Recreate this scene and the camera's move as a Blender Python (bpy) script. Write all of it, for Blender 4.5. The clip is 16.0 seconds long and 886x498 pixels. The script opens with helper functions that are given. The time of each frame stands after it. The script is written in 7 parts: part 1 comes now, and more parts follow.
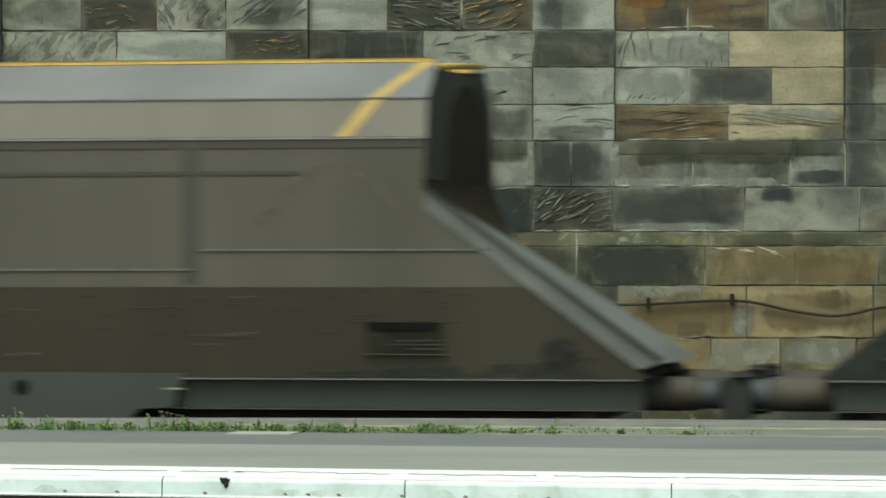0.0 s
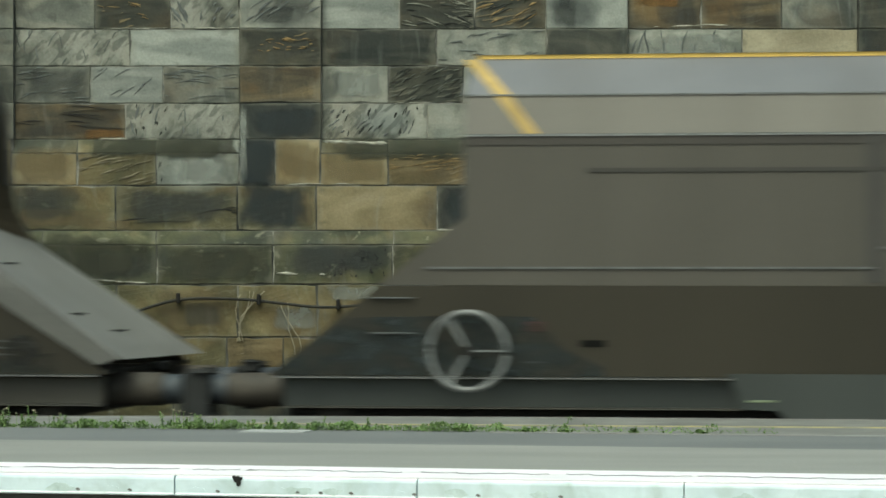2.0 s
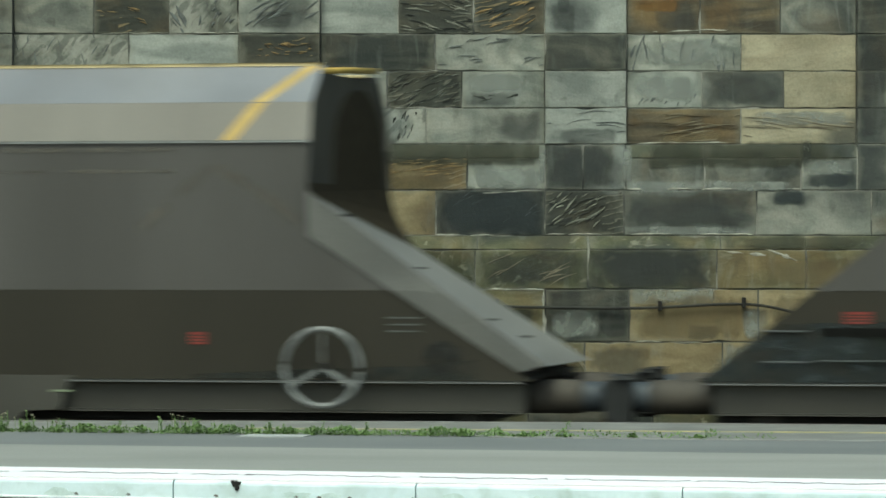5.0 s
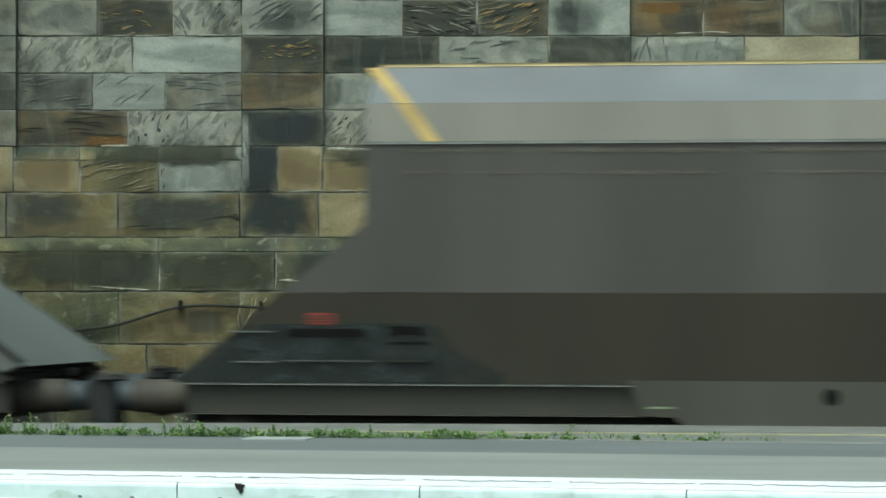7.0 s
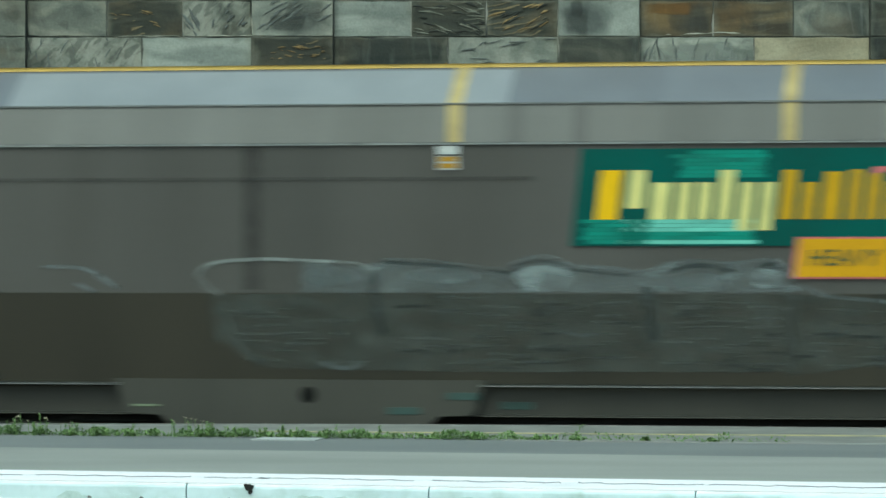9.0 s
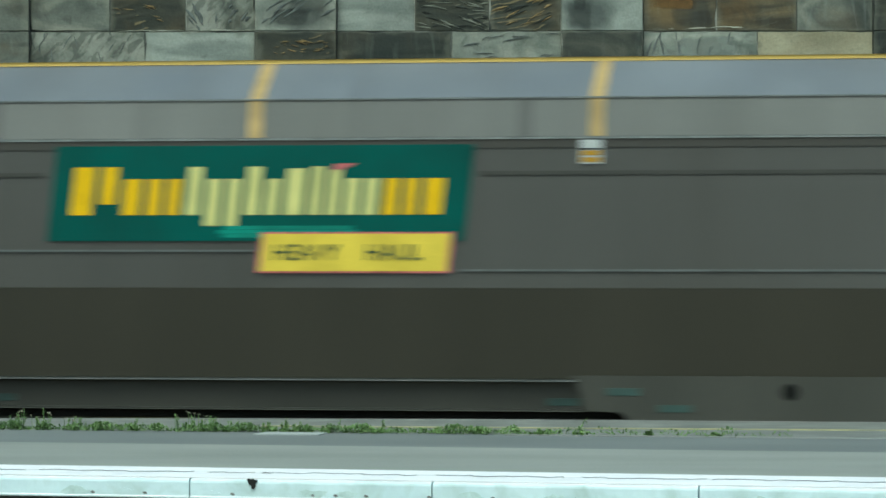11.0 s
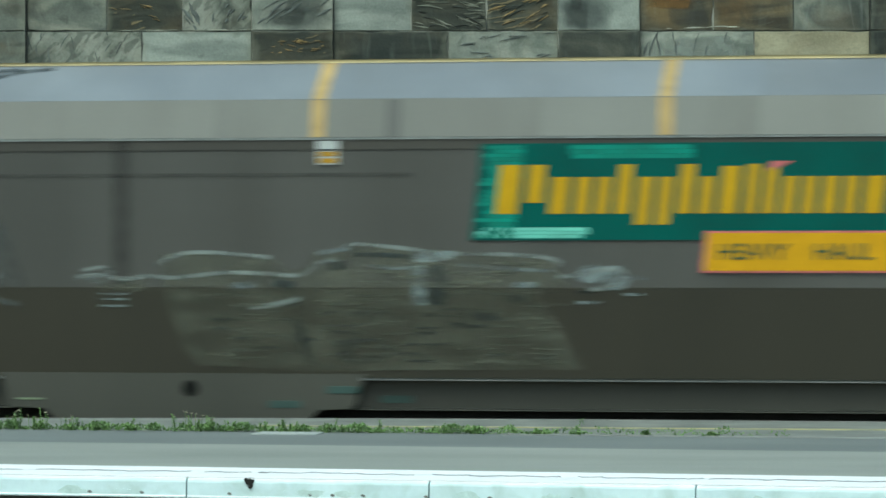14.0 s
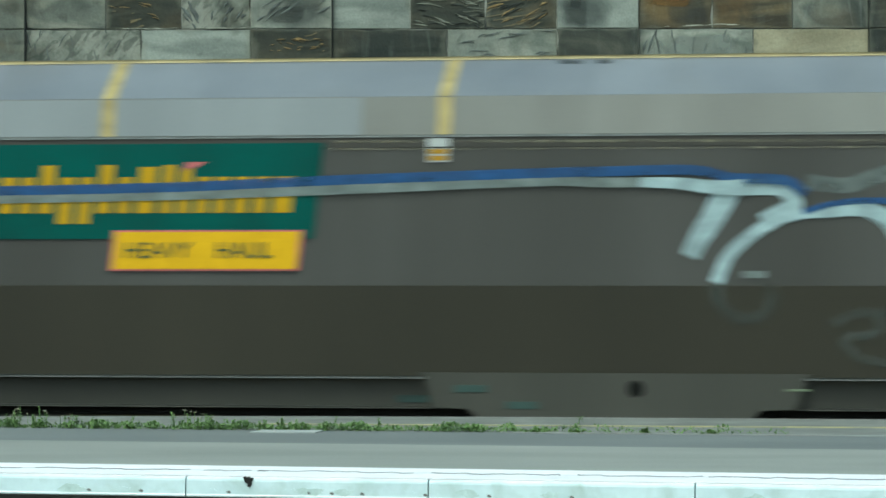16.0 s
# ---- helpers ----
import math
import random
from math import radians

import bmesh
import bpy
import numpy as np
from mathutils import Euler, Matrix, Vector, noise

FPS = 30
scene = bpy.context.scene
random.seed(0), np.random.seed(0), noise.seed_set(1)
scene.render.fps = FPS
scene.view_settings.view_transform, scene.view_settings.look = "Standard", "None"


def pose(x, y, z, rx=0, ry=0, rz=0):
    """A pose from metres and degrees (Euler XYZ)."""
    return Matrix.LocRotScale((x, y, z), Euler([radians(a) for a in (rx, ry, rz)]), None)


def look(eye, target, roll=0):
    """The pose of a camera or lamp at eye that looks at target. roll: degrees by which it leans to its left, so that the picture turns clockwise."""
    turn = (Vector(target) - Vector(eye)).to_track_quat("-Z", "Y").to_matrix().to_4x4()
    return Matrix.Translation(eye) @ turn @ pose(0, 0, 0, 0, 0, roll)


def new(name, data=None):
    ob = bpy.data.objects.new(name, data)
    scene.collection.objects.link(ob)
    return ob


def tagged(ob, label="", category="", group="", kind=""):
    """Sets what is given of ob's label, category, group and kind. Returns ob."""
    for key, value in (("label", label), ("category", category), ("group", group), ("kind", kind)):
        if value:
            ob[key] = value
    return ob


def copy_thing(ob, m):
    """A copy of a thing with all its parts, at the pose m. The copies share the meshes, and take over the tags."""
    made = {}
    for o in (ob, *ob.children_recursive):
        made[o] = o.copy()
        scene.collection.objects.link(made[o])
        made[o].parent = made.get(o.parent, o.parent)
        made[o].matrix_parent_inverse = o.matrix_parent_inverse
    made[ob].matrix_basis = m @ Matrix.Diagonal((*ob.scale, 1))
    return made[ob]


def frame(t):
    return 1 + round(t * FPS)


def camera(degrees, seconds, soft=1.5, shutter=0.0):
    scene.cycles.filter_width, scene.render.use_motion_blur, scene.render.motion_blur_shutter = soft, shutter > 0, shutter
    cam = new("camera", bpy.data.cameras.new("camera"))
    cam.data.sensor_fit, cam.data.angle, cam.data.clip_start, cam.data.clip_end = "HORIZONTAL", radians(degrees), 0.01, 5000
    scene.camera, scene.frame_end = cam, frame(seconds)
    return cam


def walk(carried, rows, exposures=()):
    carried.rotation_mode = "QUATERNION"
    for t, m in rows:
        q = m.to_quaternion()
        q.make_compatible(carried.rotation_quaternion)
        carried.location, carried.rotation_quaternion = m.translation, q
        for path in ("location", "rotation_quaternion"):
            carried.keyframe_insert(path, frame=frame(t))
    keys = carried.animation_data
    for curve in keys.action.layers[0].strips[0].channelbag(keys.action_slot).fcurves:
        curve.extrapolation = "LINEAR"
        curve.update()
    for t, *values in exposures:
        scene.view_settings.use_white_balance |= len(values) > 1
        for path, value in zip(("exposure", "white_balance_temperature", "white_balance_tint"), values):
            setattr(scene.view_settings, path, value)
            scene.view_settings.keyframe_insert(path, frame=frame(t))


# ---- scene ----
FOV = 14.19
cam = camera(FOV, 16.0, soft=1.65, shutter=0.43)
walk(cam, [
    (0.0, pose(-0.015, 0, 1.210, 90.084, 0.073, -0.448)),
    (0.5, pose(-0.011, 0, 1.215, 90.054, 0.065, -0.239)),
    (1.0, pose(-0.012, 0, 1.217, 90.052, 0.046, -0.240)),
    (1.5, pose(-0.006, 0, 1.212, 90.067, 0.010, -0.211)),
    (2.0, pose(-0.009, 0, 1.212, 90.053, 0.025, -0.227)),
    (2.5, pose(-0.015, 0, 1.215, 90.055, 0.085, -0.240)),
    (3.0, pose(-0.003, 0, 1.218, 90.119, 0.004, -0.251)),
    (3.5, pose(-0.002, 0, 1.227, 90.101, 0.023, -0.194)),
    (4.0, pose(-0.003, 0, 1.217, 90.106, 0.006, -0.196)),
    (6.5, pose(-0.017, 0, 1.206, 90.179, 0.008, -0.316)),
    (7.0, pose(-0.012, 0, 1.218, 90.156, 0.013, -0.196)),
    (7.5, pose(0.013, 0, 1.224, 90.120, -0.032, -0.038)),
    (8.0, pose(-0.026, 0, 1.235, 90.086, 0.046, -0.217)),
    (8.5, pose(-0.008, 0, 1.216, 90.119, 0.025, -0.124)),
    (9.0, pose(-0.008, 0, 1.217, 90.170, 0.001, -0.036)),
    (11.5, pose(-0.005, 0, 1.221, 90.063, 0.029, 0.024)),
    (12.0, pose(-0.012, 0, 1.221, 90.099, 0.058, -0.090)),
    (12.5, pose(-0.000, 0, 1.233, 90.064, 0.000, -0.000)),
    (13.0, pose(-0.001, 0, 1.227, 90.115, -0.011, -0.094)),
    (13.5, pose(-0.005, 0, 1.216, 90.092, 0.021, -0.037)),
    (14.0, pose(-0.008, 0, 1.219, 90.072, 0.038, -0.034)),
    (14.5, pose(-0.005, 0, 1.221, 90.063, 0.029, 0.010)),
    (15.0, pose(-0.007, 0, 1.226, 90.073, -0.004, -0.014)),
    (15.5, pose(-0.009, 0, 1.226, 90.072, 0.041, 0.064)),
    (16.0, pose(-0.007, 0, 1.222, 90.034, 0.073, -0.046)),
], exposures=[(0.0, 0.34, 6550, -10.5), (0.5, 0.36, 6500, -11), (1.0, 0.26, 6480, -11), (1.5, 0.15, 6450, -11), (2.0, 0.31, 6400, -11), (2.5, 0.34, 6360, -11), (4.0, 0.34, 6250, -12), (7.0, 0.34, 5880, -15.5), (8.5, 0.32, 5600, -19.5), (9.0, 0.24, 5580, -20), (11.5, 0.18, 5560, -19.5), (12.0, 0.26, 5560, -19.5), (12.5, 0.30, 5560, -19.5), (13.2, 0.36, 5560, -19.5), (14.0, 0.27, 5560, -19), (14.5, 0.24, 5560, -19), (15.0, 0.24, 5560, -19), (15.5, 0.30, 5560, -19), (16.0, 0.27, 5560, -19)])

# ---- light ----
world = bpy.data.worlds.new("sky")
scene.world = world
world.use_nodes = True
sky_nodes = world.node_tree.nodes
sky = sky_nodes.new("ShaderNodeTexSky")
sky.sky_type = "NISHITA"
sky.sun_disc = False
sky.sun_elevation = radians(50)
sky.sun_rotation = radians(200)
sky.air_density, sky.dust_density, sky.ozone_density = 1.0, 4.0, 1.0
sky_nodes["Background"].inputs["Strength"].default_value = 0.13
world.node_tree.links.new(sky.outputs["Color"], sky_nodes["Background"].inputs["Color"])
sun = new("sun", bpy.data.lights.new("sun", "SUN"))
sun.data.energy, sun.data.angle, sun.data.color = 2.2, radians(25), (1.0, 0.96, 0.9)
sun.matrix_world = look((-6, -13, 30), (0, 0, 0))


# ---- materials ----
def ramp(nodes, stops):
    r = nodes.new("ShaderNodeValToRGB")
    e = r.color_ramp.elements
    while len(e) < len(stops):
        e.new(0.5)
    for el, (p, c) in zip(e, stops):
        el.position, el.color = p, (*c, 1) if len(c) == 3 else c
    return r


def grey(v):
    return (v, v, v)


def surface(name, stops, scale=4.0, stretch=(1, 1, 1), detail=6, distortion=0.0, rough=0.8, metal=0.0,
            fine=60.0, fine_amount=0.25, bump=0.15, spread=0.0, stains=0.0, stain_scale=1.2, stain_colour=(0.03, 0.03, 0.028),
            stain_stretch=(1, 1, 1), world_space=False, spec=0.4):
    """A weathered surface: a large noise through a colour ramp, fine grain over it, optional stains, and relief from both."""
    m = bpy.data.materials.new(name)
    m.use_nodes = True
    nodes, links = m.node_tree.nodes, m.node_tree.links
    bsdf = nodes["Principled BSDF"]
    if world_space:
        vec = nodes.new("ShaderNodeNewGeometry").outputs["Position"]
    else:
        coord, info = nodes.new("ShaderNodeTexCoord"), nodes.new("ShaderNodeObjectInfo")
        shift = nodes.new("ShaderNodeVectorMath")
        shift.operation = "MULTIPLY_ADD"
        links.new(info.outputs["Random"], shift.inputs[0])
        shift.inputs[1].default_value = (37.0, 53.0, 71.0)
        links.new(coord.outputs["Object"], shift.inputs[2])
        vec = shift.outputs[0]

    def noise_at(s, st, d, dist):
        mp, n = nodes.new("ShaderNodeMapping"), nodes.new("ShaderNodeTexNoise")
        mp.inputs["Scale"].default_value = st
        links.new(vec, mp.inputs["Vector"])
        links.new(mp.outputs["Vector"], n.inputs["Vector"])
        n.inputs["Scale"].default_value, n.inputs["Detail"].default_value, n.inputs["Distortion"].default_value = s, d, dist
        return n.outputs["Fac"]

    big, small = noise_at(scale, stretch, detail, distortion), noise_at(fine, (1, 1, 1), 3, 0)
    col = ramp(nodes, stops)
    links.new(big, col.inputs["Fac"])
    colour = col.outputs["Color"]

    def mix(kind, fac, a, b):
        x = nodes.new("ShaderNodeMix")
        x.data_type, x.blend_type = "RGBA", kind
        for socket, value in ((x.inputs["Factor"], fac), (x.inputs["A"], a), (x.inputs["B"], b)):
            if isinstance(value, (int, float)):
                socket.default_value = value
            elif isinstance(value, tuple):
                socket.default_value = (*value, 1)
            else:
                links.new(value, socket)
        return x.outputs["Result"]

    grain = ramp(nodes, [(0.3, grey(0.45)), (0.7, grey(1.0))])
    links.new(small, grain.inputs["Fac"])
    colour = mix("MULTIPLY", fine_amount, colour, grain.outputs["Color"])
    if stains:
        mask = ramp(nodes, [(0.45, grey(0)), (0.72, grey(stains))])
        links.new(noise_at(stain_scale, stain_stretch, 5, 0.6), mask.inputs["Fac"])
        colour = mix("MIX", mask.outputs["Color"], colour, stain_colour)
    if spread:
        info2, hsv, lo = nodes.new("ShaderNodeObjectInfo"), nodes.new("ShaderNodeHueSaturation"), nodes.new("ShaderNodeMapRange")
        lo.inputs["To Min"].default_value, lo.inputs["To Max"].default_value = 1 - spread, 1 + spread
        links.new(info2.outputs["Random"], lo.inputs["Value"])
        links.new(lo.outputs["Result"], hsv.inputs["Value"])
        links.new(colour, hsv.inputs["Color"])
        colour = hsv.outputs["Color"]
    links.new(colour, bsdf.inputs["Base Color"])
    rr = nodes.new("ShaderNodeMapRange")
    rr.inputs["To Min"].default_value, rr.inputs["To Max"].default_value = max(rough - 0.12, 0.05), min(rough + 0.12, 1)
    links.new(big, rr.inputs["Value"])
    links.new(rr.outputs["Result"], bsdf.inputs["Roughness"])
    bsdf.inputs["Metallic"].default_value = metal
    bsdf.inputs["Specular IOR Level"].default_value = spec
    if bump:
        add, bp = nodes.new("ShaderNodeMath"), nodes.new("ShaderNodeBump")
        add.operation = "MULTIPLY_ADD"
        links.new(small, add.inputs[0])
        add.inputs[1].default_value = 0.35
        links.new(big, add.inputs[2])
        links.new(add.outputs[0], bp.inputs["Height"])
        bp.inputs["Strength"].default_value, bp.inputs["Distance"].default_value = bump, 0.02
        links.new(bp.outputs["Normal"], bsdf.inputs["Normal"])
    return m


def plain(name, colour, rough=0.6, metal=0.0, vary=0.25, scale=9.0, spec=0.4):
    a = tuple(c * (1 - vary) for c in colour)
    b = tuple(min(c * (1 + vary), 1) for c in colour)
    return surface(name, [(0.3, a), (0.7, b)], scale=scale, rough=rough, metal=metal, bump=0.05, fine_amount=0.2, spec=spec)


# sandstone of the retaining wall, by tone
def wall_spot(x, y, half_x, half_z):
    """A stain on the wall: its centre and half sizes in metres."""
    return ((x - 784) / 203.2, 1.233 + (454 - y) / 203.2, half_x / 203.2, half_z / 203.2)


SOOT_SPOTS = [wall_spot(*q) for q in ((515, 382, 85, 60), (478, 300, 50, 70), (505, 225, 90, 45), (525, 35, 75, 38), (1035, 25, 60, 45), (893, 385, 150, 55), (1060, 300, 70, 60), (1240, 385, 150, 45),
                                      (60, 380, 130, 55), (340, 372, 120, 40), (1425, 352, 45, 18), (230, 480, 140, 40), (1540, 290, 70, 110), (1180, 470, 150, 45), (1050, 590, 40, 30), (620, 470, 120, 40))]
LIME_SPOTS = [wall_spot(*q) for q in ((1200, 332, 140, 16), (1250, 409, 150, 12), (920, 322, 75, 22), (365, 318, 60, 34), (900, 160, 60, 40), (1120, 300, 16, 60), (452, 290, 12, 60), (1210, 160, 80, 40), (700, 225, 60, 35))]
OCHRE_SPOTS = [wall_spot(*q) for q in ((545, 300, 55, 55), (640, 300, 85, 55), (130, 310, 90, 55), (620, 570, 220, 60), (900, 645, 180, 45), (1260, 246, 90, 14), (1310, 590, 140, 70), (1180, 20, 60, 40), (1340, 470, 90, 50))]


def stain_group():
    g = bpy.data.node_groups.new("wall_stains", "ShaderNodeTree")
    out = g.nodes.new("NodeGroupOutput")
    geo, wob, warp, add = (g.nodes.new(k) for k in ("ShaderNodeNewGeometry", "ShaderNodeTexNoise", "ShaderNodeVectorMath", "ShaderNodeVectorMath"))
    wob.inputs["Scale"].default_value, wob.inputs["Detail"].default_value = 3.0, 5
    g.links.new(geo.outputs["Position"], wob.inputs["Vector"])
    warp.operation = "MULTIPLY_ADD"
    g.links.new(wob.outputs["Color"], warp.inputs[0])
    warp.inputs[1].default_value, warp.inputs[2].default_value = (0.34, 0, 0.30), (-0.17, 0, -0.15)
    add.operation = "ADD"
    g.links.new(geo.outputs["Position"], add.inputs[0])
    g.links.new(warp.outputs[0], add.inputs[1])
    for name, spots, top in (("soot", SOOT_SPOTS, 0.72), ("lime", LIME_SPOTS, 0.5), ("ochre", OCHRE_SPOTS, 0.7)):
        g.interface.new_socket(name, in_out="OUTPUT", socket_type="NodeSocketFloat")
        total = None
        for x, z, hx, hz in spots:
            mp, ball = g.nodes.new("ShaderNodeMapping"), g.nodes.new("ShaderNodeTexGradient")
            mp.inputs["Scale"].default_value = (1 / hx, 0, 1 / hz)
            mp.inputs["Location"].default_value = (-x / hx, 0, -z / hz)
            ball.gradient_type = "SPHERICAL"
            g.links.new(add.outputs[0], mp.inputs["Vector"])
            g.links.new(mp.outputs["Vector"], ball.inputs["Vector"])
            if total is None:
                total = ball.outputs["Fac"]
            else:
                mx = g.nodes.new("ShaderNodeMath")
                mx.operation = "MAXIMUM"
                g.links.new(total, mx.inputs[0])
                g.links.new(ball.outputs["Fac"], mx.inputs[1])
                total = mx.outputs[0]
        soft = ramp(g.nodes, [(0.0, grey(0)), (0.55, grey(top))])
        g.links.new(total, soft.inputs["Fac"])
        g.links.new(soft.outputs["Color"], out.inputs[name])
    return g


STAINS = stain_group()


def sandstone(name, stops, scale=2.0, stretch=(1, 1, 2), distortion=1.0, soot=0.6, lime=0.35, rust=0.3, tooling=0.0, crest=(0.31, 0.29, 0.22), smudge=0.0, crumbs=0.0, border=0.35):
    """Weathered sandstone: bedding colour, soot and lime stains that run on over the joints, rusty tints, and tooled or flaked relief."""
    stops = [(p, (r * 1.07, g * 1.05, b * 0.96)) for p, (r, g, b) in stops]
    m = surface(name, stops, scale, stretch, 7, distortion, 0.9, 0.0, 55.0, 0.30, 0.0, 0.16, spec=0.2)
    nodes, links = m.node_tree.nodes, m.node_tree.links
    bsdf = nodes["Principled BSDF"]
    colour = bsdf.inputs["Base Color"].links[0].from_socket
    place = nodes.new("ShaderNodeNewGeometry").outputs["Position"]
    coord, info, shift = nodes.new("ShaderNodeTexCoord"), nodes.new("ShaderNodeObjectInfo"), nodes.new("ShaderNodeVectorMath")
    shift.operation = "MULTIPLY_ADD"
    shift.inputs[1].default_value = (19.0, 41.0, 67.0)
    links.new(info.outputs["Random"], shift.inputs[0])
    links.new(coord.outputs["Object"], shift.inputs[2])

    def field(vec, s, st, d, dist, turn=0.0):
        mp, n = nodes.new("ShaderNodeMapping"), nodes.new("ShaderNodeTexNoise")
        mp.vector_type = "TEXTURE"
        mp.inputs["Scale"].default_value = tuple(1 / q for q in st)
        mp.inputs["Rotation"].default_value = (0, turn, 0)
        links.new(vec, mp.inputs["Vector"])
        links.new(mp.outputs["Vector"], n.inputs["Vector"])
        n.inputs["Scale"].default_value, n.inputs["Detail"].default_value, n.inputs["Distortion"].default_value = s, d, dist
        return n.outputs["Fac"]

    def lay(colour, fac, stops, tone):
        mask, x = ramp(nodes, stops), nodes.new("ShaderNodeMix")
        links.new(fac, mask.inputs["Fac"])
        x.data_type = "RGBA"
        links.new(mask.outputs["Color"], x.inputs["Factor"])
        links.new(colour, x.inputs["A"])
        x.inputs["B"].default_value = (*tone, 1)
        return x.outputs["Result"]

    spots = nodes.new("ShaderNodeGroup")
    spots.node_tree = STAINS
    whole = [(0.0, grey(0)), (1.0, grey(1))]
    colour = lay(colour, spots.outputs["ochre"], [(0.0, grey(0)), (1.0, grey(0.2 + rust))], (0.21, 0.155, 0.075))
    colour = lay(colour, field(place, 1.7, (1, 1, 1.3), 4, 0.8), [(0.48, grey(0)), (0.66, grey(rust))], (0.144, 0.09, 0.036))
    colour = lay(colour, field(place, 1.35, (1, 1, 0.8), 6, 1.2), [(0.46, grey(0)), (0.62, grey(soot))], (0.03024, 0.03456, 0.03168))
    colour = lay(colour, field(place, 6.0, (1.3, 1, 0.32), 6, 0.9), [(0.57, grey(0)), (0.72, grey(lime * 0.6))], (0.288, 0.3024, 0.2664))
    colour = lay(colour, field(shift.outputs[0], 7.0, (1, 1, 1), 5, 0.4), [(0.60, grey(0)), (0.72, grey(0.35))], (0.036, 0.0396, 0.0324))
    colour = lay(colour, spots.outputs["soot"], whole, (0.036, 0.042, 0.04))
    colour = lay(colour, spots.outputs["lime"], whole, (0.29, 0.31, 0.28))
    gouge, turned = nodes.new("ShaderNodeTexWave"), nodes.new("ShaderNodeMapping")
    turned.inputs["Rotation"].default_value = (0, 0.62, 0)
    turned.inputs["Scale"].default_value = (0.35, 1, 1)
    links.new(shift.outputs[0], turned.inputs["Vector"])
    links.new(turned.outputs["Vector"], gouge.inputs["Vector"])
    gouge.bands_direction = "Z"
    gouge.inputs["Scale"].default_value, gouge.inputs["Distortion"].default_value = 7.0, 6.0
    gouge.inputs["Detail"].default_value, gouge.inputs["Detail Scale"].default_value = 4.0, 1.6
    patchy, masked = ramp(nodes, [(0.32, grey(0)), (0.44, grey(1))] if tooling > 0.5 else [(0.42, grey(0)), (0.56, grey(1))]), nodes.new("ShaderNodeMath")
    links.new(field(shift.outputs[0], 3.0, (1, 1, 1), 3, 0.5), patchy.inputs["Fac"])
    masked.operation = "MULTIPLY"
    links.new(gouge.outputs["Fac"], masked.inputs[0])
    links.new(patchy.outputs["Color"], masked.inputs[1])
    grooves = masked.outputs[0]
    if tooling > 0.5:
        cuts = field(shift.outputs[0], 16.0, (0.26, 1, 1.7), 5, 0.9, -0.35)
        grooves = cuts
        colour = lay(colour, cuts, [(0.43, grey(tooling * 0.8)), (0.50, grey(0))], (0.020, 0.022, 0.018))
        colour = lay(colour, cuts, [(0.585, grey(0)), (0.62, grey(tooling))], crest)
    elif tooling:
        colour = lay(colour, grooves, [(0.35, grey(0)), (0.60, grey(tooling * 0.6)), (0.84, grey(0))], (0.022, 0.024, 0.02))
        colour = lay(colour, grooves, [(0.88, grey(0)), (0.98, grey(tooling))], crest)
    gen, axes = nodes.new("ShaderNodeTexCoord"), nodes.new("ShaderNodeSeparateXYZ")
    links.new(gen.outputs["Generated"], axes.inputs[0])

    def math2(kind, a, b):
        x = nodes.new("ShaderNodeMath")
        x.operation = kind
        for k, v in enumerate((a, b)):
            if isinstance(v, (int, float)):
                x.inputs[k].default_value = v
            else:
                links.new(v, x.inputs[k])
        return x.outputs[0]

    ends = [math2("ABSOLUTE", math2("SUBTRACT", axes.outputs[q], 0.5), 0) for q in (0, 2)]
    rim = math2("ADD", math2("MAXIMUM", ends[0], ends[1]), math2("MULTIPLY", field(shift.outputs[0], 5.0, (1, 1, 1), 6, 0.5), 0.30))
    colour = lay(colour, rim, [(0.585, grey(0)), (0.66, grey(border))], (0.20, 0.195, 0.15))
    if smudge:
        runs = field(shift.outputs[0], 6.3, (1.8, 1, 0.7), 7, 1.3, 0.7)
        colour = lay(colour, runs, [(0.52, grey(0)), (0.60, grey(smudge))], (0.045, 0.05, 0.043))
        colour = lay(colour, runs, [(0.38, grey(smudge * 0.7)), (0.45, grey(0))], (0.30, 0.31, 0.26))
    if crumbs:
        colour = lay(colour, field(place, 9.0, (0.8, 1, 1.2), 9, 0.5), [(0.62, grey(0)), (0.69, grey(crumbs))], (0.24, 0.235, 0.17))
    links.new(colour, bsdf.inputs["Base Color"])
    rough, bp, add = field(shift.outputs[0], 30.0, (1, 1, 1), 6, 0.3), nodes.new("ShaderNodeBump"), nodes.new("ShaderNodeMath")
    add.operation = "MULTIPLY_ADD"
    add.inputs[1].default_value = 0.1 + 0.9 * tooling
    links.new(grooves, add.inputs[0])
    links.new(rough, add.inputs[2])
    links.new(add.outputs[0], bp.inputs["Height"])
    bp.inputs["Strength"].default_value, bp.inputs["Distance"].default_value = 0.30, 0.015
    links.new(bp.outputs["Normal"], bsdf.inputs["Normal"])
    return m


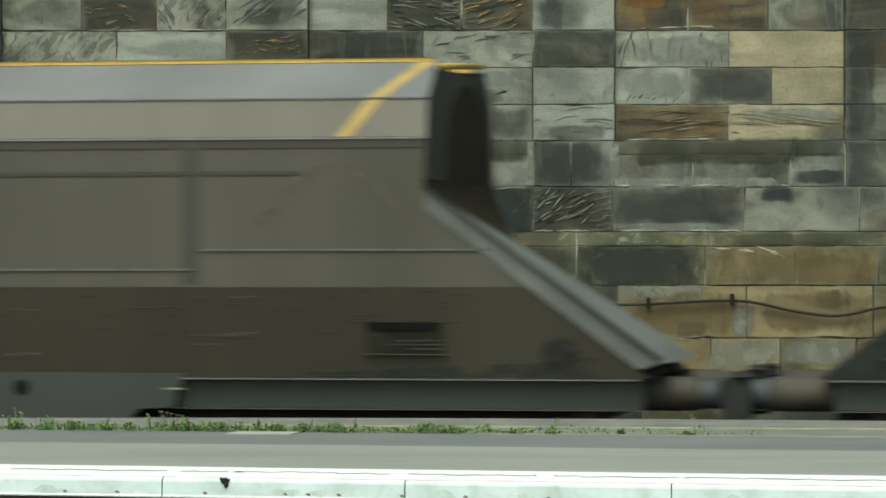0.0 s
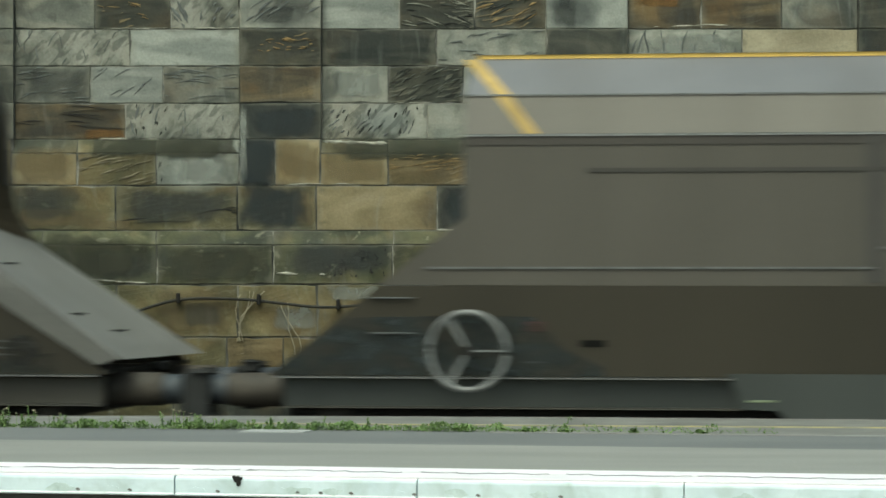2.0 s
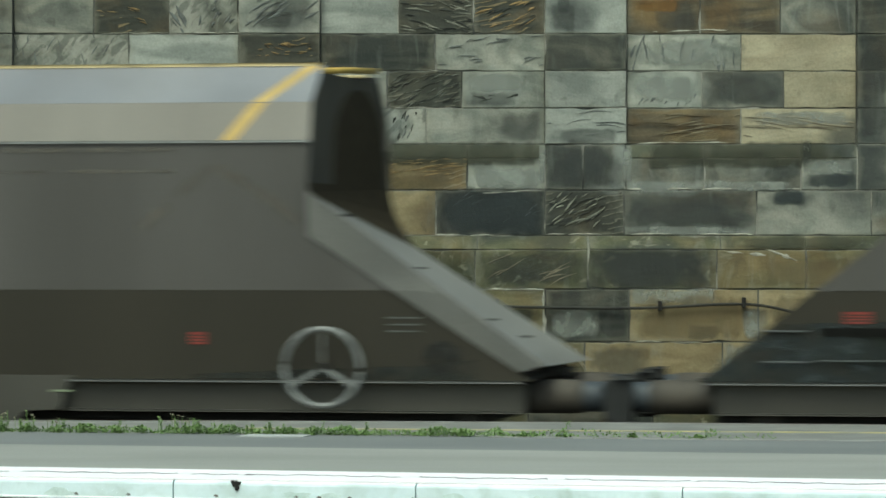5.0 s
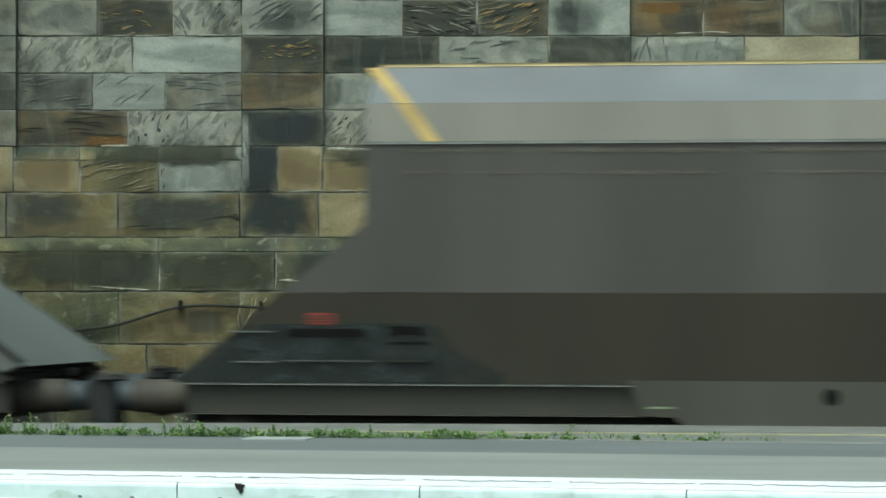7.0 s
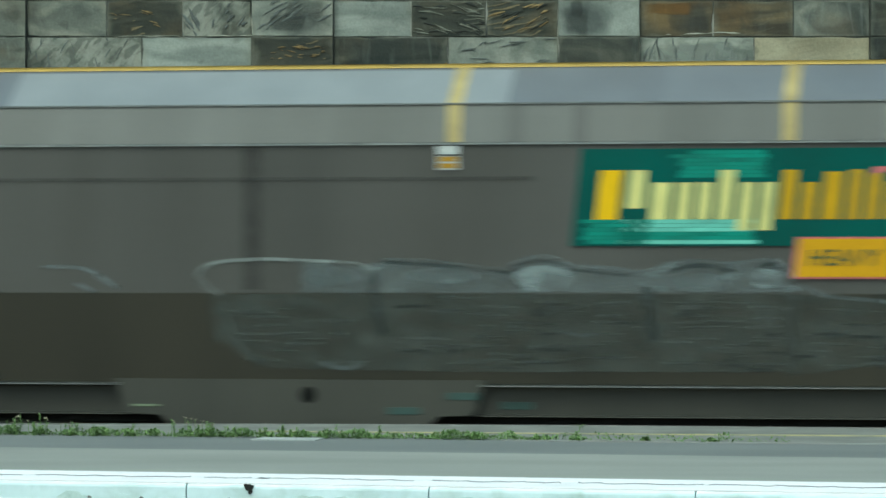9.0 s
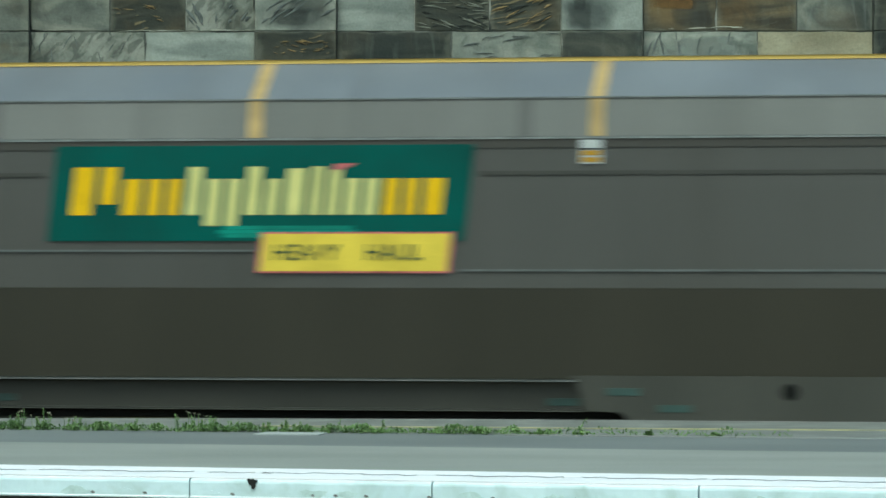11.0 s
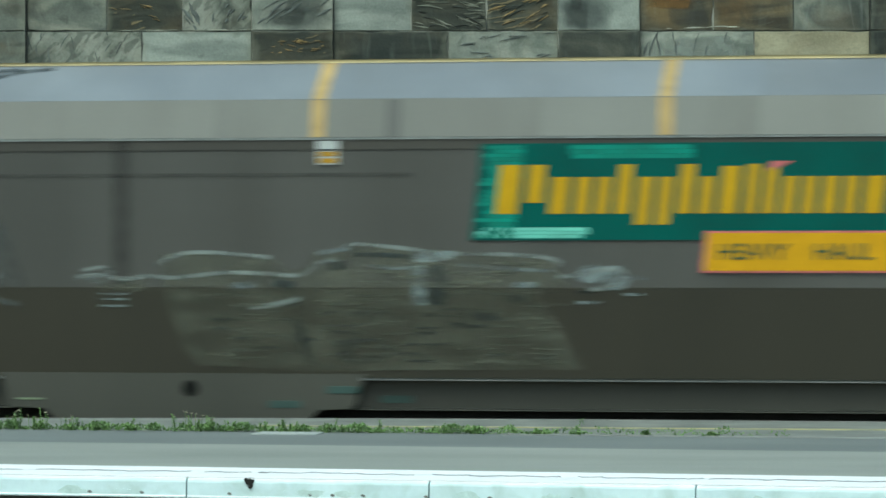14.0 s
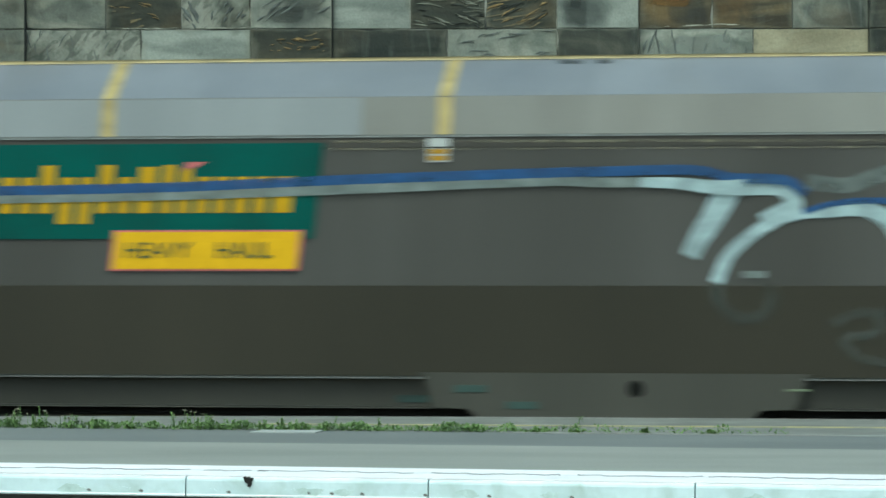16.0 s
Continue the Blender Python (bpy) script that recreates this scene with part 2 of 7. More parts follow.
STONE = {
    "p": sandstone("pale_sandstone", [(0.362, (0.1584, 0.1728, 0.1584)), (0.5, (0.2376, 0.252, 0.2304)), (0.637, (0.3168, 0.324, 0.2952))], soot=0.35, lime=0.4, rust=0.1),
    "w": sandstone("clean_pale_sandstone", [(0.362, (0.186, 0.203, 0.195)), (0.5, (0.242, 0.26, 0.248)), (0.637, (0.295, 0.312, 0.296))], stretch=(0.6, 1, 3), soot=0.2, lime=0.2, rust=0.0),
    "g": sandstone("grey_sandstone", [(0.362, (0.0864, 0.0936, 0.0864)), (0.527, (0.144, 0.1512, 0.1368)), (0.665, (0.216, 0.216, 0.1908))], soot=0.6, lime=0.45, rust=0.25),
    "d": sandstone("dark_sandstone", [(0.362, (0.0324, 0.03744, 0.03384)), (0.527, (0.0612, 0.0648, 0.0576)), (0.693, (0.1008, 0.1008, 0.0864))], stretch=(0.6, 1, 2.4), soot=0.5, lime=0.18, rust=0.2),
    "k": sandstone("tooled_dark_sandstone", [(0.362, (0.029, 0.032, 0.028)), (0.527, (0.058, 0.06, 0.05)), (0.693, (0.10, 0.096, 0.075))], stretch=(0.6, 1, 2.4), soot=0.4, lime=0.1, rust=0.12, tooling=0.3),
    "q": sandstone("dark_gouged_sandstone", [(0.362, (0.034, 0.038, 0.033)), (0.527, (0.062, 0.062, 0.052)), (0.693, (0.10, 0.092, 0.068))], stretch=(0.6, 1, 2.4), soot=0.35, lime=0.12, rust=0.25, tooling=0.48, crest=(0.33, 0.25, 0.13)),
    "b": sandstone("brown_sandstone", [(0.362, (0.054, 0.04752, 0.036)), (0.527, (0.0972, 0.0828, 0.0576)), (0.665, (0.1584, 0.126, 0.0756))], stretch=(0.5, 1, 3), soot=0.5, lime=0.15, rust=0.5, tooling=0.06),
    "s": sandstone("flaked_sandstone", [(0.362, (0.0936, 0.1008, 0.09)), (0.472, (0.18, 0.1872, 0.1692)), (0.583, (0.2736, 0.2772, 0.252))], scale=2.6, stretch=(1, 1, 1), distortion=0.8, soot=0.25, lime=0.4, rust=0.15, smudge=0.5),
    "o": sandstone("ochre_sandstone", [(0.362, (0.112, 0.09, 0.05)), (0.527, (0.176, 0.143, 0.085)), (0.665, (0.248, 0.20, 0.122))], stretch=(0.6, 1, 2.5), soot=0.4, lime=0.25, rust=0.4, tooling=0.3),
    "y": sandstone("buff_sandstone", [(0.362, (0.1944, 0.162, 0.0972)), (0.527, (0.2664, 0.2268, 0.1404)), (0.665, (0.324, 0.2808, 0.1872))], scale=1.8, stretch=(0.8, 1, 1.8), soot=0.15, lime=0.3, rust=0.3),
    "m": sandstone("mossy_sandstone", [(0.362, (0.052, 0.057, 0.036)), (0.527, (0.092, 0.096, 0.06)), (0.665, (0.144, 0.1368, 0.0864))], stretch=(1, 1, 1.5), soot=0.55, lime=0.3, rust=0.3, tooling=0.05, crumbs=0.55),
    "c": sandstone("cream_sandstone", [(0.362, (0.25, 0.23, 0.165)), (0.527, (0.33, 0.30, 0.22)), (0.665, (0.40, 0.365, 0.27))], scale=1.8, stretch=(0.8, 1, 1.8), soot=0.12, lime=0.2, rust=0.15, tooling=0.12, border=0.1),
    "e": sandstone("olive_buff_sandstone", [(0.362, (0.09, 0.085, 0.05)), (0.527, (0.15, 0.138, 0.08)), (0.665, (0.225, 0.20, 0.12))], stretch=(0.9, 1, 1.4), soot=0.22, lime=0.35, rust=0.4, tooling=0.1, crumbs=0.35),
    "v": sandstone("algae_weathered_sandstone", [(0.362, (0.0432, 0.04896, 0.03744)), (0.527, (0.072, 0.07776, 0.05904)), (0.665, (0.1152, 0.1152, 0.0864))], soot=0.5, lime=0.25, rust=0.2),
}
CREST_PALE = plain("pale_chisel_crest", (0.20, 0.20, 0.16), 0.9, 0, 0.4, spec=0.15)
CREST_OCHRE = plain("ochre_chisel_crest", (0.25, 0.175, 0.08), 0.9, 0, 0.4, spec=0.15)
CREST_BUFF = plain("buff_chisel_crest", (0.20, 0.175, 0.12), 0.9, 0, 0.4, spec=0.15)
SMOKY_PALE = plain("smoky_pale_crest", (0.15, 0.155, 0.13), 0.9, 0, 0.35, spec=0.15)
SMOKY_GREY = plain("smoky_grey_crest", (0.085, 0.095, 0.095), 0.9, 0, 0.3, spec=0.15)
FLAKE_DARK = plain("dark_flaked_vein", (0.125, 0.132, 0.122), 0.95, 0, 0.4, 12.0, spec=0.1)
GOUGE_DARK = plain("dark_chisel_gouge", (0.042, 0.044, 0.038), 0.95, 0, 0.5, 12.0, spec=0.1)
VEIN_BROWN = plain("dark_brown_vein", (0.060, 0.046, 0.026), 0.95, 0, 0.5, 12.0, spec=0.1)
LIME_MORTAR = plain("pale_lime_mortar", (0.36, 0.35, 0.29), 0.95, 0, 0.45, 12.0, spec=0.1)


def stain_material(name, colour, strength, scale=5.0, stretch=(1, 1, 0.8)):
    """Weather stain: strongest in the middle of its patch, broken up by noise and with a ragged border."""
    m = plain(name, colour, 0.95, 0, 0.3, 7.0, spec=0.1)
    nodes, links = m.node_tree.nodes, m.node_tree.links
    coord, axes, geo, mp, n = (nodes.new(k) for k in ("ShaderNodeTexCoord", "ShaderNodeSeparateXYZ", "ShaderNodeNewGeometry", "ShaderNodeMapping", "ShaderNodeTexNoise"))
    links.new(coord.outputs["Generated"], axes.inputs[0])
    mp.inputs["Scale"].default_value = stretch
    links.new(geo.outputs["Position"], mp.inputs["Vector"])
    links.new(mp.outputs["Vector"], n.inputs["Vector"])
    n.inputs["Scale"].default_value, n.inputs["Detail"].default_value, n.inputs["Distortion"].default_value = scale, 8, 0.6

    def calc(kind, a, b):
        x = nodes.new("ShaderNodeMath")
        x.operation = kind
        for k, v in enumerate((a, b)):
            if isinstance(v, (int, float)):
                x.inputs[k].default_value = v
            else:
                links.new(v, x.inputs[k])
        return x.outputs[0]
    rims = [calc("SUBTRACT", 0.5, calc("ABSOLUTE", calc("SUBTRACT", axes.outputs[k], 0.5), 0)) for k in (0, 2)]
    border = calc("MINIMUM", rims[0], rims[1])
    bulge = [calc("POWER", calc("SUBTRACT", 1.0, calc("MULTIPLY", q, 2.0)), 5.0) for q in rims]
    body = calc("SUBTRACT", 1.0, calc("POWER", calc("ADD", bulge[0], bulge[1]), 0.2))
    fall = calc("ADD", body, calc("MULTIPLY", calc("SUBTRACT", n.outputs["Fac"], 0.5), 1.1))
    r = ramp(nodes, [(0.08, grey(0)), (0.36, grey(strength))])
    links.new(fall, r.inputs["Fac"])
    # nothing is left of it at the very border
    links.new(calc("MULTIPLY", r.outputs["Color"], calc("MINIMUM", calc("MULTIPLY", border, 12.0), 1.0)), nodes["Principled BSDF"].inputs["Alpha"])
    return m


VEIL = {
    "soot": stain_material("blue_black_soot_stain", (0.044, 0.052, 0.053), 0.62), "smoke": stain_material("grey_smoke_stain", (0.070, 0.075, 0.069), 0.38), "moss": stain_material("olive_algae_stain", (0.066, 0.068, 0.049), 0.7, 4.0),
    "lime": stain_material("pale_lime_stain", (0.27, 0.285, 0.25), 0.55, 6.0, (1.3, 1, 0.6)), "ochre": stain_material("ochre_stain", (0.20, 0.16, 0.09), 0.45), "rust": stain_material("orange_rust_stain", (0.20, 0.11, 0.04), 0.55),
}
MORTAR = surface("weathered_mortar", [(0.40, (0.03, 0.032, 0.028)), (0.52, (0.11, 0.11, 0.095)), (0.60, (0.30, 0.29, 0.25))], scale=2.2, rough=0.95, bump=0.2, world_space=True)
ASPHALT = surface("pale_platform_asphalt", [(0.3, (0.21, 0.213, 0.192)), (0.7, (0.28, 0.279, 0.25))], scale=1.1, stretch=(0.4, 1, 1), rough=0.9, fine=90, fine_amount=0.3, bump=0.2, world_space=True)
ASPHALT_DARK = surface("grey_platform_asphalt", [(0.3, (0.129, 0.136, 0.132)), (0.7, (0.17, 0.177, 0.17))], scale=1.1, stretch=(0.4, 1, 1), rough=0.9, fine=90, fine_amount=0.3, bump=0.2, world_space=True)
PALE_CONCRETE = surface("pale_concrete", [(0.3, (0.2072, 0.1944, 0.1836)), (0.7, (0.2592, 0.2628, 0.2484))], scale=2.5, rough=0.9, bump=0.2, world_space=True)
PATCH_CEMENT = surface("fresh_cement", [(0.3, (0.30, 0.31, 0.30)), (0.7, (0.38, 0.39, 0.37))], scale=2.5, rough=0.9, bump=0.2, world_space=True)
CONCRETE = surface("worn_concrete", [(0.3, (0.1224, 0.126, 0.1152)), (0.7, (0.2088, 0.2088, 0.1908))], scale=2.5, rough=0.9, bump=0.3, world_space=True)
WHITE = surface("white_platform_paint", [(0.25, (0.78, 0.745, 0.755)), (0.6, (0.84, 0.80, 0.81))], scale=3.0, rough=0.6, fine_amount=0.1, bump=0.2,
                stains=0.35, stain_scale=5.0, stain_colour=(0.6, 0.6, 0.58), stain_stretch=(0.4, 1, 1), world_space=True)
# worn white paint with the sky's blue tint mixed into its colour
TINTED_EDGE_PAINT = surface("worn_sky_tinted_edge_paint", [(0.3, (0.60, 0.70, 0.725)), (0.6, (0.68, 0.78, 0.80))], scale=3.0, rough=0.6, fine=25.0, fine_amount=0.08, bump=0.25,
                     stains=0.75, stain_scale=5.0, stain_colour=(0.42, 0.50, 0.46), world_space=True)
YELLOW_LINE = surface("worn_yellow_line", [(0.35, (0.25, 0.235, 0.155)), (0.6, (0.40, 0.35, 0.17))], scale=4.0, rough=0.7, world_space=True)
EDGE_SCAB = surface("thin_edge_paint", [(0.3, (0.48, 0.58, 0.55)), (0.7, (0.62, 0.72, 0.70))], scale=12.0, rough=0.8, world_space=True)
CRACK = plain("black_crack", (0.0144, 0.0144, 0.0144), 0.95)
BALLAST = surface("ballast", [(0.3, (0.036, 0.0324, 0.0288)), (0.7, (0.1152, 0.1044, 0.09))], scale=14, rough=0.95, bump=0.8, world_space=True)
SOIL = surface("track_ground", [(0.3, (0.036, 0.036, 0.0324)), (0.7, (0.0864, 0.0828, 0.072))], scale=3, rough=0.95, bump=0.5, world_space=True)
RAIL = surface("rusty_rail", [(0.3, (0.0648, 0.0396, 0.0252)), (0.7, (0.1152, 0.072, 0.0504))], scale=8, rough=0.7, metal=0.3)
SLEEPER = surface("concrete_sleeper", [(0.3, (0.1152, 0.108, 0.1008)), (0.7, (0.18, 0.1728, 0.1584))], scale=6, rough=0.9)
LEAF = surface("weed_green", [(0.3, (0.085, 0.145, 0.038)), (0.7, (0.20, 0.30, 0.095))], scale=9, rough=0.7, bump=0, spread=0.25)
STEM = plain("dry_stem", (0.29, 0.26, 0.18), 0.8)
CABLE = plain("mossy_black_cable", (0.022, 0.022, 0.017), 0.8, 0, 0.6, 14.0)
IRON = plain("dark_iron", (0.022, 0.021, 0.019), 0.8, 0.2, spec=0.2)

# wagon paint and steel
VERT = (1.0, 1.0, 0.12)
HOOD_TOP = surface("pale_grey_hood", [(0.3, (0.135, 0.142, 0.158)), (0.7, (0.182, 0.19, 0.208))], scale=1.2, stretch=VERT, rough=0.5, bump=0.06, fine_amount=0.12, spread=0.07,
                   stains=0.35, stain_scale=1.0, stain_colour=(0.1224, 0.1188, 0.1152), stain_stretch=(1, 1, 0.4))
NEUTRAL_TOP = surface("neutral_grey_hood", [(0.3, (0.142, 0.144, 0.15)), (0.7, (0.19, 0.192, 0.198))], scale=1.2, stretch=VERT, rough=0.55, bump=0.06, fine_amount=0.12, spread=0.07,
                   stains=0.35, stain_scale=1.0, stain_colour=(0.125, 0.118, 0.11), stain_stretch=(1, 1, 0.4))
WARM_LOW = surface("warm_beige_hood_side", [(0.3, (0.152, 0.140, 0.120)), (0.7, (0.205, 0.19, 0.164))], scale=1.2, stretch=VERT, rough=0.65, bump=0.06, fine_amount=0.12, spread=0.10,
                   stains=0.3, stain_scale=1.0, stain_colour=(0.108, 0.096, 0.08), stain_stretch=(1, 1, 0.4))
DULL_TOP = surface("dull_blue_grey_hood", [(0.3, (0.103, 0.109, 0.122)), (0.7, (0.142, 0.148, 0.161))], scale=1.2, stretch=VERT, rough=0.55, bump=0.06, fine_amount=0.12, spread=0.07,
                   stains=0.35, stain_scale=1.0, stain_colour=(0.10, 0.097, 0.094), stain_stretch=(1, 1, 0.4))
DULL_LOW = surface("dull_beige_hood_side", [(0.3, (0.10, 0.096, 0.088)), (0.7, (0.145, 0.14, 0.13))], scale=1.2, stretch=VERT, rough=0.7, bump=0.06, fine_amount=0.12, spread=0.12,
                   stains=0.3, stain_scale=1.0, stain_colour=(0.085, 0.077, 0.066), stain_stretch=(1, 1, 0.4))
BROWN_TOP = surface("brownish_grey_hood", [(0.3, (0.125, 0.126, 0.128)), (0.7, (0.167, 0.168, 0.170))], scale=1.2, stretch=VERT, rough=0.55, bump=0.06, fine_amount=0.12, spread=0.05,
                   stains=0.35, stain_scale=1.0, stain_colour=(0.11, 0.105, 0.098), stain_stretch=(1, 1, 0.4))
BROWN_LOW = surface("brown_hood_side", [(0.3, (0.13, 0.12, 0.10)), (0.7, (0.172, 0.16, 0.136))], scale=1.2, stretch=VERT, rough=0.65, bump=0.06, fine_amount=0.12, spread=0.06,
                   stains=0.3, stain_scale=1.0, stain_colour=(0.10, 0.09, 0.074), stain_stretch=(1, 1, 0.4))
HOOD_PALE = surface("bleached_hood", [(0.3, (0.165, 0.173, 0.18)), (0.7, (0.215, 0.223, 0.23))], scale=1.2, stretch=VERT, rough=0.55, bump=0.06, fine_amount=0.12)
HOOD_DARK = surface("weathered_hood_joint", [(0.3, (0.080, 0.076, 0.070)), (0.7, (0.108, 0.104, 0.096))], scale=1.2, stretch=VERT, rough=0.65, bump=0.06, fine_amount=0.12)
HOOD_LOW = surface("dusty_hood_side", [(0.3, (0.144, 0.1368, 0.1224)), (0.7, (0.198, 0.1908, 0.1728))], scale=1.2, stretch=VERT, rough=0.65, bump=0.06, fine_amount=0.12, spread=0.12,
                   stains=0.3, stain_scale=1.0, stain_colour=(0.108, 0.0972, 0.0828), stain_stretch=(1, 1, 0.4))
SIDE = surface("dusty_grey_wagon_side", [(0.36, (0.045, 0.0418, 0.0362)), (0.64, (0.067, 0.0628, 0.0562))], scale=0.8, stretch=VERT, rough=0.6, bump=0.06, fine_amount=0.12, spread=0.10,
               stains=0.25, stain_scale=0.9, stain_colour=(0.04176, 0.03528, 0.02736), stain_stretch=(1, 1, 0.5))
SIDE_PALE = surface("sun_bleached_wagon_side", [(0.36, (0.055, 0.050, 0.039)), (0.64, (0.076, 0.069, 0.055))], scale=0.8, stretch=VERT, rough=0.6, bump=0.06, fine_amount=0.12, stains=0.25, stain_scale=0.9, stain_colour=(0.048, 0.041, 0.032), stain_stretch=(1, 1, 0.5))
# brown dirt, darkened further for the shade on the down-facing lower side
LOWER = surface("shaded_brown_dirt", [(0.3, (0.0272, 0.0236, 0.0152)), (0.7, (0.043, 0.0372, 0.0252))], scale=0.9, stretch=VERT, rough=0.75, bump=0.08, fine_amount=0.15, spread=0.12)
SKIRT = surface("dark_green_grey_skirt", [(0.3, (0.034, 0.0325, 0.025)), (0.7, (0.052, 0.049, 0.039))], scale=1.2, stretch=VERT, rough=0.6, bump=0.06, fine_amount=0.15, spread=0.1)
SKIRT_TEAL = surface("grimy_teal_skirt", [(0.3, (0.026, 0.031, 0.028)), (0.7, (0.042, 0.048, 0.043))], scale=1.2, stretch=VERT, rough=0.6, bump=0.06, fine_amount=0.15)
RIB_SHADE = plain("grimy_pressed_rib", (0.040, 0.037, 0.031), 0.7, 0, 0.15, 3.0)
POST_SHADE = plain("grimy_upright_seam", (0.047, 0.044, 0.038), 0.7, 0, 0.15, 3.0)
LEDGE = plain("worn_steel_ledge", (0.108, 0.1116, 0.108), 0.45, 0.2)
STEP_STEEL = plain("dull_step_steel", (0.075, 0.08, 0.08), 0.5, 0.2)
SLOPE = surface("bare_grey_slope_sheet", [(0.3, (0.160, 0.172, 0.168)), (0.7, (0.226, 0.238, 0.233))], scale=1.5, rough=0.55, bump=0.06, spread=0.1)
# the shade inside the end opening, as a colour
HOLLOW_SHADE = plain("painted_hollow_shade", (0.050, 0.041, 0.026), 0.95, spec=0.05)
LIP_BROWN = surface("brown_under_lip", [(0.3, (0.042, 0.037, 0.031)), (0.7, (0.056, 0.05, 0.042))], scale=0.8, stretch=(1, 1, 0.2), rough=0.75, bump=0.04, fine_amount=0.1)
FLANGE = surface("bare_grey_flange", [(0.3, (0.228, 0.238, 0.228)), (0.7, (0.30, 0.312, 0.30))], scale=1.5, rough=0.55, bump=0.06, spread=0.06)
FLANGE_DUSTY = surface("dusty_flange", [(0.3, (0.19, 0.187, 0.172)), (0.7, (0.255, 0.25, 0.23))], scale=1.5, rough=0.65, bump=0.06, spread=0.06)
SLOPE_DUSTY = surface("dusty_slope_sheet", [(0.3, (0.175, 0.174, 0.162)), (0.7, (0.24, 0.238, 0.222))], scale=1.5, rough=0.65, bump=0.06, spread=0.1)
# the shade inside the low recesses, as a colour
RECESS_SHADE = surface("painted_recess_shade", [(0.3, (0.014, 0.0165, 0.012)), (0.7, (0.030, 0.032, 0.024))], scale=3.0, rough=0.9, bump=0.0, spec=0.1)
BLACK = plain("soot_and_shadow_black", (0.009, 0.009, 0.008), 0.9, spec=0.1)
HEAD_GREASE = plain("greasy_dark_steel", (0.022, 0.023, 0.022), 0.7, 0, 0.35, 6.0, spec=0.2)
END_SHEET = surface("dark_end_sheet", [(0.3, (0.05, 0.044, 0.030)), (0.7, (0.088, 0.078, 0.053))], scale=1.6, rough=0.9)
SOOT = surface("sooty_brown_steel", [(0.3, (0.01872, 0.01656, 0.01296)), (0.7, (0.0396, 0.036, 0.02736))], scale=2.5, rough=0.85)
YELLOW = plain("wagon_yellow", (0.41, 0.288, 0.10), 0.6, 0, 0.2, 5.0, spec=0.25)
YELLOW_AMBER = plain("amber_wagon_yellow", (0.385, 0.262, 0.105), 0.6, 0, 0.25, 5.0, spec=0.2)
YELLOW_WORN = plain("worn_wagon_yellow", (0.35, 0.272, 0.115), 0.65, 0, 0.3, 5.0, spec=0.2)
RIM_WORN = plain("worn_rim", (0.43, 0.35, 0.18), 0.5, 0, 0.25, 3.0)
RIM = plain("rim_yellow", (0.4752, 0.324, 0.072), 0.5, 0, 0.12)
GREEN = plain("board_green", (0.003, 0.066, 0.052), 0.5, 0, 0.18, 2.0, spec=0.2)
LETTER = plain("letter_yellow", (0.70, 0.42, 0.003), 0.6, 0, 0.06, spec=0.12)
# panel yellow with shade mixed in
PANEL_SHADED = plain("shaded_panel_yellow", (0.52, 0.275, 0.006), 0.6, 0, 0.06, spec=0.12)
PANEL_YELLOW = plain("panel_yellow", (0.65, 0.375, 0.008), 0.6, 0, 0.06, spec=0.12)
PANEL_FADED = plain("faded_panel_yellow", (0.66, 0.49, 0.06), 0.6, 0, 0.15, 3.0, spec=0.12)
PLACARD_BAR = plain("placard_yellow", (0.36, 0.20, 0.02), 0.6, 0, 0.12, spec=0.15)
PINK = plain("faded_red_edge", (0.4464, 0.1152, 0.1152), 0.5)
DKGREEN = plain("dark_green_bar", (0.0252, 0.054, 0.0216), 0.6)
PLACARD = plain("white_placard", (0.4464, 0.4464, 0.432), 0.5, 0, 0.1)
RED_FADED = plain("faded_red_label", (0.062, 0.029, 0.027), 0.7, 0, 0.3)
RED_WORN = plain("worn_red_label", (0.13, 0.032, 0.03), 0.7, 0, 0.3)
LIP = plain("bright_worn_lip", (0.19, 0.195, 0.19), 0.5)
RED = plain("red_label", (0.2376, 0.0396, 0.0324), 0.6)
BUFFER = surface("rusty_brown_buffer", [(0.3, (0.034, 0.030, 0.023)), (0.7, (0.066, 0.056, 0.043))], scale=5, rough=0.75)
SHANK = plain("pale_blue_shank", (0.04, 0.047, 0.054), 0.6, 0.0)
WHEEL_GREY = plain("grey_handwheel", (0.17, 0.175, 0.17), 0.5, 0.1)
# darker copy of the bar yellow, for bars in shade
LETTER_SHADED = plain("shaded_letter_yellow", (0.46, 0.27, 0.006), 0.6, 0, 0.06, spec=0.12)
LETTER_PALE = plain("bleached_letter_yellow", (0.60, 0.55, 0.20), 0.6, 0, 0.12, 4.0, spec=0.2)
TEAL_PALE = plain("bleached_board_teal", (0.16, 0.44, 0.35), 0.6, 0, 0.25, 3.0)
TEAL_MID = plain("worn_board_teal", (0.022, 0.18, 0.13), 0.55, 0, 0.3, 3.0, spec=0.25)
TEAL = plain("teal_stencil", (0.030, 0.057, 0.049), 0.6)
PALE_GREEN = plain("pale_green_label", (0.15, 0.18, 0.11), 0.6)


# ---- mesh helpers ----
def mesh_of(bm, name, material):
    bmesh.ops.recalc_face_normals(bm, faces=bm.faces)
    me = bpy.data.meshes.new(name)
    bm.to_mesh(me)
    bm.free()
    me.materials.append(material)
    return me


def part(name, bm, material, parent, label=""):
    ob = new(name, mesh_of(bm, name, material))
    ob.parent = parent
    return tagged(ob, label)


def thing(name, bm, material, label, category, kind="", group=""):
    return tagged(new(name, mesh_of(bm, name, material)), label, category, group, kind)


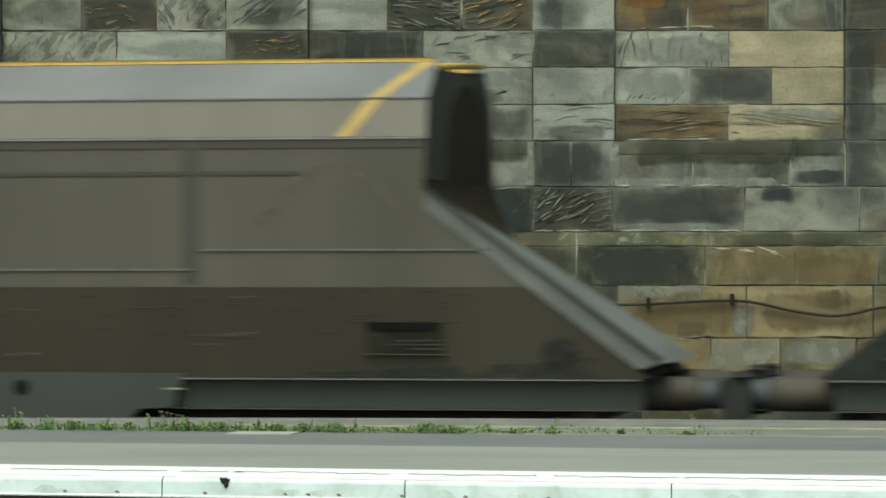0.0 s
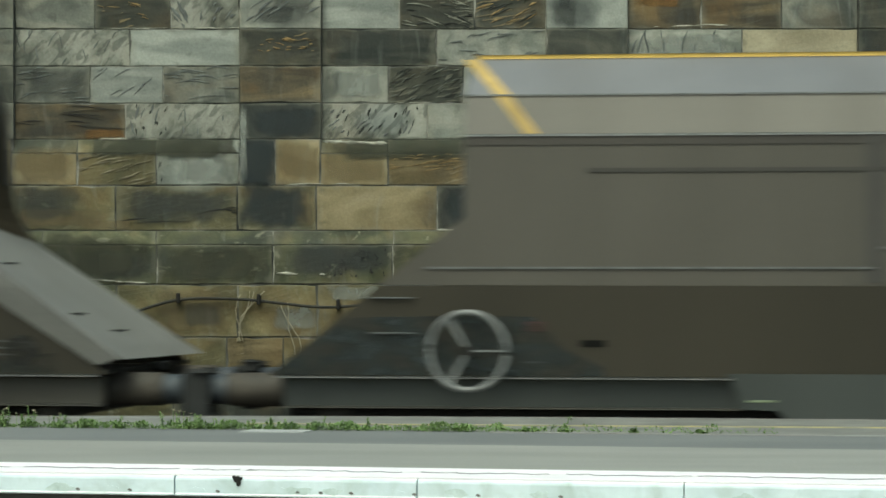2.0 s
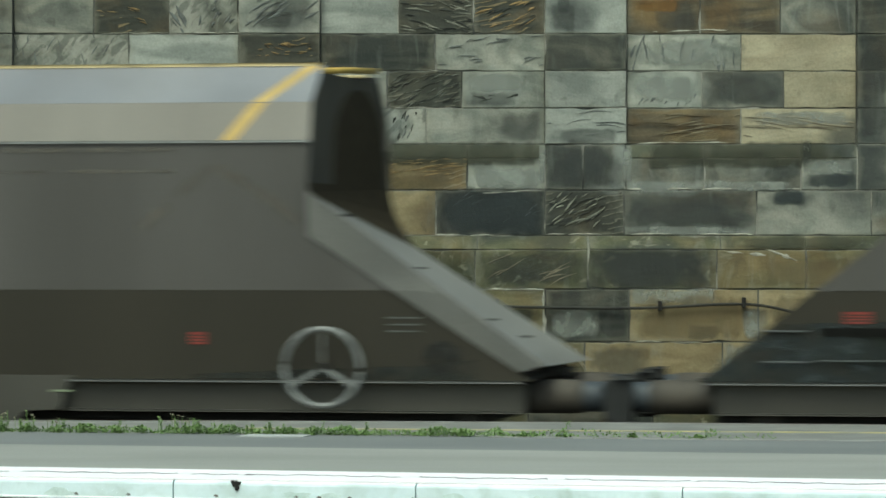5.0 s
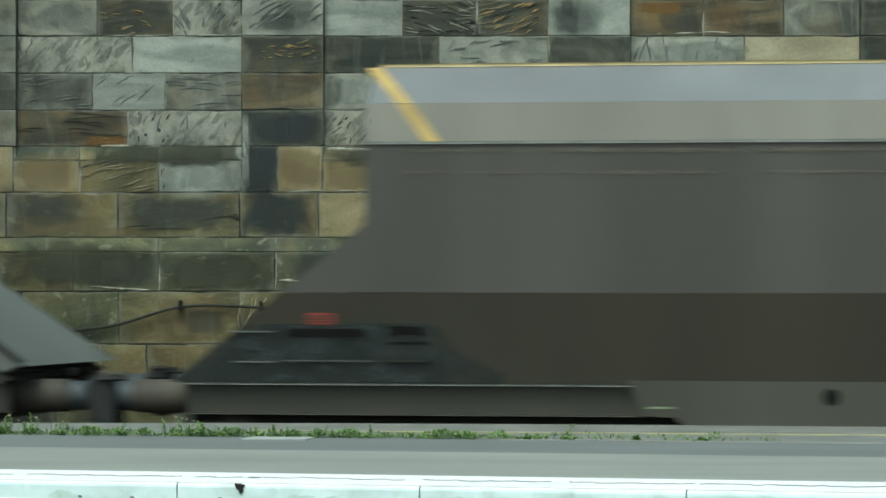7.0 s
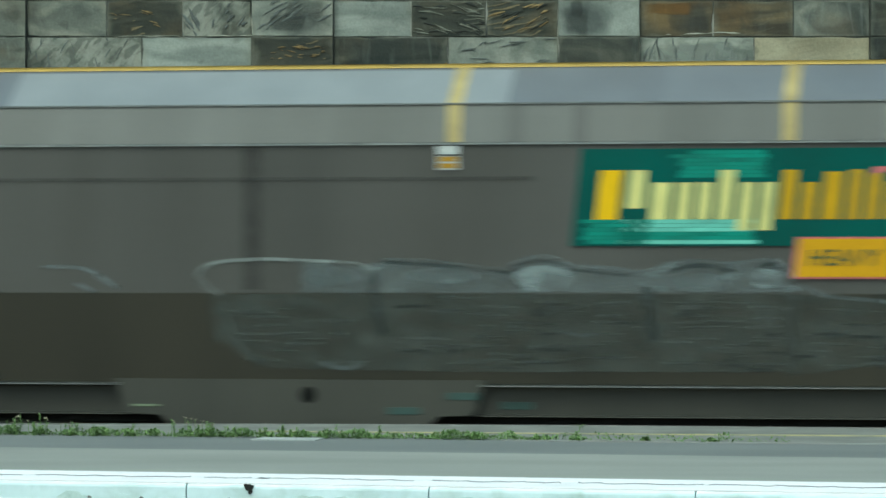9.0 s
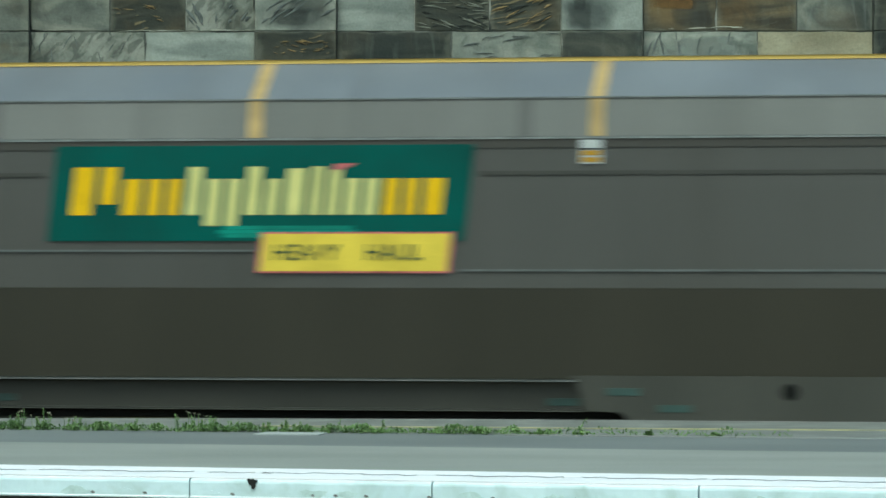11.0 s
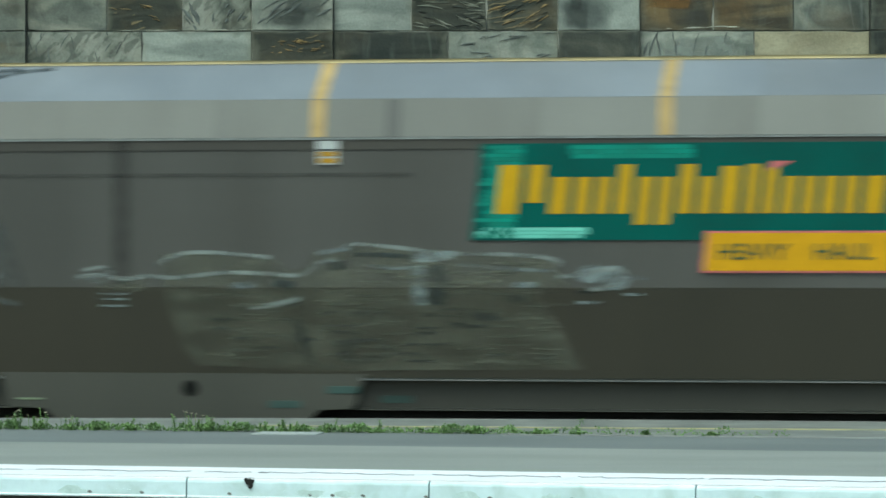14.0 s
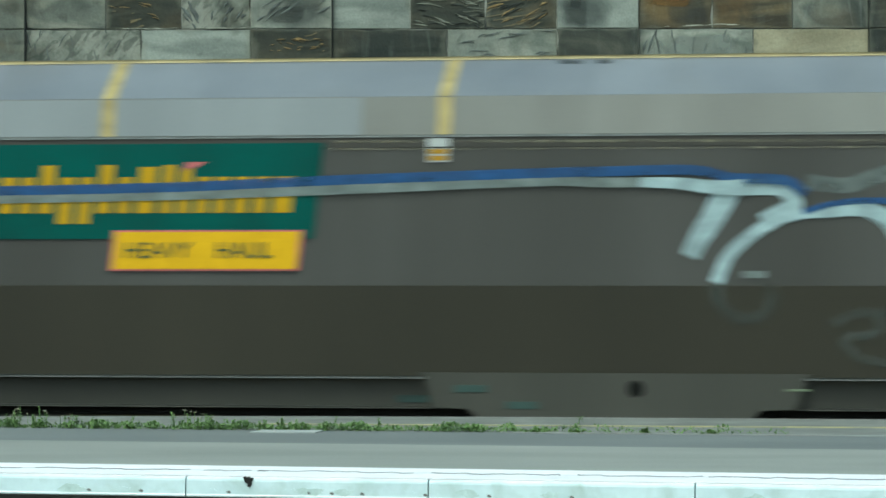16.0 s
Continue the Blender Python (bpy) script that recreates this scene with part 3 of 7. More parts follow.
def add_box(bm, a, b, bevel=0.0):
    """A box between two corners, with its edges bevelled."""
    (x0, y0, z0), (x1, y1, z1) = a, b
    made = bmesh.ops.create_cube(bm, size=1.0)["verts"]
    for v in made:
        v.co = ((x0 + x1) / 2 + v.co.x * (x1 - x0), (y0 + y1) / 2 + v.co.y * (y1 - y0), (z0 + z1) / 2 + v.co.z * (z1 - z0))
    if bevel:
        edges = list({e for v in made for e in v.link_edges})
        bmesh.ops.bevel(bm, geom=edges, offset=bevel, segments=2, profile=0.5, affect="EDGES")
    return bm


def box(a, b, bevel=0.0):
    return add_box(bmesh.new(), a, b, bevel)


def add_tube(bm, path, radius, sides=8):
    """A round bar along a path of points."""
    rings = []
    for i, p in enumerate(path):
        p = Vector(p)
        ahead = (Vector(path[min(i + 1, len(path) - 1)]) - Vector(path[max(i - 1, 0)])).normalized()
        side = ahead.orthogonal().normalized() if abs(ahead.z) > 0.99 else ahead.cross(Vector((0, 0, 1))).normalized()
        up = side.cross(ahead)
        rings.append([bm.verts.new(p + radius * (math.cos(a) * side + math.sin(a) * up)) for a in (2 * math.pi * k / sides for k in range(sides))])
    for r0, r1 in zip(rings, rings[1:]):
        for k in range(sides):
            bm.faces.new((r0[k], r0[(k + 1) % sides], r1[(k + 1) % sides], r1[k])).smooth = sides >= 12
    bm.faces.new(rings[0])
    bm.faces.new(rings[-1])
    return bm


def add_prism(bm, outline, offset):
    """A slab: a closed outline of 3D points, pushed along the vector offset."""
    front = [bm.verts.new(p) for p in outline]
    back = [bm.verts.new(Vector(p) + Vector(offset)) for p in outline]
    bm.faces.new(front)
    bm.faces.new(back[::-1])
    for i in range(len(front)):
        j = (i + 1) % len(front)
        bm.faces.new((front[i], front[j], back[j], back[i]))
    return bm


def prism(outline, offset):
    return add_prism(bmesh.new(), outline, offset)


def smooth_path(points, steps=6):
    """Points of a smooth curve through the given ones."""
    out, n = [], len(points)
    for i in range(n - 1):
        p0, p1, p2, p3 = (np.array(points[min(max(k, 0), n - 1)], float) for k in (i - 1, i, i + 1, i + 2))
        for k in range(steps):
            t = k / steps
            out.append(0.5 * (2 * p1 + (p2 - p0) * t + (2 * p0 - 5 * p1 + 4 * p2 - p3) * t * t + (3 * p1 - p0 - 3 * p2 + p3) * t ** 3))
    out.append(np.array(points[-1], float))
    return [tuple(p) for p in out]


# ---- setting: ground, track, wall, platform ----
RAIL_Z = -0.915
TRACK_TURN = math.atan(0.176)
ALONG = Vector((math.cos(TRACK_TURN), -math.sin(TRACK_TURN), 0))
AWAY = Vector((math.sin(TRACK_TURN), math.cos(TRACK_TURN), 0))
SIDE_AT = Vector((0, 26.1, 0))
HALF = 1.45


def by_track(s, off, z):
    """A place s metres along the train's near side, off metres beyond it."""
    return SIDE_AT + s * ALONG + off * AWAY + Vector((0, 0, z))


bm = bmesh.new()
bmesh.ops.create_grid(bm, x_segments=1, y_segments=1, size=1500)
bmesh.ops.translate(bm, verts=bm.verts, vec=(0, 0, RAIL_Z - 0.42))
thing("ground", bm, SOIL, "dark trackside ground of stones and dirt", "ground", "structure")

bm = bmesh.new()
for s in (-90, 90):
    for off, z in ((-0.35, RAIL_Z - 0.41), (0.1, RAIL_Z - 0.17), (2.8, RAIL_Z - 0.17), (3.3, RAIL_Z - 0.41)):
        bm.verts.new(by_track(s, off, z))
bm.verts.ensure_lookup_table()
for k in range(3):
    bm.faces.new((bm.verts[k], bm.verts[k + 1], bm.verts[k + 5], bm.verts[k + 4]))
thing("ballast_bed", bm, BALLAST, "brown-grey stone ballast bed beneath the rails", "ballast", "structure")

GAUGE = 0.7535
for side in (-1, 1):
    off = HALF + side * GAUGE
    bm = bmesh.new()
    profile = [(-0.07, -0.159), (0.07, -0.159), (0.07, -0.145), (0.012, -0.125), (0.012, -0.045), (0.036, -0.035), (0.036, 0), (-0.036, 0), (-0.036, -0.035), (-0.012, -0.045), (-0.012, -0.125), (-0.07, -0.145)]
    add_prism(bm, [by_track(-90, off + a, RAIL_Z + b) for a, b in profile], 180 * ALONG)
    thing("rail", bm, RAIL, "rusty steel running rail on concrete sleepers", "rail", "structure")
sleeper_base = thing("sleeper", box((-0.13, -1.25, -0.17), (0.13, 1.25, 0.0), 0.02), SLEEPER, "grey concrete sleeper set in the ballast", "sleeper", "", "sleepers under the rails")
sleeper_base.matrix_world = Matrix.Translation(by_track(-13.65, HALF, RAIL_Z - 0.158)) @ pose(0, 0, 0, 0, 0, -math.degrees(TRACK_TURN))
for k in range(1, 40):
    copy_thing(sleeper_base, Matrix.Translation(by_track(-13.65 + 0.7 * k, HALF, RAIL_Z - 0.158)) @ pose(0, 0, 0, 0, 0, -math.degrees(TRACK_TURN)))

# platform between the camera and the train
FRONT_A, FRONT_B = Vector((-2.36, 19.60, 0)), Vector((2.10, 18.50, 0))
FRONT = (FRONT_B - FRONT_A).normalized()
INWARD = Vector((-FRONT.y, FRONT.x, 0))
FRONT_0 = FRONT_A + FRONT * ((0 - FRONT_A.x) / FRONT.x)


def by_front(s, inward, z=0.0):
    """A place s metres along the platform's near edge and inward metres behind it."""
    return FRONT_0 + s * FRONT + inward * INWARD + Vector((0, 0, z))


def back_edge(x):
    """The platform's far edge, which bends to follow the track on both sides."""
    if x < -4.5:
        return 26.283 + 0.176 * (-4.5 - x)
    if x > 3.2:
        return 25.66 - 0.176 * (x - 3.2)
    return 26.18 - 0.104 * x - 0.018 * x * x


def joint_edge(x):
    return 24.06 - 0.208 * x if abs(x) < 6 else (24.06 - 0.208 * math.copysign(6, x) - 0.19 * (x - math.copysign(6, x)))


def strip(name, near, far, xs, z0, z1, material, label, category):
    """A slab of the platform between two lines given as y over x."""
    bm = bmesh.new()
    rows = []
    for x in xs:
        rows.append([bm.verts.new(p) for p in ((x, near(x), z1), (x, far(x), z1), (x, far(x), z0), (x, near(x), z0))])
    for a, b in zip(rows, rows[1:]):
        for k in range(4):
            bm.faces.new((a[k], a[(k + 1) % 4], b[(k + 1) % 4], b[k]))
    bm.faces.new(rows[0])
    bm.faces.new(rows[-1])
    return thing(name, bm, material, label, category, "structure")


def front_line(inward):
    return lambda x: by_front(0, inward).y + (x - by_front(0, inward).x) * FRONT.y / FRONT.x


XS = [-45, -30, -20, -12, -8, -6, -4.5, -3, -1.5, 0, 1.5, 3.2, 4.5, 6, 8, 12, 20, 30]
TONE = lambda x: 22.45 - 0.226 * x
strip("platform_edge", joint_edge, back_edge, XS, RAIL_Z - 0.4, 0.0, CONCRETE, "worn concrete edge strip of the platform beside the track", "platform edge")
strip("pavement_dark", TONE, joint_edge, XS, RAIL_Z - 0.4, 0.0, ASPHALT_DARK, "grey weathered asphalt platform surface", "platform")
strip("pavement_pale", front_line(0.86), TONE, XS, RAIL_Z - 0.4, 0.0, ASPHALT, "pale grey worn asphalt platform surface", "platform")
strip("painted_strip", front_line(0.45), front_line(0.855), XS, RAIL_Z - 0.4, 0.006, WHITE, "bright white painted strip along the platform edge", "platform line")
strip("paint_skin", front_line(0.022), front_line(0.448), XS, 0.001, 0.005, WHITE, "bright white paint over the top of the coping", "platform line")
strip("platform_wall", front_line(0.10), front_line(0.44), XS, RAIL_Z - 0.4, -0.125, CONCRETE, "grey platform face beneath the coping", "platform wall")
line_y = lambda x: 24.98 - 0.155 * x
strip("yellow_line", lambda x: line_y(x) - 0.05, lambda x: line_y(x) + 0.05, [-1.3, 0, 1.5, 3, 6], 0.0, 0.005, YELLOW_LINE, "thin worn yellow line on the platform", "platform line")
# pale strip in place of light caught on the far platform edge
strip("edge_line", lambda x: back_edge(x) - 0.09, lambda x: back_edge(x) - 0.01, [-6, -4.5, -3, -1.5, 0, 1.5, 3.2, 5], 0.0, 0.005, PALE_CONCRETE, "pale strip for light caught along the far platform edge", "platform line")
strip("pale_joint", lambda x: joint_edge(x) - 0.09, lambda x: joint_edge(x) + 0.02, [0.4, 1.2, 3, 4, 6], 0.0, 0.005, PALE_CONCRETE, "pale filled joint across the platform surface", "joint")
PATCH = [(-1.29, 23.98), (-1.22, 24.28), (-0.80, 24.19), (-0.85, 23.90)]
thing("patch", prism([(x, y, 0.0) for x, y in PATCH], (0, 0, 0.006)), PATCH_CEMENT, "pale repair patch in the asphalt beside the weeds", "patch", "structure")

# coping stones along the near edge
coping = tagged(new("coping"), "white-painted stone coping along the platform edge", "coping", "", "structure")
JOINTS = [-11.46, -10.0, -8.5, -7.1, -5.7, -4.27, -2.87, -1.434, -0.075, 1.369, 2.85, 4.3, 5.8, 7.3, 8.8, 10.3]
for a, b in zip(JOINTS, JOINTS[1:]):
    bm = bmesh.new()
    profile = [(0.44, 0.0), (0.03, 0.0), (0.012, -0.004), (0.003, -0.012), (0.0, -0.024), (0.0, -0.096), (-0.006, -0.100), (-0.006, -0.108), (0.03, -0.116), (0.44, -0.12)]
    add_prism(bm, [by_front(a + 0.004, i, z) for i, z in profile], (b - a - 0.008) * FRONT)
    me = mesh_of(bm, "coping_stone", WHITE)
    me.materials.append(TINTED_EDGE_PAINT)
    # upright faces get the paint that has bluish sky light in its colour
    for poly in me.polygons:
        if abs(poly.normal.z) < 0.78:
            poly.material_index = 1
    ob = new("coping_stone", me)
    ob.parent = coping

# cracks and a chip in the paint
crack_rng = random.Random(5)
for s0, s1, half in ((-4.5, -2.5, 0.011), (-2.46, -1.5, 0.012), (-1.46, -1.17, 0.010), (-1.155, -1.095, 0.04), (-1.08, -0.2, 0.010), (-0.17, 0.62, 0.013), (0.64, 1.35, 0.011), (1.37, 3.9, 0.014)):
    bm = bmesh.new()
    pts = []
    s = s0
    while s < s1:
        pts.append((s, 0.445 + crack_rng.uniform(-0.06, 0.06) * (0.3 if half > 0.03 else 1)))
        s += crack_rng.uniform(0.02, 0.09) * (0.4 if half > 0.03 else 1)
    ring = [by_front(s, i - half * crack_rng.uniform(0.3, 1.2), 0.0065) for s, i in pts] + [by_front(s, i + half * crack_rng.uniform(0.3, 1.2), 0.0065) for s, i in reversed(pts)]
    add_prism(bm, ring, (0, 0, 0.0015))
    part("crack", bm, CRACK, coping, "dark ragged crack in the white paint")
chip = [(-0.034, 0.0), (-0.020, 0.006), (-0.012, -0.004), (0.004, 0.004), (0.016, -0.002), (0.036, -0.004), (0.040, -0.016), (0.030, -0.030), (0.026, -0.046), (0.010, -0.062), (-0.002, -0.056), (-0.006, -0.040), (-0.022, -0.034), (-0.028, -0.020)]
part("chip", prism([by_front(-1.08 + 0.8 * a + 0.004 * math.sin(900 * z), -0.006, 0.85 * z - 0.002) for a, z in chip], 0.03 * INWARD), IRON, coping, "dark chipped patch in the edge paint")
for at_s, size in ((-1.30, 0.05), (-0.85, 0.06), (-0.72, 0.09), (-0.55, 0.07), (-0.20, 0.06), (0.15, 0.08), (0.6, 0.07), (1.7, 0.08), (-2.1, 0.09), (-1.8, 0.06)):
    ring = [(at_s + size * math.cos(a) * crack_rng.uniform(0.5, 1.1), -0.075 + 0.35 * size * math.sin(a) * crack_rng.uniform(0.4, 1.1)) for a in np.linspace(0, 2 * math.pi, 15)[:-1]]
    fleck = [by_front(at_s + 0.11 + 0.5 * dx, -0.0018, -0.082 + dz) for dx, dz in ((-0.03, 0.0), (-0.005, 0.008), (0.02, 0.003), (0.028, -0.006), (0.0, -0.009))]
    part("paint_fleck", prism(fleck, 0.002 * INWARD), CONCRETE, coping, "small grey chip in the edge paint")
    part("paint_scab", prism([by_front(a, -0.0018, max(z, -0.098)) for a, z in ring], 0.002 * INWARD), TINTED_EDGE_PAINT if size < 0.07 else EDGE_SCAB, coping, "peeling patch of edge paint")

# retaining wall: pilasters, panels and a stepped base of dressed blocks
WALL_Y = 31.0
PX = 203.2


def wx(x):
    return (x - 784) / PX


def wz(y):
    return 1.233 + (454 - y) / PX


wall = tagged(new("wall_back"), "tall sandstone block retaining wall with pilasters and a stepped base", "wall", "", "structure")
bm = bmesh.new()
section = [(0.075, 5.2), (0.075, 2.19), (0.006, 2.06), (0.004, 1.40), (-0.071, 1.28), (-0.076, RAIL_Z - 0.45), (1.0, RAIL_Z - 0.45), (1.0, 5.2)]
add_prism(bm, [(-4.78, WALL_Y + d, z) for d, z in section], (9.9, 0, 0))
part("core", bm, MORTAR, wall, "weathered mortar between the stones")
for a, b in ((-4.6, wx(47)), (wx(448), wx(591)), (wx(991), wx(1134)), (wx(1544), wx(1689))):
    part("pilaster_core", box((a, WALL_Y + 0.007, 2.1), (b, WALL_Y + 0.5, 5.19)), MORTAR, wall)
for name, a, b in (("wall_left", Vector((-4.79, WALL_Y - 0.05, 0)), Vector((-4.79, WALL_Y - 0.05, 0)) - 55 * ALONG), ("wall_right", Vector((5.13, WALL_Y, 0)), Vector((60, WALL_Y, 0)))):
    up = Vector((0, 0, RAIL_Z - 0.45))
    bm = prism([a + up, b + up, b + up + Vector((0, 1.05, 0)), a + up + Vector((0, 1.05, 0))], (0, 0, 6.5))
    thing(name, bm, STONE["g"], "plain grey sandstone continuation of the retaining wall", "wall", "structure")

stone_rng = random.Random(11)


def stone(x0, x1, z0, z1, y, tone, joint=0.0025, lean=0.0):
    """One dressed block: arrises chamfered, worn and here and there chipped; lean: how far its top goes back."""
    w, h, ch = x1 - x0 - 2 * joint, z1 - z0 - 2 * joint, stone_rng.uniform(0.002, 0.0045)
    proud = stone_rng.uniform(0.001, 0.006)
    nx, nz = max(3, round(w / 0.11)), max(2, round(h / 0.11))
    edge = [(-1 + 2 * k / nx, -1) for k in range(nx)] + [(1, -1 + 2 * k / nz) for k in range(nz)] + [(1 - 2 * k / nx, 1) for k in range(nx)] + [(-1, 1 - 2 * k / nz) for k in range(nz)]
    bite = [stone_rng.uniform(0.0, 0.004) + (stone_rng.uniform(0.004, 0.014) if stone_rng.random() < 0.10 and lean == 0 else 0) for _ in edge]
    bm = bmesh.new()
    rings = []
    for inset, dy, worn in ((0, 0.10, 0), (0, ch - proud, 1), (ch, -proud, 1)):
        ring = []
        for (sx, sz), cut in zip(edge, bite):
            px, pz = sx * (w / 2 - inset), sz * (h / 2 - inset)
            if worn:
                px, pz = px - (cut * sx if abs(sx) == 1 else 0), pz - (cut * sz if abs(sz) == 1 else 0)
            ring.append(bm.verts.new((px, dy + lean * (sz + 1) / 2, pz)))
        rings.append(ring)
    for r0, r1 in zip(rings, rings[1:]):
        for k in range(len(edge)):
            m = (k + 1) % len(edge)
            bm.faces.new((r0[k], r0[m], r1[m], r1[k]))
    bm.faces.new(rings[-1])
    ob = new("stone_block", mesh_of(bm, "stone_block", STONE[tone]))
    ob.location = ((x0 + x1) / 2, y, (z0 + z1) / 2)
    ob.parent = wall
    return ob


PILASTERS = [(-120, 48), (447, 592), (990, 1135), (1543, 1690)]
BAYS = [(48, 447), (592, 990), (1135, 1543), (1690, 1820)]
ROWS = [-270, -204, -137, -69, -2, 62.5, 128, 194, 258]
PANEL_ROWS = [
    [([181, 330], "gsp"), ([730, 860], "pgd"), ([1270, 1400], "sbg"), ([], "g")],
    [([250], "sg"), ([796], "dp"), ([1338], "gy"), ([], "d")],
    [([181, 330], "pgb"), ([730, 860], "gds"), ([1270, 1400], "bsd"), ([], "g")],
    [([252], "gs"), ([796], "pd"), ([1338], "sg"), ([], "d")],
    [([190, 325], "gqs"), ([730, 863], "wkq"), ([1266, 1408], "bbg"), ([], "d")],
    [([252], "sw"), ([796], "dp"), ([1338], "pc"), ([], "g")],
    [([182, 311], "gwg"), ([710, 843], "pkp"), ([1269, 1414], "pgc"), ([], "d")],
    [([245], "bs"), ([780], "sp"), ([1338], "bc"), ([], "g")],
]
PILASTER_TONES = ["gsgd", "dgdg", "gdpd", "dgsg", "gpwd", "gqdd", "dbwg", "gdwg"]
for r, (cuts, y0, y1) in enumerate(zip(PANEL_ROWS, ROWS, ROWS[1:])):
    for (a, b), (mids, tones) in zip(BAYS, cuts):
        edges = [a, *mids, b]
        for e0, e1, tone in zip(edges, edges[1:], tones):
            stone(wx(e0), wx(e1), wz(y1), wz(y0), WALL_Y + 0.07, tone)
    for (a, b), tone in zip(PILASTERS, PILASTER_TONES[r]):
        stone(wx(a), wx(b), wz(y1), wz(y0), WALL_Y, tone)
BASE_ROWS = [
    (340, 258, 0.0, [-120, 43, 160, 300, 447, 510, 590, 710, 852, 990, 1057, 1133, 1272, 1443, 1543, 1690, 1820], "yyepdyyopggggpg"),
    (420, 340, 0.0, [-120, 30, 228, 443, 583, 797, 990, 1130, 1365, 1568, 1820], "yeeeydkgpg"),
    (515, 445, -0.08, [-120, 20, 150, 302, 507, 718, 866, 1065, 1293, 1450, 1600, 1820], "kmmmmmmmeem"),
    (608, 515, -0.08, [-120, 60, 231, 445, 585, 793, 990, 1138, 1366, 1590, 1820], "gmeeeedyye"),
    (690, 608, -0.08, [-120, 60, 198, 280, 425, 525, 720, 857, 1060, 1303, 1425, 1560, 1820], "deeeoeoeyyeo"),
    # lowest course: dark tones stand in for shade at the wall's foot
    (785, 690, -0.08, [-120, 120, 330, 560, 760, 960, 1180, 1400, 1620, 1820], "dmddmdmdd"),
]
for y1, y0, dy, edges, tones in BASE_ROWS:
    for e0, e1, tone in zip(edges, edges[1:], tones):
        top = y0
        if y0 == 258 and any(a - 8 <= e0 and e1 <= b + 30 for a, b in BAYS):
            top = 283
            # sloping weathering where the bay steps out
            stone(wx(e0), wx(e1), wz(283), wz(258), WALL_Y + 0.005, "v" if tone in "pgyo" else "m", 0.0012, 0.065)
        stone(wx(e0), wx(e1), wz(y1), wz(top), WALL_Y + dy, tone, 0.004)
LEDGE_EDGES = [-120, 100, 300, 507, 720, 870, 1065, 1300, 1450, 1640, 1820]
for e0, e1 in zip(LEDGE_EDGES, LEDGE_EDGES[1:]):
    stone(wx(e0), wx(e1), wz(445), wz(420), WALL_Y - 0.075, "m", 0.001, 0.07)

# chisel marks, flaked veins, lime in the joints and stains with ragged borders
BAY, SHAFT, BASE, FOOT = WALL_Y + 0.07, WALL_Y, WALL_Y, WALL_Y - 0.08
mark_rng = random.Random(29)


def sliver(bm, p, q, width, y, bow):
    """A thin raised sliver between two points of the wall face, pointed at both ends."""
    (x0, z0), (x1, z1) = p, q
    length = math.hypot(x1 - x0, z1 - z0) + 1e-6
    nx, nz = -(z1 - z0) / length, (x1 - x0) / length
    rows = []
    for t in (0.0, 0.2, 0.45, 0.7, 0.88, 1.0):
        c = bow * length * math.sin(math.pi * t) + mark_rng.uniform(-0.12, 0.12) * width
        half = width / 2 * max(math.sin(math.pi * t), 0.05) * mark_rng.uniform(0.6, 1.2)
        x, z = x0 + (x1 - x0) * t + nx * c, z0 + (z1 - z0) * t + nz * c
        rows.append([bm.verts.new(v) for v in ((x - nx * half, y, z - nz * half), (x, y - 0.0035, z), (x + nx * half, y, z + nz * half))])
    for a, b in zip(rows, rows[1:]):
        for k in range(2):
            bm.faces.new((a[k], a[k + 1], b[k + 1], b[k]))


def tooling(area, depth, n, angle, length, width, material, bow=0.08, label="chiselled marks in the stone face"):
    """Scattered strokes over an area of the wall: angle and length each as a span."""
    x0, y0, x1, y1 = area
    bm = bmesh.new()
    for k in range(n):
        a, l = radians(mark_rng.uniform(*angle)), mark_rng.uniform(*length) / PX
        cx, cz = wx(mark_rng.uniform(x0, x1)), wz(mark_rng.uniform(y0, y1))
        l = min(l, 2.0 * (min(cx - wx(x0 - 3), wx(x1 + 3) - cx) + 0.004) / max(abs(math.cos(a)), 0.05), 2.0 * (min(cz - wz(y1 + 3), wz(y0 - 3) - cz) + 0.004) / max(abs(math.sin(a)), 0.05))
        if l < 0.012:
            continue
        dx, dz = math.cos(a) * l / 2, math.sin(a) * l / 2
        sliver(bm, (cx - dx, cz - dz), (cx + dx, cz + dz), width / PX * mark_rng.uniform(0.5, 1.2), depth - 0.0065, mark_rng.uniform(-0.3, 1.0) * bow)
    part("tool_marks", bm, material, wall, label)["kind"] = "stuff"


def joint_lime(x0, y0, x1, y1, depth, fill=0.6, width=2.2):
    """Broken pale lime along a joint."""
    bm, t = bmesh.new(), 0.0
    span = math.hypot(x1 - x0, y1 - y0)
    while t < 1:
        step = mark_rng.uniform(8, 34) / span
        if mark_rng.random() < fill:
            a, b = max(t - 0.4 * step, 0), min(t + 1.3 * step, 1)
            p, q = ((wx(x0 + (x1 - x0) * k + mark_rng.uniform(-0.7, 0.7)), wz(y0 + (y1 - y0) * k + mark_rng.uniform(-0.7, 0.7))) for k in (a, b))
            sliver(bm, p, q, width / PX * mark_rng.uniform(0.5, 1.5), depth - 0.007, 0.02)
        t += step
    if bm.verts:
        part("joint_lime", bm, LIME_MORTAR, wall, "broken pale lime in a joint")["kind"] = "stuff"
    else:
        bm.free()


LAYER = [0]


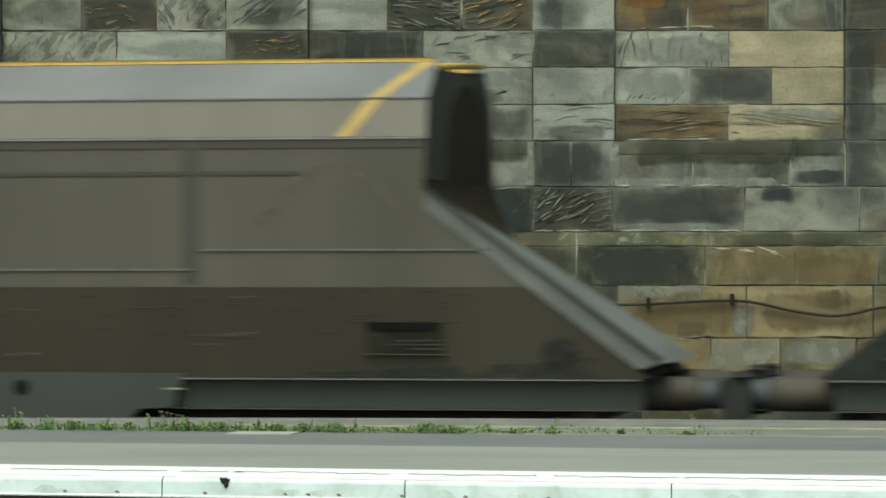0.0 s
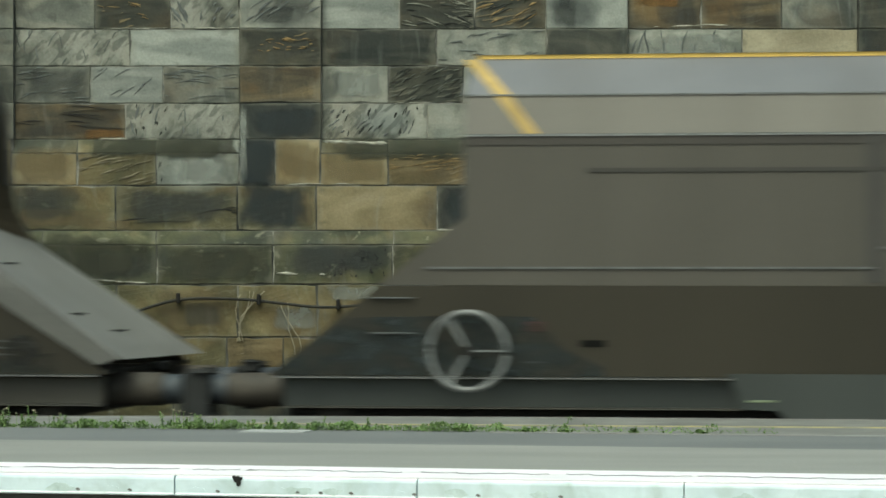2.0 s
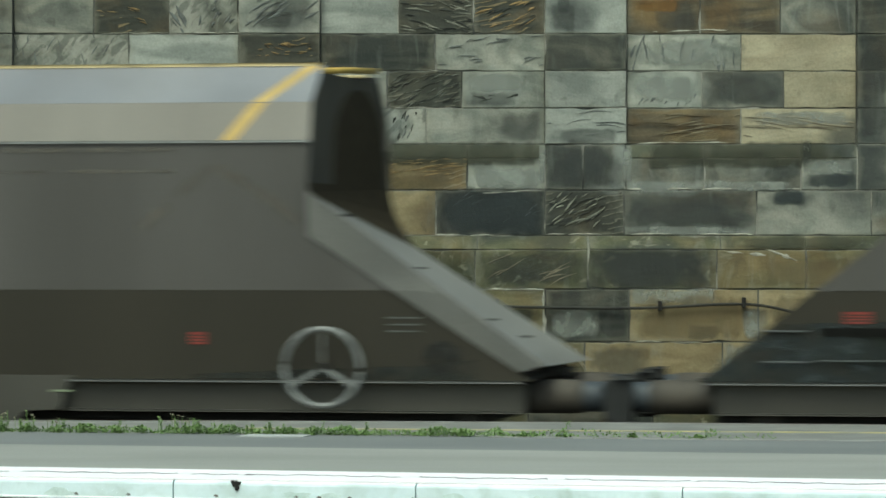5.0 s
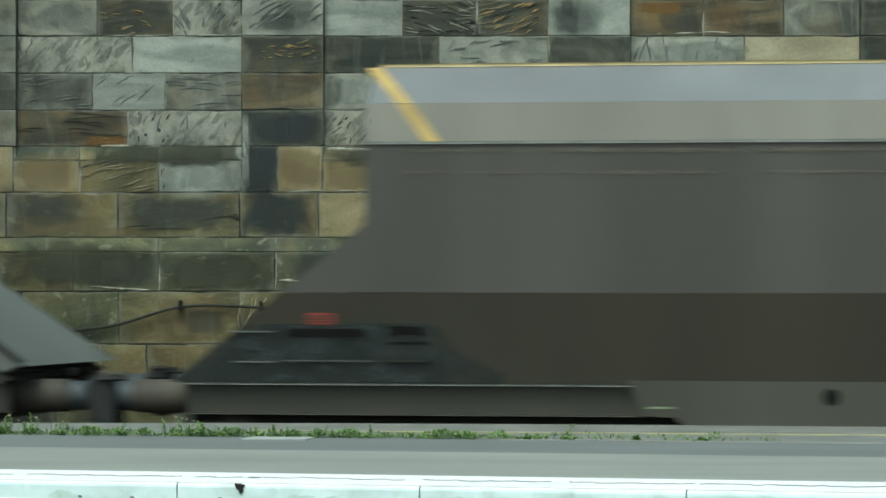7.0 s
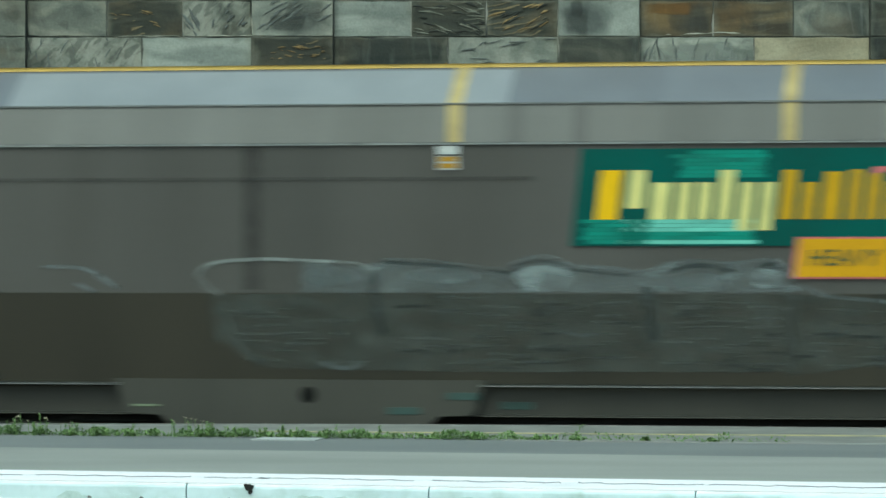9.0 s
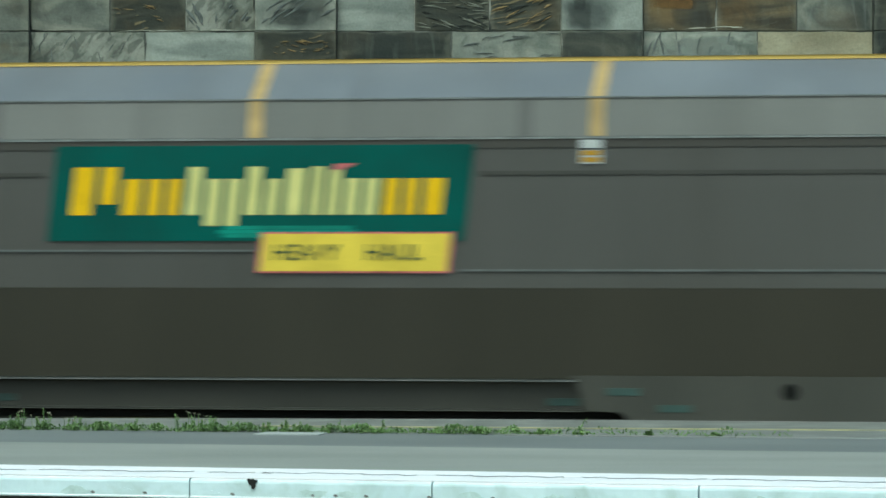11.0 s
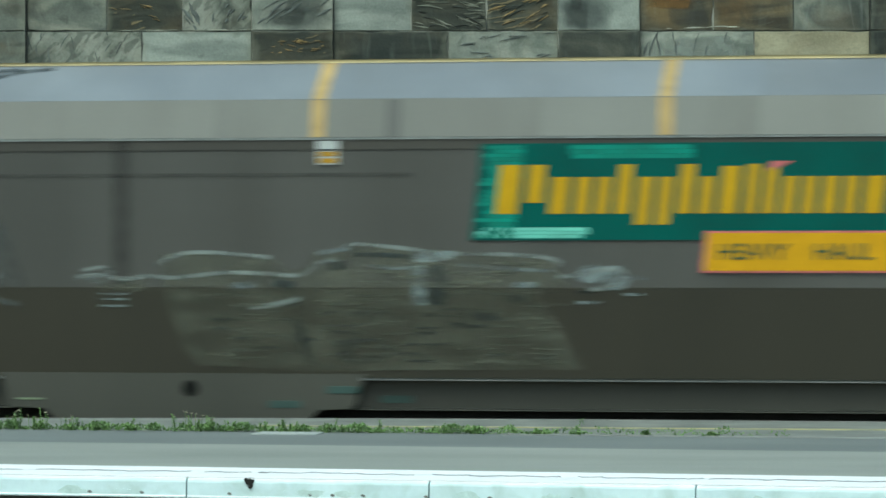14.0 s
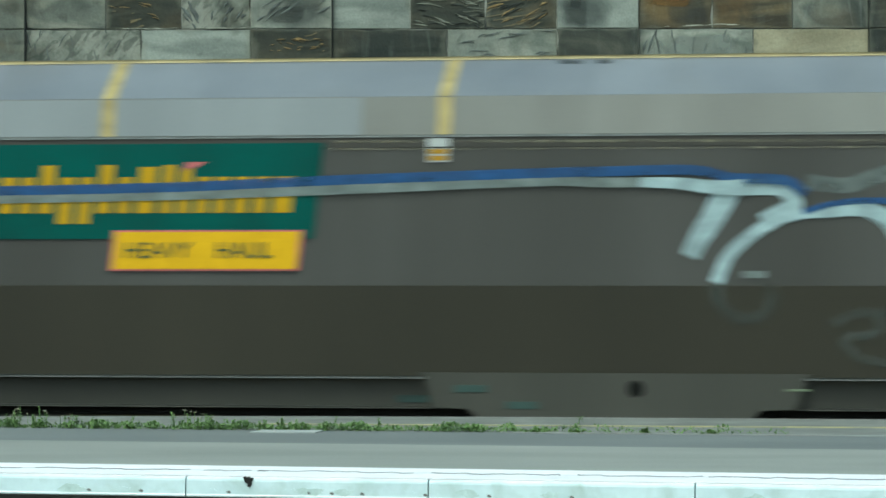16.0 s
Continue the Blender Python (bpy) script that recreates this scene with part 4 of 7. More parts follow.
def veil(x0, y0, x1, y1, depth, material):
    """A stain with a ragged soft border over one stretch of the wall."""
    LAYER[0] = (LAYER[0] + 1) % 9
    y = depth - 0.0062 - 0.00025 * LAYER[0]
    bm = bmesh.new()
    bm.faces.new([bm.verts.new((wx(x), y, wz(z))) for x, z in ((x0, y1), (x1, y1), (x1, y0), (x0, y0))])
    part("stain", bm, VEIL[material], wall, "weather stain on the stone")["kind"] = "stuff"


for q in ((462, 200, 592, 257, SHAFT), (440, 250, 516, 350, BASE), (440, 334, 575, 424, BASE), 
          (1386, 338, 1456, 368, BASE), (1445, 308, 1543, 336, BASE), (782, 330, 1002, 428, BASE)):
    veil(*q, "soot")
# the narrow one at 592 also paints shadow beside the pilaster
for q in ((500, -6, 588, 34, SHAFT), (476, 22, 548, 54, SHAFT), (994, 8, 1046, 66, SHAFT), (1010, -4, 1034, 30, SHAFT), (990, 256, 1136, 342, BASE), (240, 345, 443, 412, BASE), (60, 338, 170, 405, BASE), (592, 128, 628, 194, BAY), (905, 196, 990, 258, BAY), (992, 228, 1134, 258, SHAFT), (868, 448, 1064, 510, FOOT), (508, 448, 716, 500, FOOT),
          (1122, 328, 1374, 424, BASE), (1052, 436, 1296, 524, FOOT), (1060, 448, 1288, 516, FOOT), (1082, 540, 1137, 604, FOOT), (845, 163, 945, 193, BAY), (1180, 0, 1262, 60, BAY), (1546, 60, 1600, 258, SHAFT), (1270, 132, 1414, 190, BAY), (300, 258, 447, 300, BASE), (990, 515, 1060, 552, FOOT), (48, 128, 182, 192, BAY)):
    veil(*q, "smoke")
for q in ((580, 250, 1000, 298, BASE), (1126, 250, 1552, 304, BASE), (150, 252, 455, 294, BASE), (302, 446, 507, 512, FOOT), (20, 420, 300, 512, FOOT), (820, 545, 992, 580, FOOT), (1300, 420, 1560, 446, FOOT)):
    veil(*q, "moss")
for q in ((852, 298, 988, 338, BASE), (1136, 322, 1250, 346, BASE), (1262, 322, 1443, 342, BASE), (1138, 402, 1350, 420, BASE), (1443, 284, 1543, 314, BASE), (328, 288, 442, 338, BASE), (848, 130, 965, 168, BAY),
          (1142, 134, 1266, 186, BAY), (1140, 68, 1330, 122, BAY), (996, 548, 1088, 604, FOOT), (602, 134, 708, 186, BAY), (1342, 198, 1541, 226, BAY), (1446, 250, 1462, 300, BASE), (446, 196, 462, 330, SHAFT - 0.002), (978, 250, 992, 332, SHAFT - 0.002), (1126, 256, 1146, 330, SHAFT - 0.002)):
    veil(*q, "lime")
for q in ((512, 260, 590, 338, BASE), (594, 282, 708, 338, BASE), (44, 268, 158, 338, BASE), (540, 345, 586, 416, BASE), (700, 520, 792, 606, FOOT), (858, 612, 1058, 672, FOOT), (1370, 455, 1610, 512, FOOT),
          (1140, 522, 1360, 606, FOOT), (1366, 520, 1600, 606, FOOT), (180, 400, 260, 420, BASE), (290, 520, 448, 606, FOOT), (1180, 232, 1336, 256, BAY), (30, 378, 225, 418, BASE)):
    veil(*q, "ochre")
for q in ((1300, 606, 1428, 664), (1424, 608, 1562, 660), (1118, 512, 1300, 544), (596, 516, 708, 546), (1335, 545, 1385, 606), (500, 548, 590, 600), (800, 565, 905, 606)):
    veil(*q, FOOT, "lime")
for q in ((640, 612, 720, 680), (1060, 612, 1180, 690), (1240, 575, 1300, 606), (1480, 520, 1560, 560), (350, 545, 420, 590), (200, 460, 290, 512)):
    veil(*q, FOOT, "smoke")
veil(165, 238, 248, 260, BAY, "rust")
veil(1140, 0, 1230, 24, BAY, "rust")
for area, depth, n, angle, length, width, tone in (
        ((735, 2, 858, 58), BAY, 16, (-32, 6), (18, 52), 3.6, CREST_PALE), ((868, 6, 970, 48), BAY, 10, (12, 34), (20, 60), 3.4, CREST_OCHRE), ((195, 5, 300, 48), BAY, 7, (-24, -4), (12, 30), 2.2, CREST_OCHRE),
        ((484, 80, 574, 102), SHAFT, 20, (-25, 15), (8, 26), 2.2, CREST_OCHRE), ((714, 132, 840, 188), BAY, 34, (12, 42), (12, 36), 1.7, SMOKY_PALE), ((1000, 346, 1094, 402), BASE, 26, (14, 52), (16, 50), 3.2, CREST_PALE),
        ((714, 284, 850, 312), BASE, 26, (-6, 12), (10, 40), 1.8, CREST_OCHRE), ((162, 286, 298, 336), BASE, 24, (8, 26), (16, 60), 2.4, CREST_BUFF), ((890, 452, 1058, 508), FOOT, 8, (14, 38), (40, 110), 3.0, CREST_BUFF),
        ((1200, 205, 1336, 250), BAY, 12, (0, 14), (24, 80), 2.6, CREST_BUFF), ((1345, 210, 1540, 250), BAY, 12, (-14, -2), (40, 120), 4.0, CREST_BUFF), ((820, 345, 980, 400), BASE, 8, (14, 40), (14, 40), 1.6, SMOKY_GREY)):
    tooling(area, depth, n, angle, length, width, tone)
for area, depth, n, angle, length, width in (
        ((735, 2, 858, 58), BAY, 14, (-32, 6), (18, 50), 4.5), ((868, 6, 970, 48), BAY, 7, (12, 34), (20, 60), 4.0), ((714, 132, 840, 188), BAY, 20, (12, 42), (14, 36), 2.4), ((1000, 346, 1094, 402), BASE, 18, (14, 52), (18, 50), 4.5),
        ((604, 198, 776, 250), BAY, 16, (40, 85), (6, 18), 4.5), ((256, 198, 330, 248), BAY, 9, (40, 100), (5, 16), 4.5), ((850, 168, 940, 180), BAY, 8, (-20, 20), (10, 30), 3.5)):
    tooling(area, depth, n, angle, length, width, GOUGE_DARK, 0.1, "dark gouges in the stone face")
for area, depth, n, angle, length, width in (
        ((600, 198, 776, 252), BAY, 15, (30, 80), (8, 26), 5), ((250, 198, 440, 250), BAY, 11, (60, 110), (10, 34), 5.5), ((52, 66, 248, 124), BAY, 13, (50, 110), (14, 40), 3.0), ((326, 4, 352, 58), BAY, 6, (-70, -45), (20, 46), 6),
        ((462, 2, 588, 52), SHAFT, 13, (22, 44), (24, 60), 6.0), ((360, 5, 440, 52), BAY, 9, (30, 80), (8, 24), 5), ((802, 66, 985, 124), BAY, 15, (-4, 22), (10, 40), 3), ((314, 132, 442, 190), BAY, 16, (-10, 8), (20, 70), 3), ((996, 200, 1130, 248), SHAFT, 10, (-6, 12), (14, 60), 3),
        ((186, 134, 306, 190), BAY, 7, (25, 45), (20, 60), 3.5), ((52, 132, 180, 190), BAY, 14, (-12, 25), (12, 46), 3), ((1142, 66, 1334, 126), BAY, 14, (70, 105), (20, 56), 4.5), ((1150, 170, 1262, 188), BAY, 12, (30, 80), (6, 16), 3)):
    tooling(area, depth, n, angle, length, width, FLAKE_DARK, 0.12, "dark flaked veins in the stone face")
for area, depth, n, angle, length, width in (((230, 372, 442, 416), BASE, 6, (-4, 12), (60, 150), 2.2), ((52, 196, 244, 252), BAY, 9, (-8, 4), (40, 140), 1.8), ((300, 300, 312, 330), BASE, 3, (70, 100), (10, 30), 2.5),
                                             ((600, 450, 706, 500), FOOT, 40, (0, 180), (4, 10), 3.0), ((850, 560, 930, 570), FOOT, 4, (-10, 10), (8, 18), 3.0)):
    tooling(area, depth, n, angle, length, width, CRACK, 0.05, "dark bedding cracks in the stone")
tooling((1140, 198, 1334, 244), BAY, 9, (-4, 8), (40, 120), 1.8, VEIN_BROWN, 0.05, "dark brown bedding lines in the stone")
for q in ((990, 418, 1360, 418, BASE, 0.7, 3), (790, 419, 900, 420, BASE, 0.8, 3.5), (157, 258, 306, 258, BASE, 0.8, 3), (594, 262, 710, 266, BASE, 0.9, 6), (525, 338, 712, 338, BASE, 0.6, 2.2), (1136, 257, 1330, 256, BASE, 0.5, 2.5), (1137, 338, 1443, 337, BASE, 0.5, 3),
          (200, 62, 480, 61, BAY, 0.6, 1.6), (1180, 59, 1330, 55, BAY, 0.7, 2.4), (592, 128, 800, 127, BAY, 0.4, 1.5), (722, 194, 800, 193, BAY, 0.6, 1.6), (1065, 420, 1066, 472, FOOT, 0.8, 4), (719, 450, 718, 545, FOOT, 0.7, 3), (986, 516, 988, 605, FOOT, 0.9, 7)):
    joint_lime(*q)
for q in ((508, 446, 508, 512, FOOT, 0.7, 3), (512, 495, 600, 497, FOOT, 0.7, 4), (180, 506, 290, 513, FOOT, 0.6, 3), (796, 515, 990, 516, FOOT, 0.5, 2.5), (1446, 262, 1446, 340, BASE, 0.5, 2), (860, 346, 990, 340, BASE, 0.3, 2), (990, 345, 990, 415, BASE, 0.6, 2.2), (1138, 608, 1300, 609, FOOT, 0.4, 2.5),
          (1380, 445, 1450, 470, FOOT, 0.4, 6), (1300, 448, 1380, 455, FOOT, 0.6, 6), (302, 446, 303, 512, FOOT, 0.4, 2.5)):
    joint_lime(*q)

# cable along the base of the wall
CABLE_RUN = [(-60, 600), (60, 595), (150, 584), (230, 573), (340, 542), (450, 541), (520, 548), (600, 555), (700, 549), (800, 543), (900, 545), (1000, 547), (1158, 548), (1345, 541), (1450, 560), (1528, 568), (1616, 552), (1750, 548)]
cable = tagged(new("wall_cable"), "black cable clipped along the base of the stone wall", "cable")
part("cable", add_tube(bmesh.new(), [(x, WALL_Y - 0.125, z) for x, z in smooth_path([(wx(a), wz(b)) for a, b in CABLE_RUN], 5)], 0.013), CABLE, cable)
for x, y in ((340, 542), (482, 544), (622, 553), (765, 545), (905, 545), (1192, 547), (1340, 541)):
    part("cable_clip", box((wx(x) - 0.016, WALL_Y - 0.15, wz(y) - 0.03), (wx(x) + 0.016, WALL_Y - 0.082, wz(y) + 0.06), 0.005), IRON, cable)

# dry stems against the wall
stem_rng = random.Random(3)
for x, y, n, height in ((450, 615, 4, 0.44), (545, 640, 2, 0.46), (1055, 665, 2, 0.25)):
    bm = bmesh.new()
    for k in range(n):
        x0, z0 = wx(x + stem_rng.uniform(-12, 12)), wz(y)
        lean = stem_rng.uniform(-0.22, 0.22)
        path = [(x0 + lean * q * q + 0.02 * math.sin(7 * q + k), WALL_Y - 0.10 - 0.03 * q, z0 + height * q * stem_rng.uniform(0.9, 1.0)) for q in np.linspace(0, 1, 7)]
        add_tube(bm, path, 0.0055, 5)
    thing("dry_stem", bm, STEM, "thin dry pale plant stem growing on the wall", "plant", "", "dry stems on the wall")

# ---- weeds along the platform joint ----
weed_rng = random.Random(21)


def leaf_at(bm, p, length, width, yaw, tilt):
    """One small pointed leaf, folded along its middle."""
    m = Matrix.Translation(p) @ Euler((tilt, 0, yaw)).to_matrix().to_4x4()
    pts = [m @ Vector(q) for q in ((0, 0, 0), (-width, length * 0.45, -width * 0.4), (0, length * 0.5, 0), (width, length * 0.45, -width * 0.4), (0, length, 0.0))]
    v = [bm.verts.new(q) for q in pts]
    for f in ((0, 2, 1), (0, 3, 2), (1, 2, 4), (2, 3, 4)):
        bm.faces.new([v[i] for i in f])


def weed(name, x, height, spread, leaves, label, tops=0):
    plant = tagged(new(name), label, "weed", "weeds along the platform joint")
    stalks, foliage = bmesh.new(), bmesh.new()
    y = joint_edge(x)
    for k in range(max(3, leaves // 12)):
        sx = x + weed_rng.gauss(0, spread * 0.5)
        sy = y + weed_rng.uniform(-0.05, 0.12)
        h = height * weed_rng.uniform(0.30, 0.95) * (1.35 if k < 2 else 0.95)
        lean = Vector((weed_rng.uniform(-0.4, 0.4), weed_rng.uniform(-0.3, 0.3), 1)) * h
        add_tube(stalks, [Vector((sx, sy, 0)) + lean * q for q in (0, 0.5, 1)], 0.002, 4)
        for j in range(26):
            q = weed_rng.uniform(0.08, 1.0)
            leaf_at(foliage, Vector((sx, sy, 0)) + lean * q, weed_rng.uniform(0.010, 0.027) * (1.3 - 0.6 * q), weed_rng.uniform(0.004, 0.009), weed_rng.uniform(0, 6.28), weed_rng.uniform(-0.3, 0.9))
    if tops:
        heads = bmesh.new()
        for k in range(tops):
            p = Vector((x + weed_rng.gauss(0, spread * 0.7), y + weed_rng.uniform(-0.03, 0.08), height * weed_rng.uniform(0.65, 1.02)))
            add_tube(stalks, [Vector((p.x, p.y, 0)), p], 0.002, 4)
            for j in range(5):
                leaf_at(heads, p, weed_rng.uniform(0.012, 0.022), 0.006, weed_rng.uniform(0, 6.28), weed_rng.uniform(-0.2, 0.8))
        part("blossom", heads, STEM, plant, "pale dry seed heads")["kind"] = "stuff"
    part("stem_tuft", stalks, LEAF, plant)["kind"] = "stuff"
    part("foliage", foliage, LEAF, plant)["kind"] = "stuff"


for x, h, sp in ((-2.98, 0.13, 0.07), (-2.78, 0.12, 0.06), (-2.58, 0.10, 0.05), (-2.35, 0.07, 0.1), (-2.12, 0.07, 0.09), (-1.75, 0.13, 0.10), (-1.62, 0.11, 0.08), (-1.45, 0.09, 0.06),
                 (-1.20, 0.08, 0.09), (-1.05, 0.08, 0.06), (-0.80, 0.08, 0.07), (-0.45, 0.07, 0.12), (-0.1, 0.06, 0.1), (0.2, 0.06, 0.08), (0.68, 0.05, 0.07), (0.9, 0.05, 0.05), (1.35, 0.035, 0.06), (1.78, 0.035, 0.05)):
    tall = h >= 0.10
    weed("weed", x, h, sp, 110, "taller green weed with pale seed heads in the platform joint" if tall else "small green leafy weed growing from the platform joint", 5 if tall else 0)
bm = bmesh.new()
for k in range(11500):
    x = weed_rng.uniform(-3.4, 0.75) if weed_rng.random() < 0.94 else weed_rng.uniform(0.7, 2.3)
    thick = 0.5 + 0.5 * math.sin(5.1 * x + 1.3) * math.sin(12.7 * x) + 0.25 * math.sin(31 * x)
    if weed_rng.random() > max(thick, 0.28 if x < 0.75 else 0.12):
        continue
    y = joint_edge(x) + abs(weed_rng.gauss(0, 0.09)) - 0.03
    leaf_at(bm, Vector((x, y, weed_rng.uniform(0.0, 0.012 + 0.045 * min(max(thick, 0), 1)))), weed_rng.uniform(0.010, 0.027), weed_rng.uniform(0.004, 0.009), weed_rng.uniform(0, 6.28), weed_rng.uniform(0.2, 1.3))
thing("low_weeds", bm, LEAF, "low green moss and weeds filling the platform joint", "weeds", "stuff")
seed = tagged(new("seedling"), "lone small pale-topped seedling on the platform edge", "weed", "weeds along the platform joint")
bm = bmesh.new()
add_tube(bm, [(0.97, 25.1, 0), (0.972, 25.1, 0.03), (0.985, 25.1, 0.05), (1.0, 25.1, 0.055)], 0.003, 5)
for j in range(16):
    leaf_at(bm, Vector((0.975 + weed_rng.uniform(-0.02, 0.025), 25.1, weed_rng.uniform(0.01, 0.055))), 0.022, 0.006, weed_rng.uniform(0, 6.28), weed_rng.uniform(-0.2, 0.8))
part("leaves", bm, LEAF, seed)

# ---- hopper wagons ----
PITCH = 18.39
MID = PITCH / 2
HOOD = [(2.06, 1.445), (2.355, 1.38), (2.665, 0.92)]   # height above the platform, half width
TURN_Z, SOLE_Z = 0.96, 0.29
L_EDGE, R_EDGE = 2.29, 16.32
L_TOP, R_TOP = 1.46, 1.745
L_TIP, R_TIP = 0.80, 18.0


FAR_TOP, FAR_OUT = 1.28, 0.06   # the sloping end sheet starts lower on the far side
R_KNEE, R_FOOT = (16.34, 1.54), 17.95   # where the near side turns into its slope, and its foot


def slope_u(z, right, far=False):
    """Where the sloping end is at the height z."""
    if right and far:
        return 16.60 + (FAR_TOP - z) / (FAR_TOP - SOLE_Z) * (18.02 - 16.60)
    if right:
        return R_KNEE[0] + max(R_KNEE[1] - z, -0.1) / (R_KNEE[1] - SOLE_Z) * (R_FOOT - R_KNEE[0])
    return L_EDGE - (L_TOP - z) / (L_TOP - SOLE_Z) * (L_EDGE - L_TIP)


def half_at(z):
    """The wagon's half width at a height."""
    if z >= TURN_Z:
        return HALF if z < 2.06 else float(np.interp(z, [h for h, _ in HOOD], [w for _, w in HOOD]))
    return HALF - (TURN_Z - z) / (TURN_Z - SOLE_Z) * 0.12


def at(u, z, side=-1, out=0.0):
    """A point on the wagon's skin in its own space: u from the rear coupling, z above the platform."""
    return Vector((u - MID, side * (half_at(z) + out), z - RAIL_Z))


def loc(u, y, z):
    return Vector((u - MID, y, z - RAIL_Z))


def skin(points, side=-1, out=0.0, thick=0.03):
    """A plate on the skin with the outline points (u, z)."""
    return prism([at(u, z, side, out) for u, z in points], (0, -side * thick, 0))


def strip_on(u0, u1, z0, z1, side=-1, out=0.004, thick=0.006):
    return skin([(u0, z0), (u1, z0), (u1, z1), (u0, z1)], side, out, thick)


def decal(u0, u1, z0, z1, side=-1, out=0.004):
    """A thin skin of colour on the side."""
    bm = bmesh.new()
    bm.faces.new([bm.verts.new(at(u, z, side, out)) for u, z in ((u0, z0), (u1, z0), (u1, z1), (u0, z1))])
    return bm


def wagon_end(w, right, groove=True, heel=1.54):
    """End wall, sloping sheet, rim and buffers of one end."""
    sgn = 1 if right else -1
    edge, top = (R_EDGE, R_TOP) if right else (L_EDGE, L_TOP)
    outline = [(-h, z) for z, h in ((top, HALF), (2.06, HALF), (2.35, 1.36), (2.60, 0.99))] + [(h, z) for z, h in ((2.60, 0.99), (2.35, 1.36), (2.06, HALF), (top, HALF))]
    outline = [(max(min(y, HALF - 0.05), 0.05 - HALF), z) for y, z in outline]
    wall_at = edge - sgn * 0.025
    out = FAR_OUT if right else 0.0

    def skew(y):
        return wall_at + out * (y + HALF) / (2 * HALF)
    part("end_wall", prism([loc(skew(y), y, z if z != top else top - (0.02 if right else 0.12)) for y, z in outline], (-sgn * 0.04, 0, 0)), END_SHEET, w, "dark end sheet of the hopper")
    # no real hole: a raised arch plate coloured as dark as a shaded hollow
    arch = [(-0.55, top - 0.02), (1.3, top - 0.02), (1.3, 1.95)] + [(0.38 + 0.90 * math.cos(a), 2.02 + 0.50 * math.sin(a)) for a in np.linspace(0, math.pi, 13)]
    part("end_opening", prism([loc(skew(y), y, z) for y, z in arch], (sgn * 0.012, 0, 0)), HOLLOW_SHADE, w, "dark arched plate standing for an opening in the end sheet")
    u0, u1 = (R_EDGE - 0.02 if right else slope_u(top, False)), slope_u(SOLE_Z + 0.05, right)
    near_top, near_foot = loc(u0, -HALF + 0.01, top), loc(u1, -1.33, SOLE_Z + 0.05)
    far_foot = loc(u1, 1.33, SOLE_Z + 0.05)
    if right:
        # a cheek that runs down beside the head of the sheet, coloured like the shaded hollow
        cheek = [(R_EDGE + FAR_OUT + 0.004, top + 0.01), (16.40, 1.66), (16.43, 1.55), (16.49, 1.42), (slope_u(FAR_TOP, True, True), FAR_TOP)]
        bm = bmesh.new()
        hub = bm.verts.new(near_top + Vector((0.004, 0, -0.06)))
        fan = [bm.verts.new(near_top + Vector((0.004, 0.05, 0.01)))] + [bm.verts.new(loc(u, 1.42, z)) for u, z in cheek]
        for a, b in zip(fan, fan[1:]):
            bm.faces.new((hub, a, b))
        part("end_cheek", bm, HOLLOW_SHADE, w, "dark cheek beside the head of the slope")
        near_head, near_toe = loc(R_EDGE - 0.02, -HALF + 0.01, 1.68), loc(18.06, -1.34, SOLE_Z + 0.11)
        far_head = loc(slope_u(FAR_TOP, True, True), 1.42, FAR_TOP)
        far_foot = loc(18.04, 1.33, SOLE_Z + 0.085)
        # upright flange along the near edge of the slope, cut level at its foot
        def flange_at(q, k, out=0.012):
            """A point of the flange: from its head to its foot, and from its lower edge to its upper one."""
            ua, za = R_KNEE[0] - 0.03 + (17.90 - R_KNEE[0]) * q, heel + (SOLE_Z + 0.065 - heel) * q
            ub, zb = R_EDGE - 0.02 + (18.06 - R_EDGE + 0.02) * q, 1.70 + (SOLE_Z + 0.12 - 1.70) * q
            return at(ua + (ub - ua) * k, za + (zb - za) * k, -1, out)
        bm = bmesh.new()
        rows = [[bm.verts.new(flange_at(q, k)) for k in (0, 0.5, 1)] for q in np.linspace(0, 1, 11)]
        for a, b in zip(rows, rows[1:]):
            for k in range(2):
                bm.faces.new((a[k], a[k + 1], b[k + 1], b[k]))
        bmesh.ops.solidify(bm, geom=bm.faces[:], thickness=0.02)
        part("slope_flange", bm, FLANGE if groove else FLANGE_DUSTY, w, "pale upright flange along the sloping end")
    else:
        near_head, near_toe = near_top, near_foot
        far_head = loc(slope_u(top, False), HALF - 0.01, top)

    def on_sheet(across, down):
        """A point of the sloping sheet: from its near edge to its far one, and from its head to its foot."""
        return near_head.lerp(near_toe, down).lerp(far_head.lerp(far_foot, down), across)
    downs = [0, 0.25, 0.5, 0.75, 1.0]
    bm = bmesh.new()
    grid = [[bm.verts.new(on_sheet(i / 8, q)) for q in downs] for i in range(9)]
    for i in range(8):
        for j in range(len(downs) - 1):
            bm.faces.new((grid[i][j], grid[i + 1][j], grid[i + 1][j + 1], grid[i][j + 1]))
    bmesh.ops.solidify(bm, geom=bm.faces[:], thickness=0.02)
    part("slope_sheet", bm, SLOPE if groove else SLOPE_DUSTY, w, "pale grey sloping end sheet" if groove else "brown-grey sloping end sheet")
    if right and groove:
        bm = bmesh.new()
        rows = []
        for q in np.linspace(0.0, 0.985, 12):
            rows.append([bm.verts.new(v) for v in (flange_at(q, 0.90, 0.036), flange_at(q, 1.0, 0.036), on_sheet(0.0, q) + Vector((0.012, -0.012, 0.012)), on_sheet(0.035, q) + Vector((0.014, 0, 0.014)))])
        for a, b in zip(rows, rows[1:]):
            for k in range(3):
                bm.faces.new((a[k], a[k + 1], b[k + 1], b[k]))
        bmesh.ops.solidify(bm, geom=bm.faces[:], thickness=0.003)
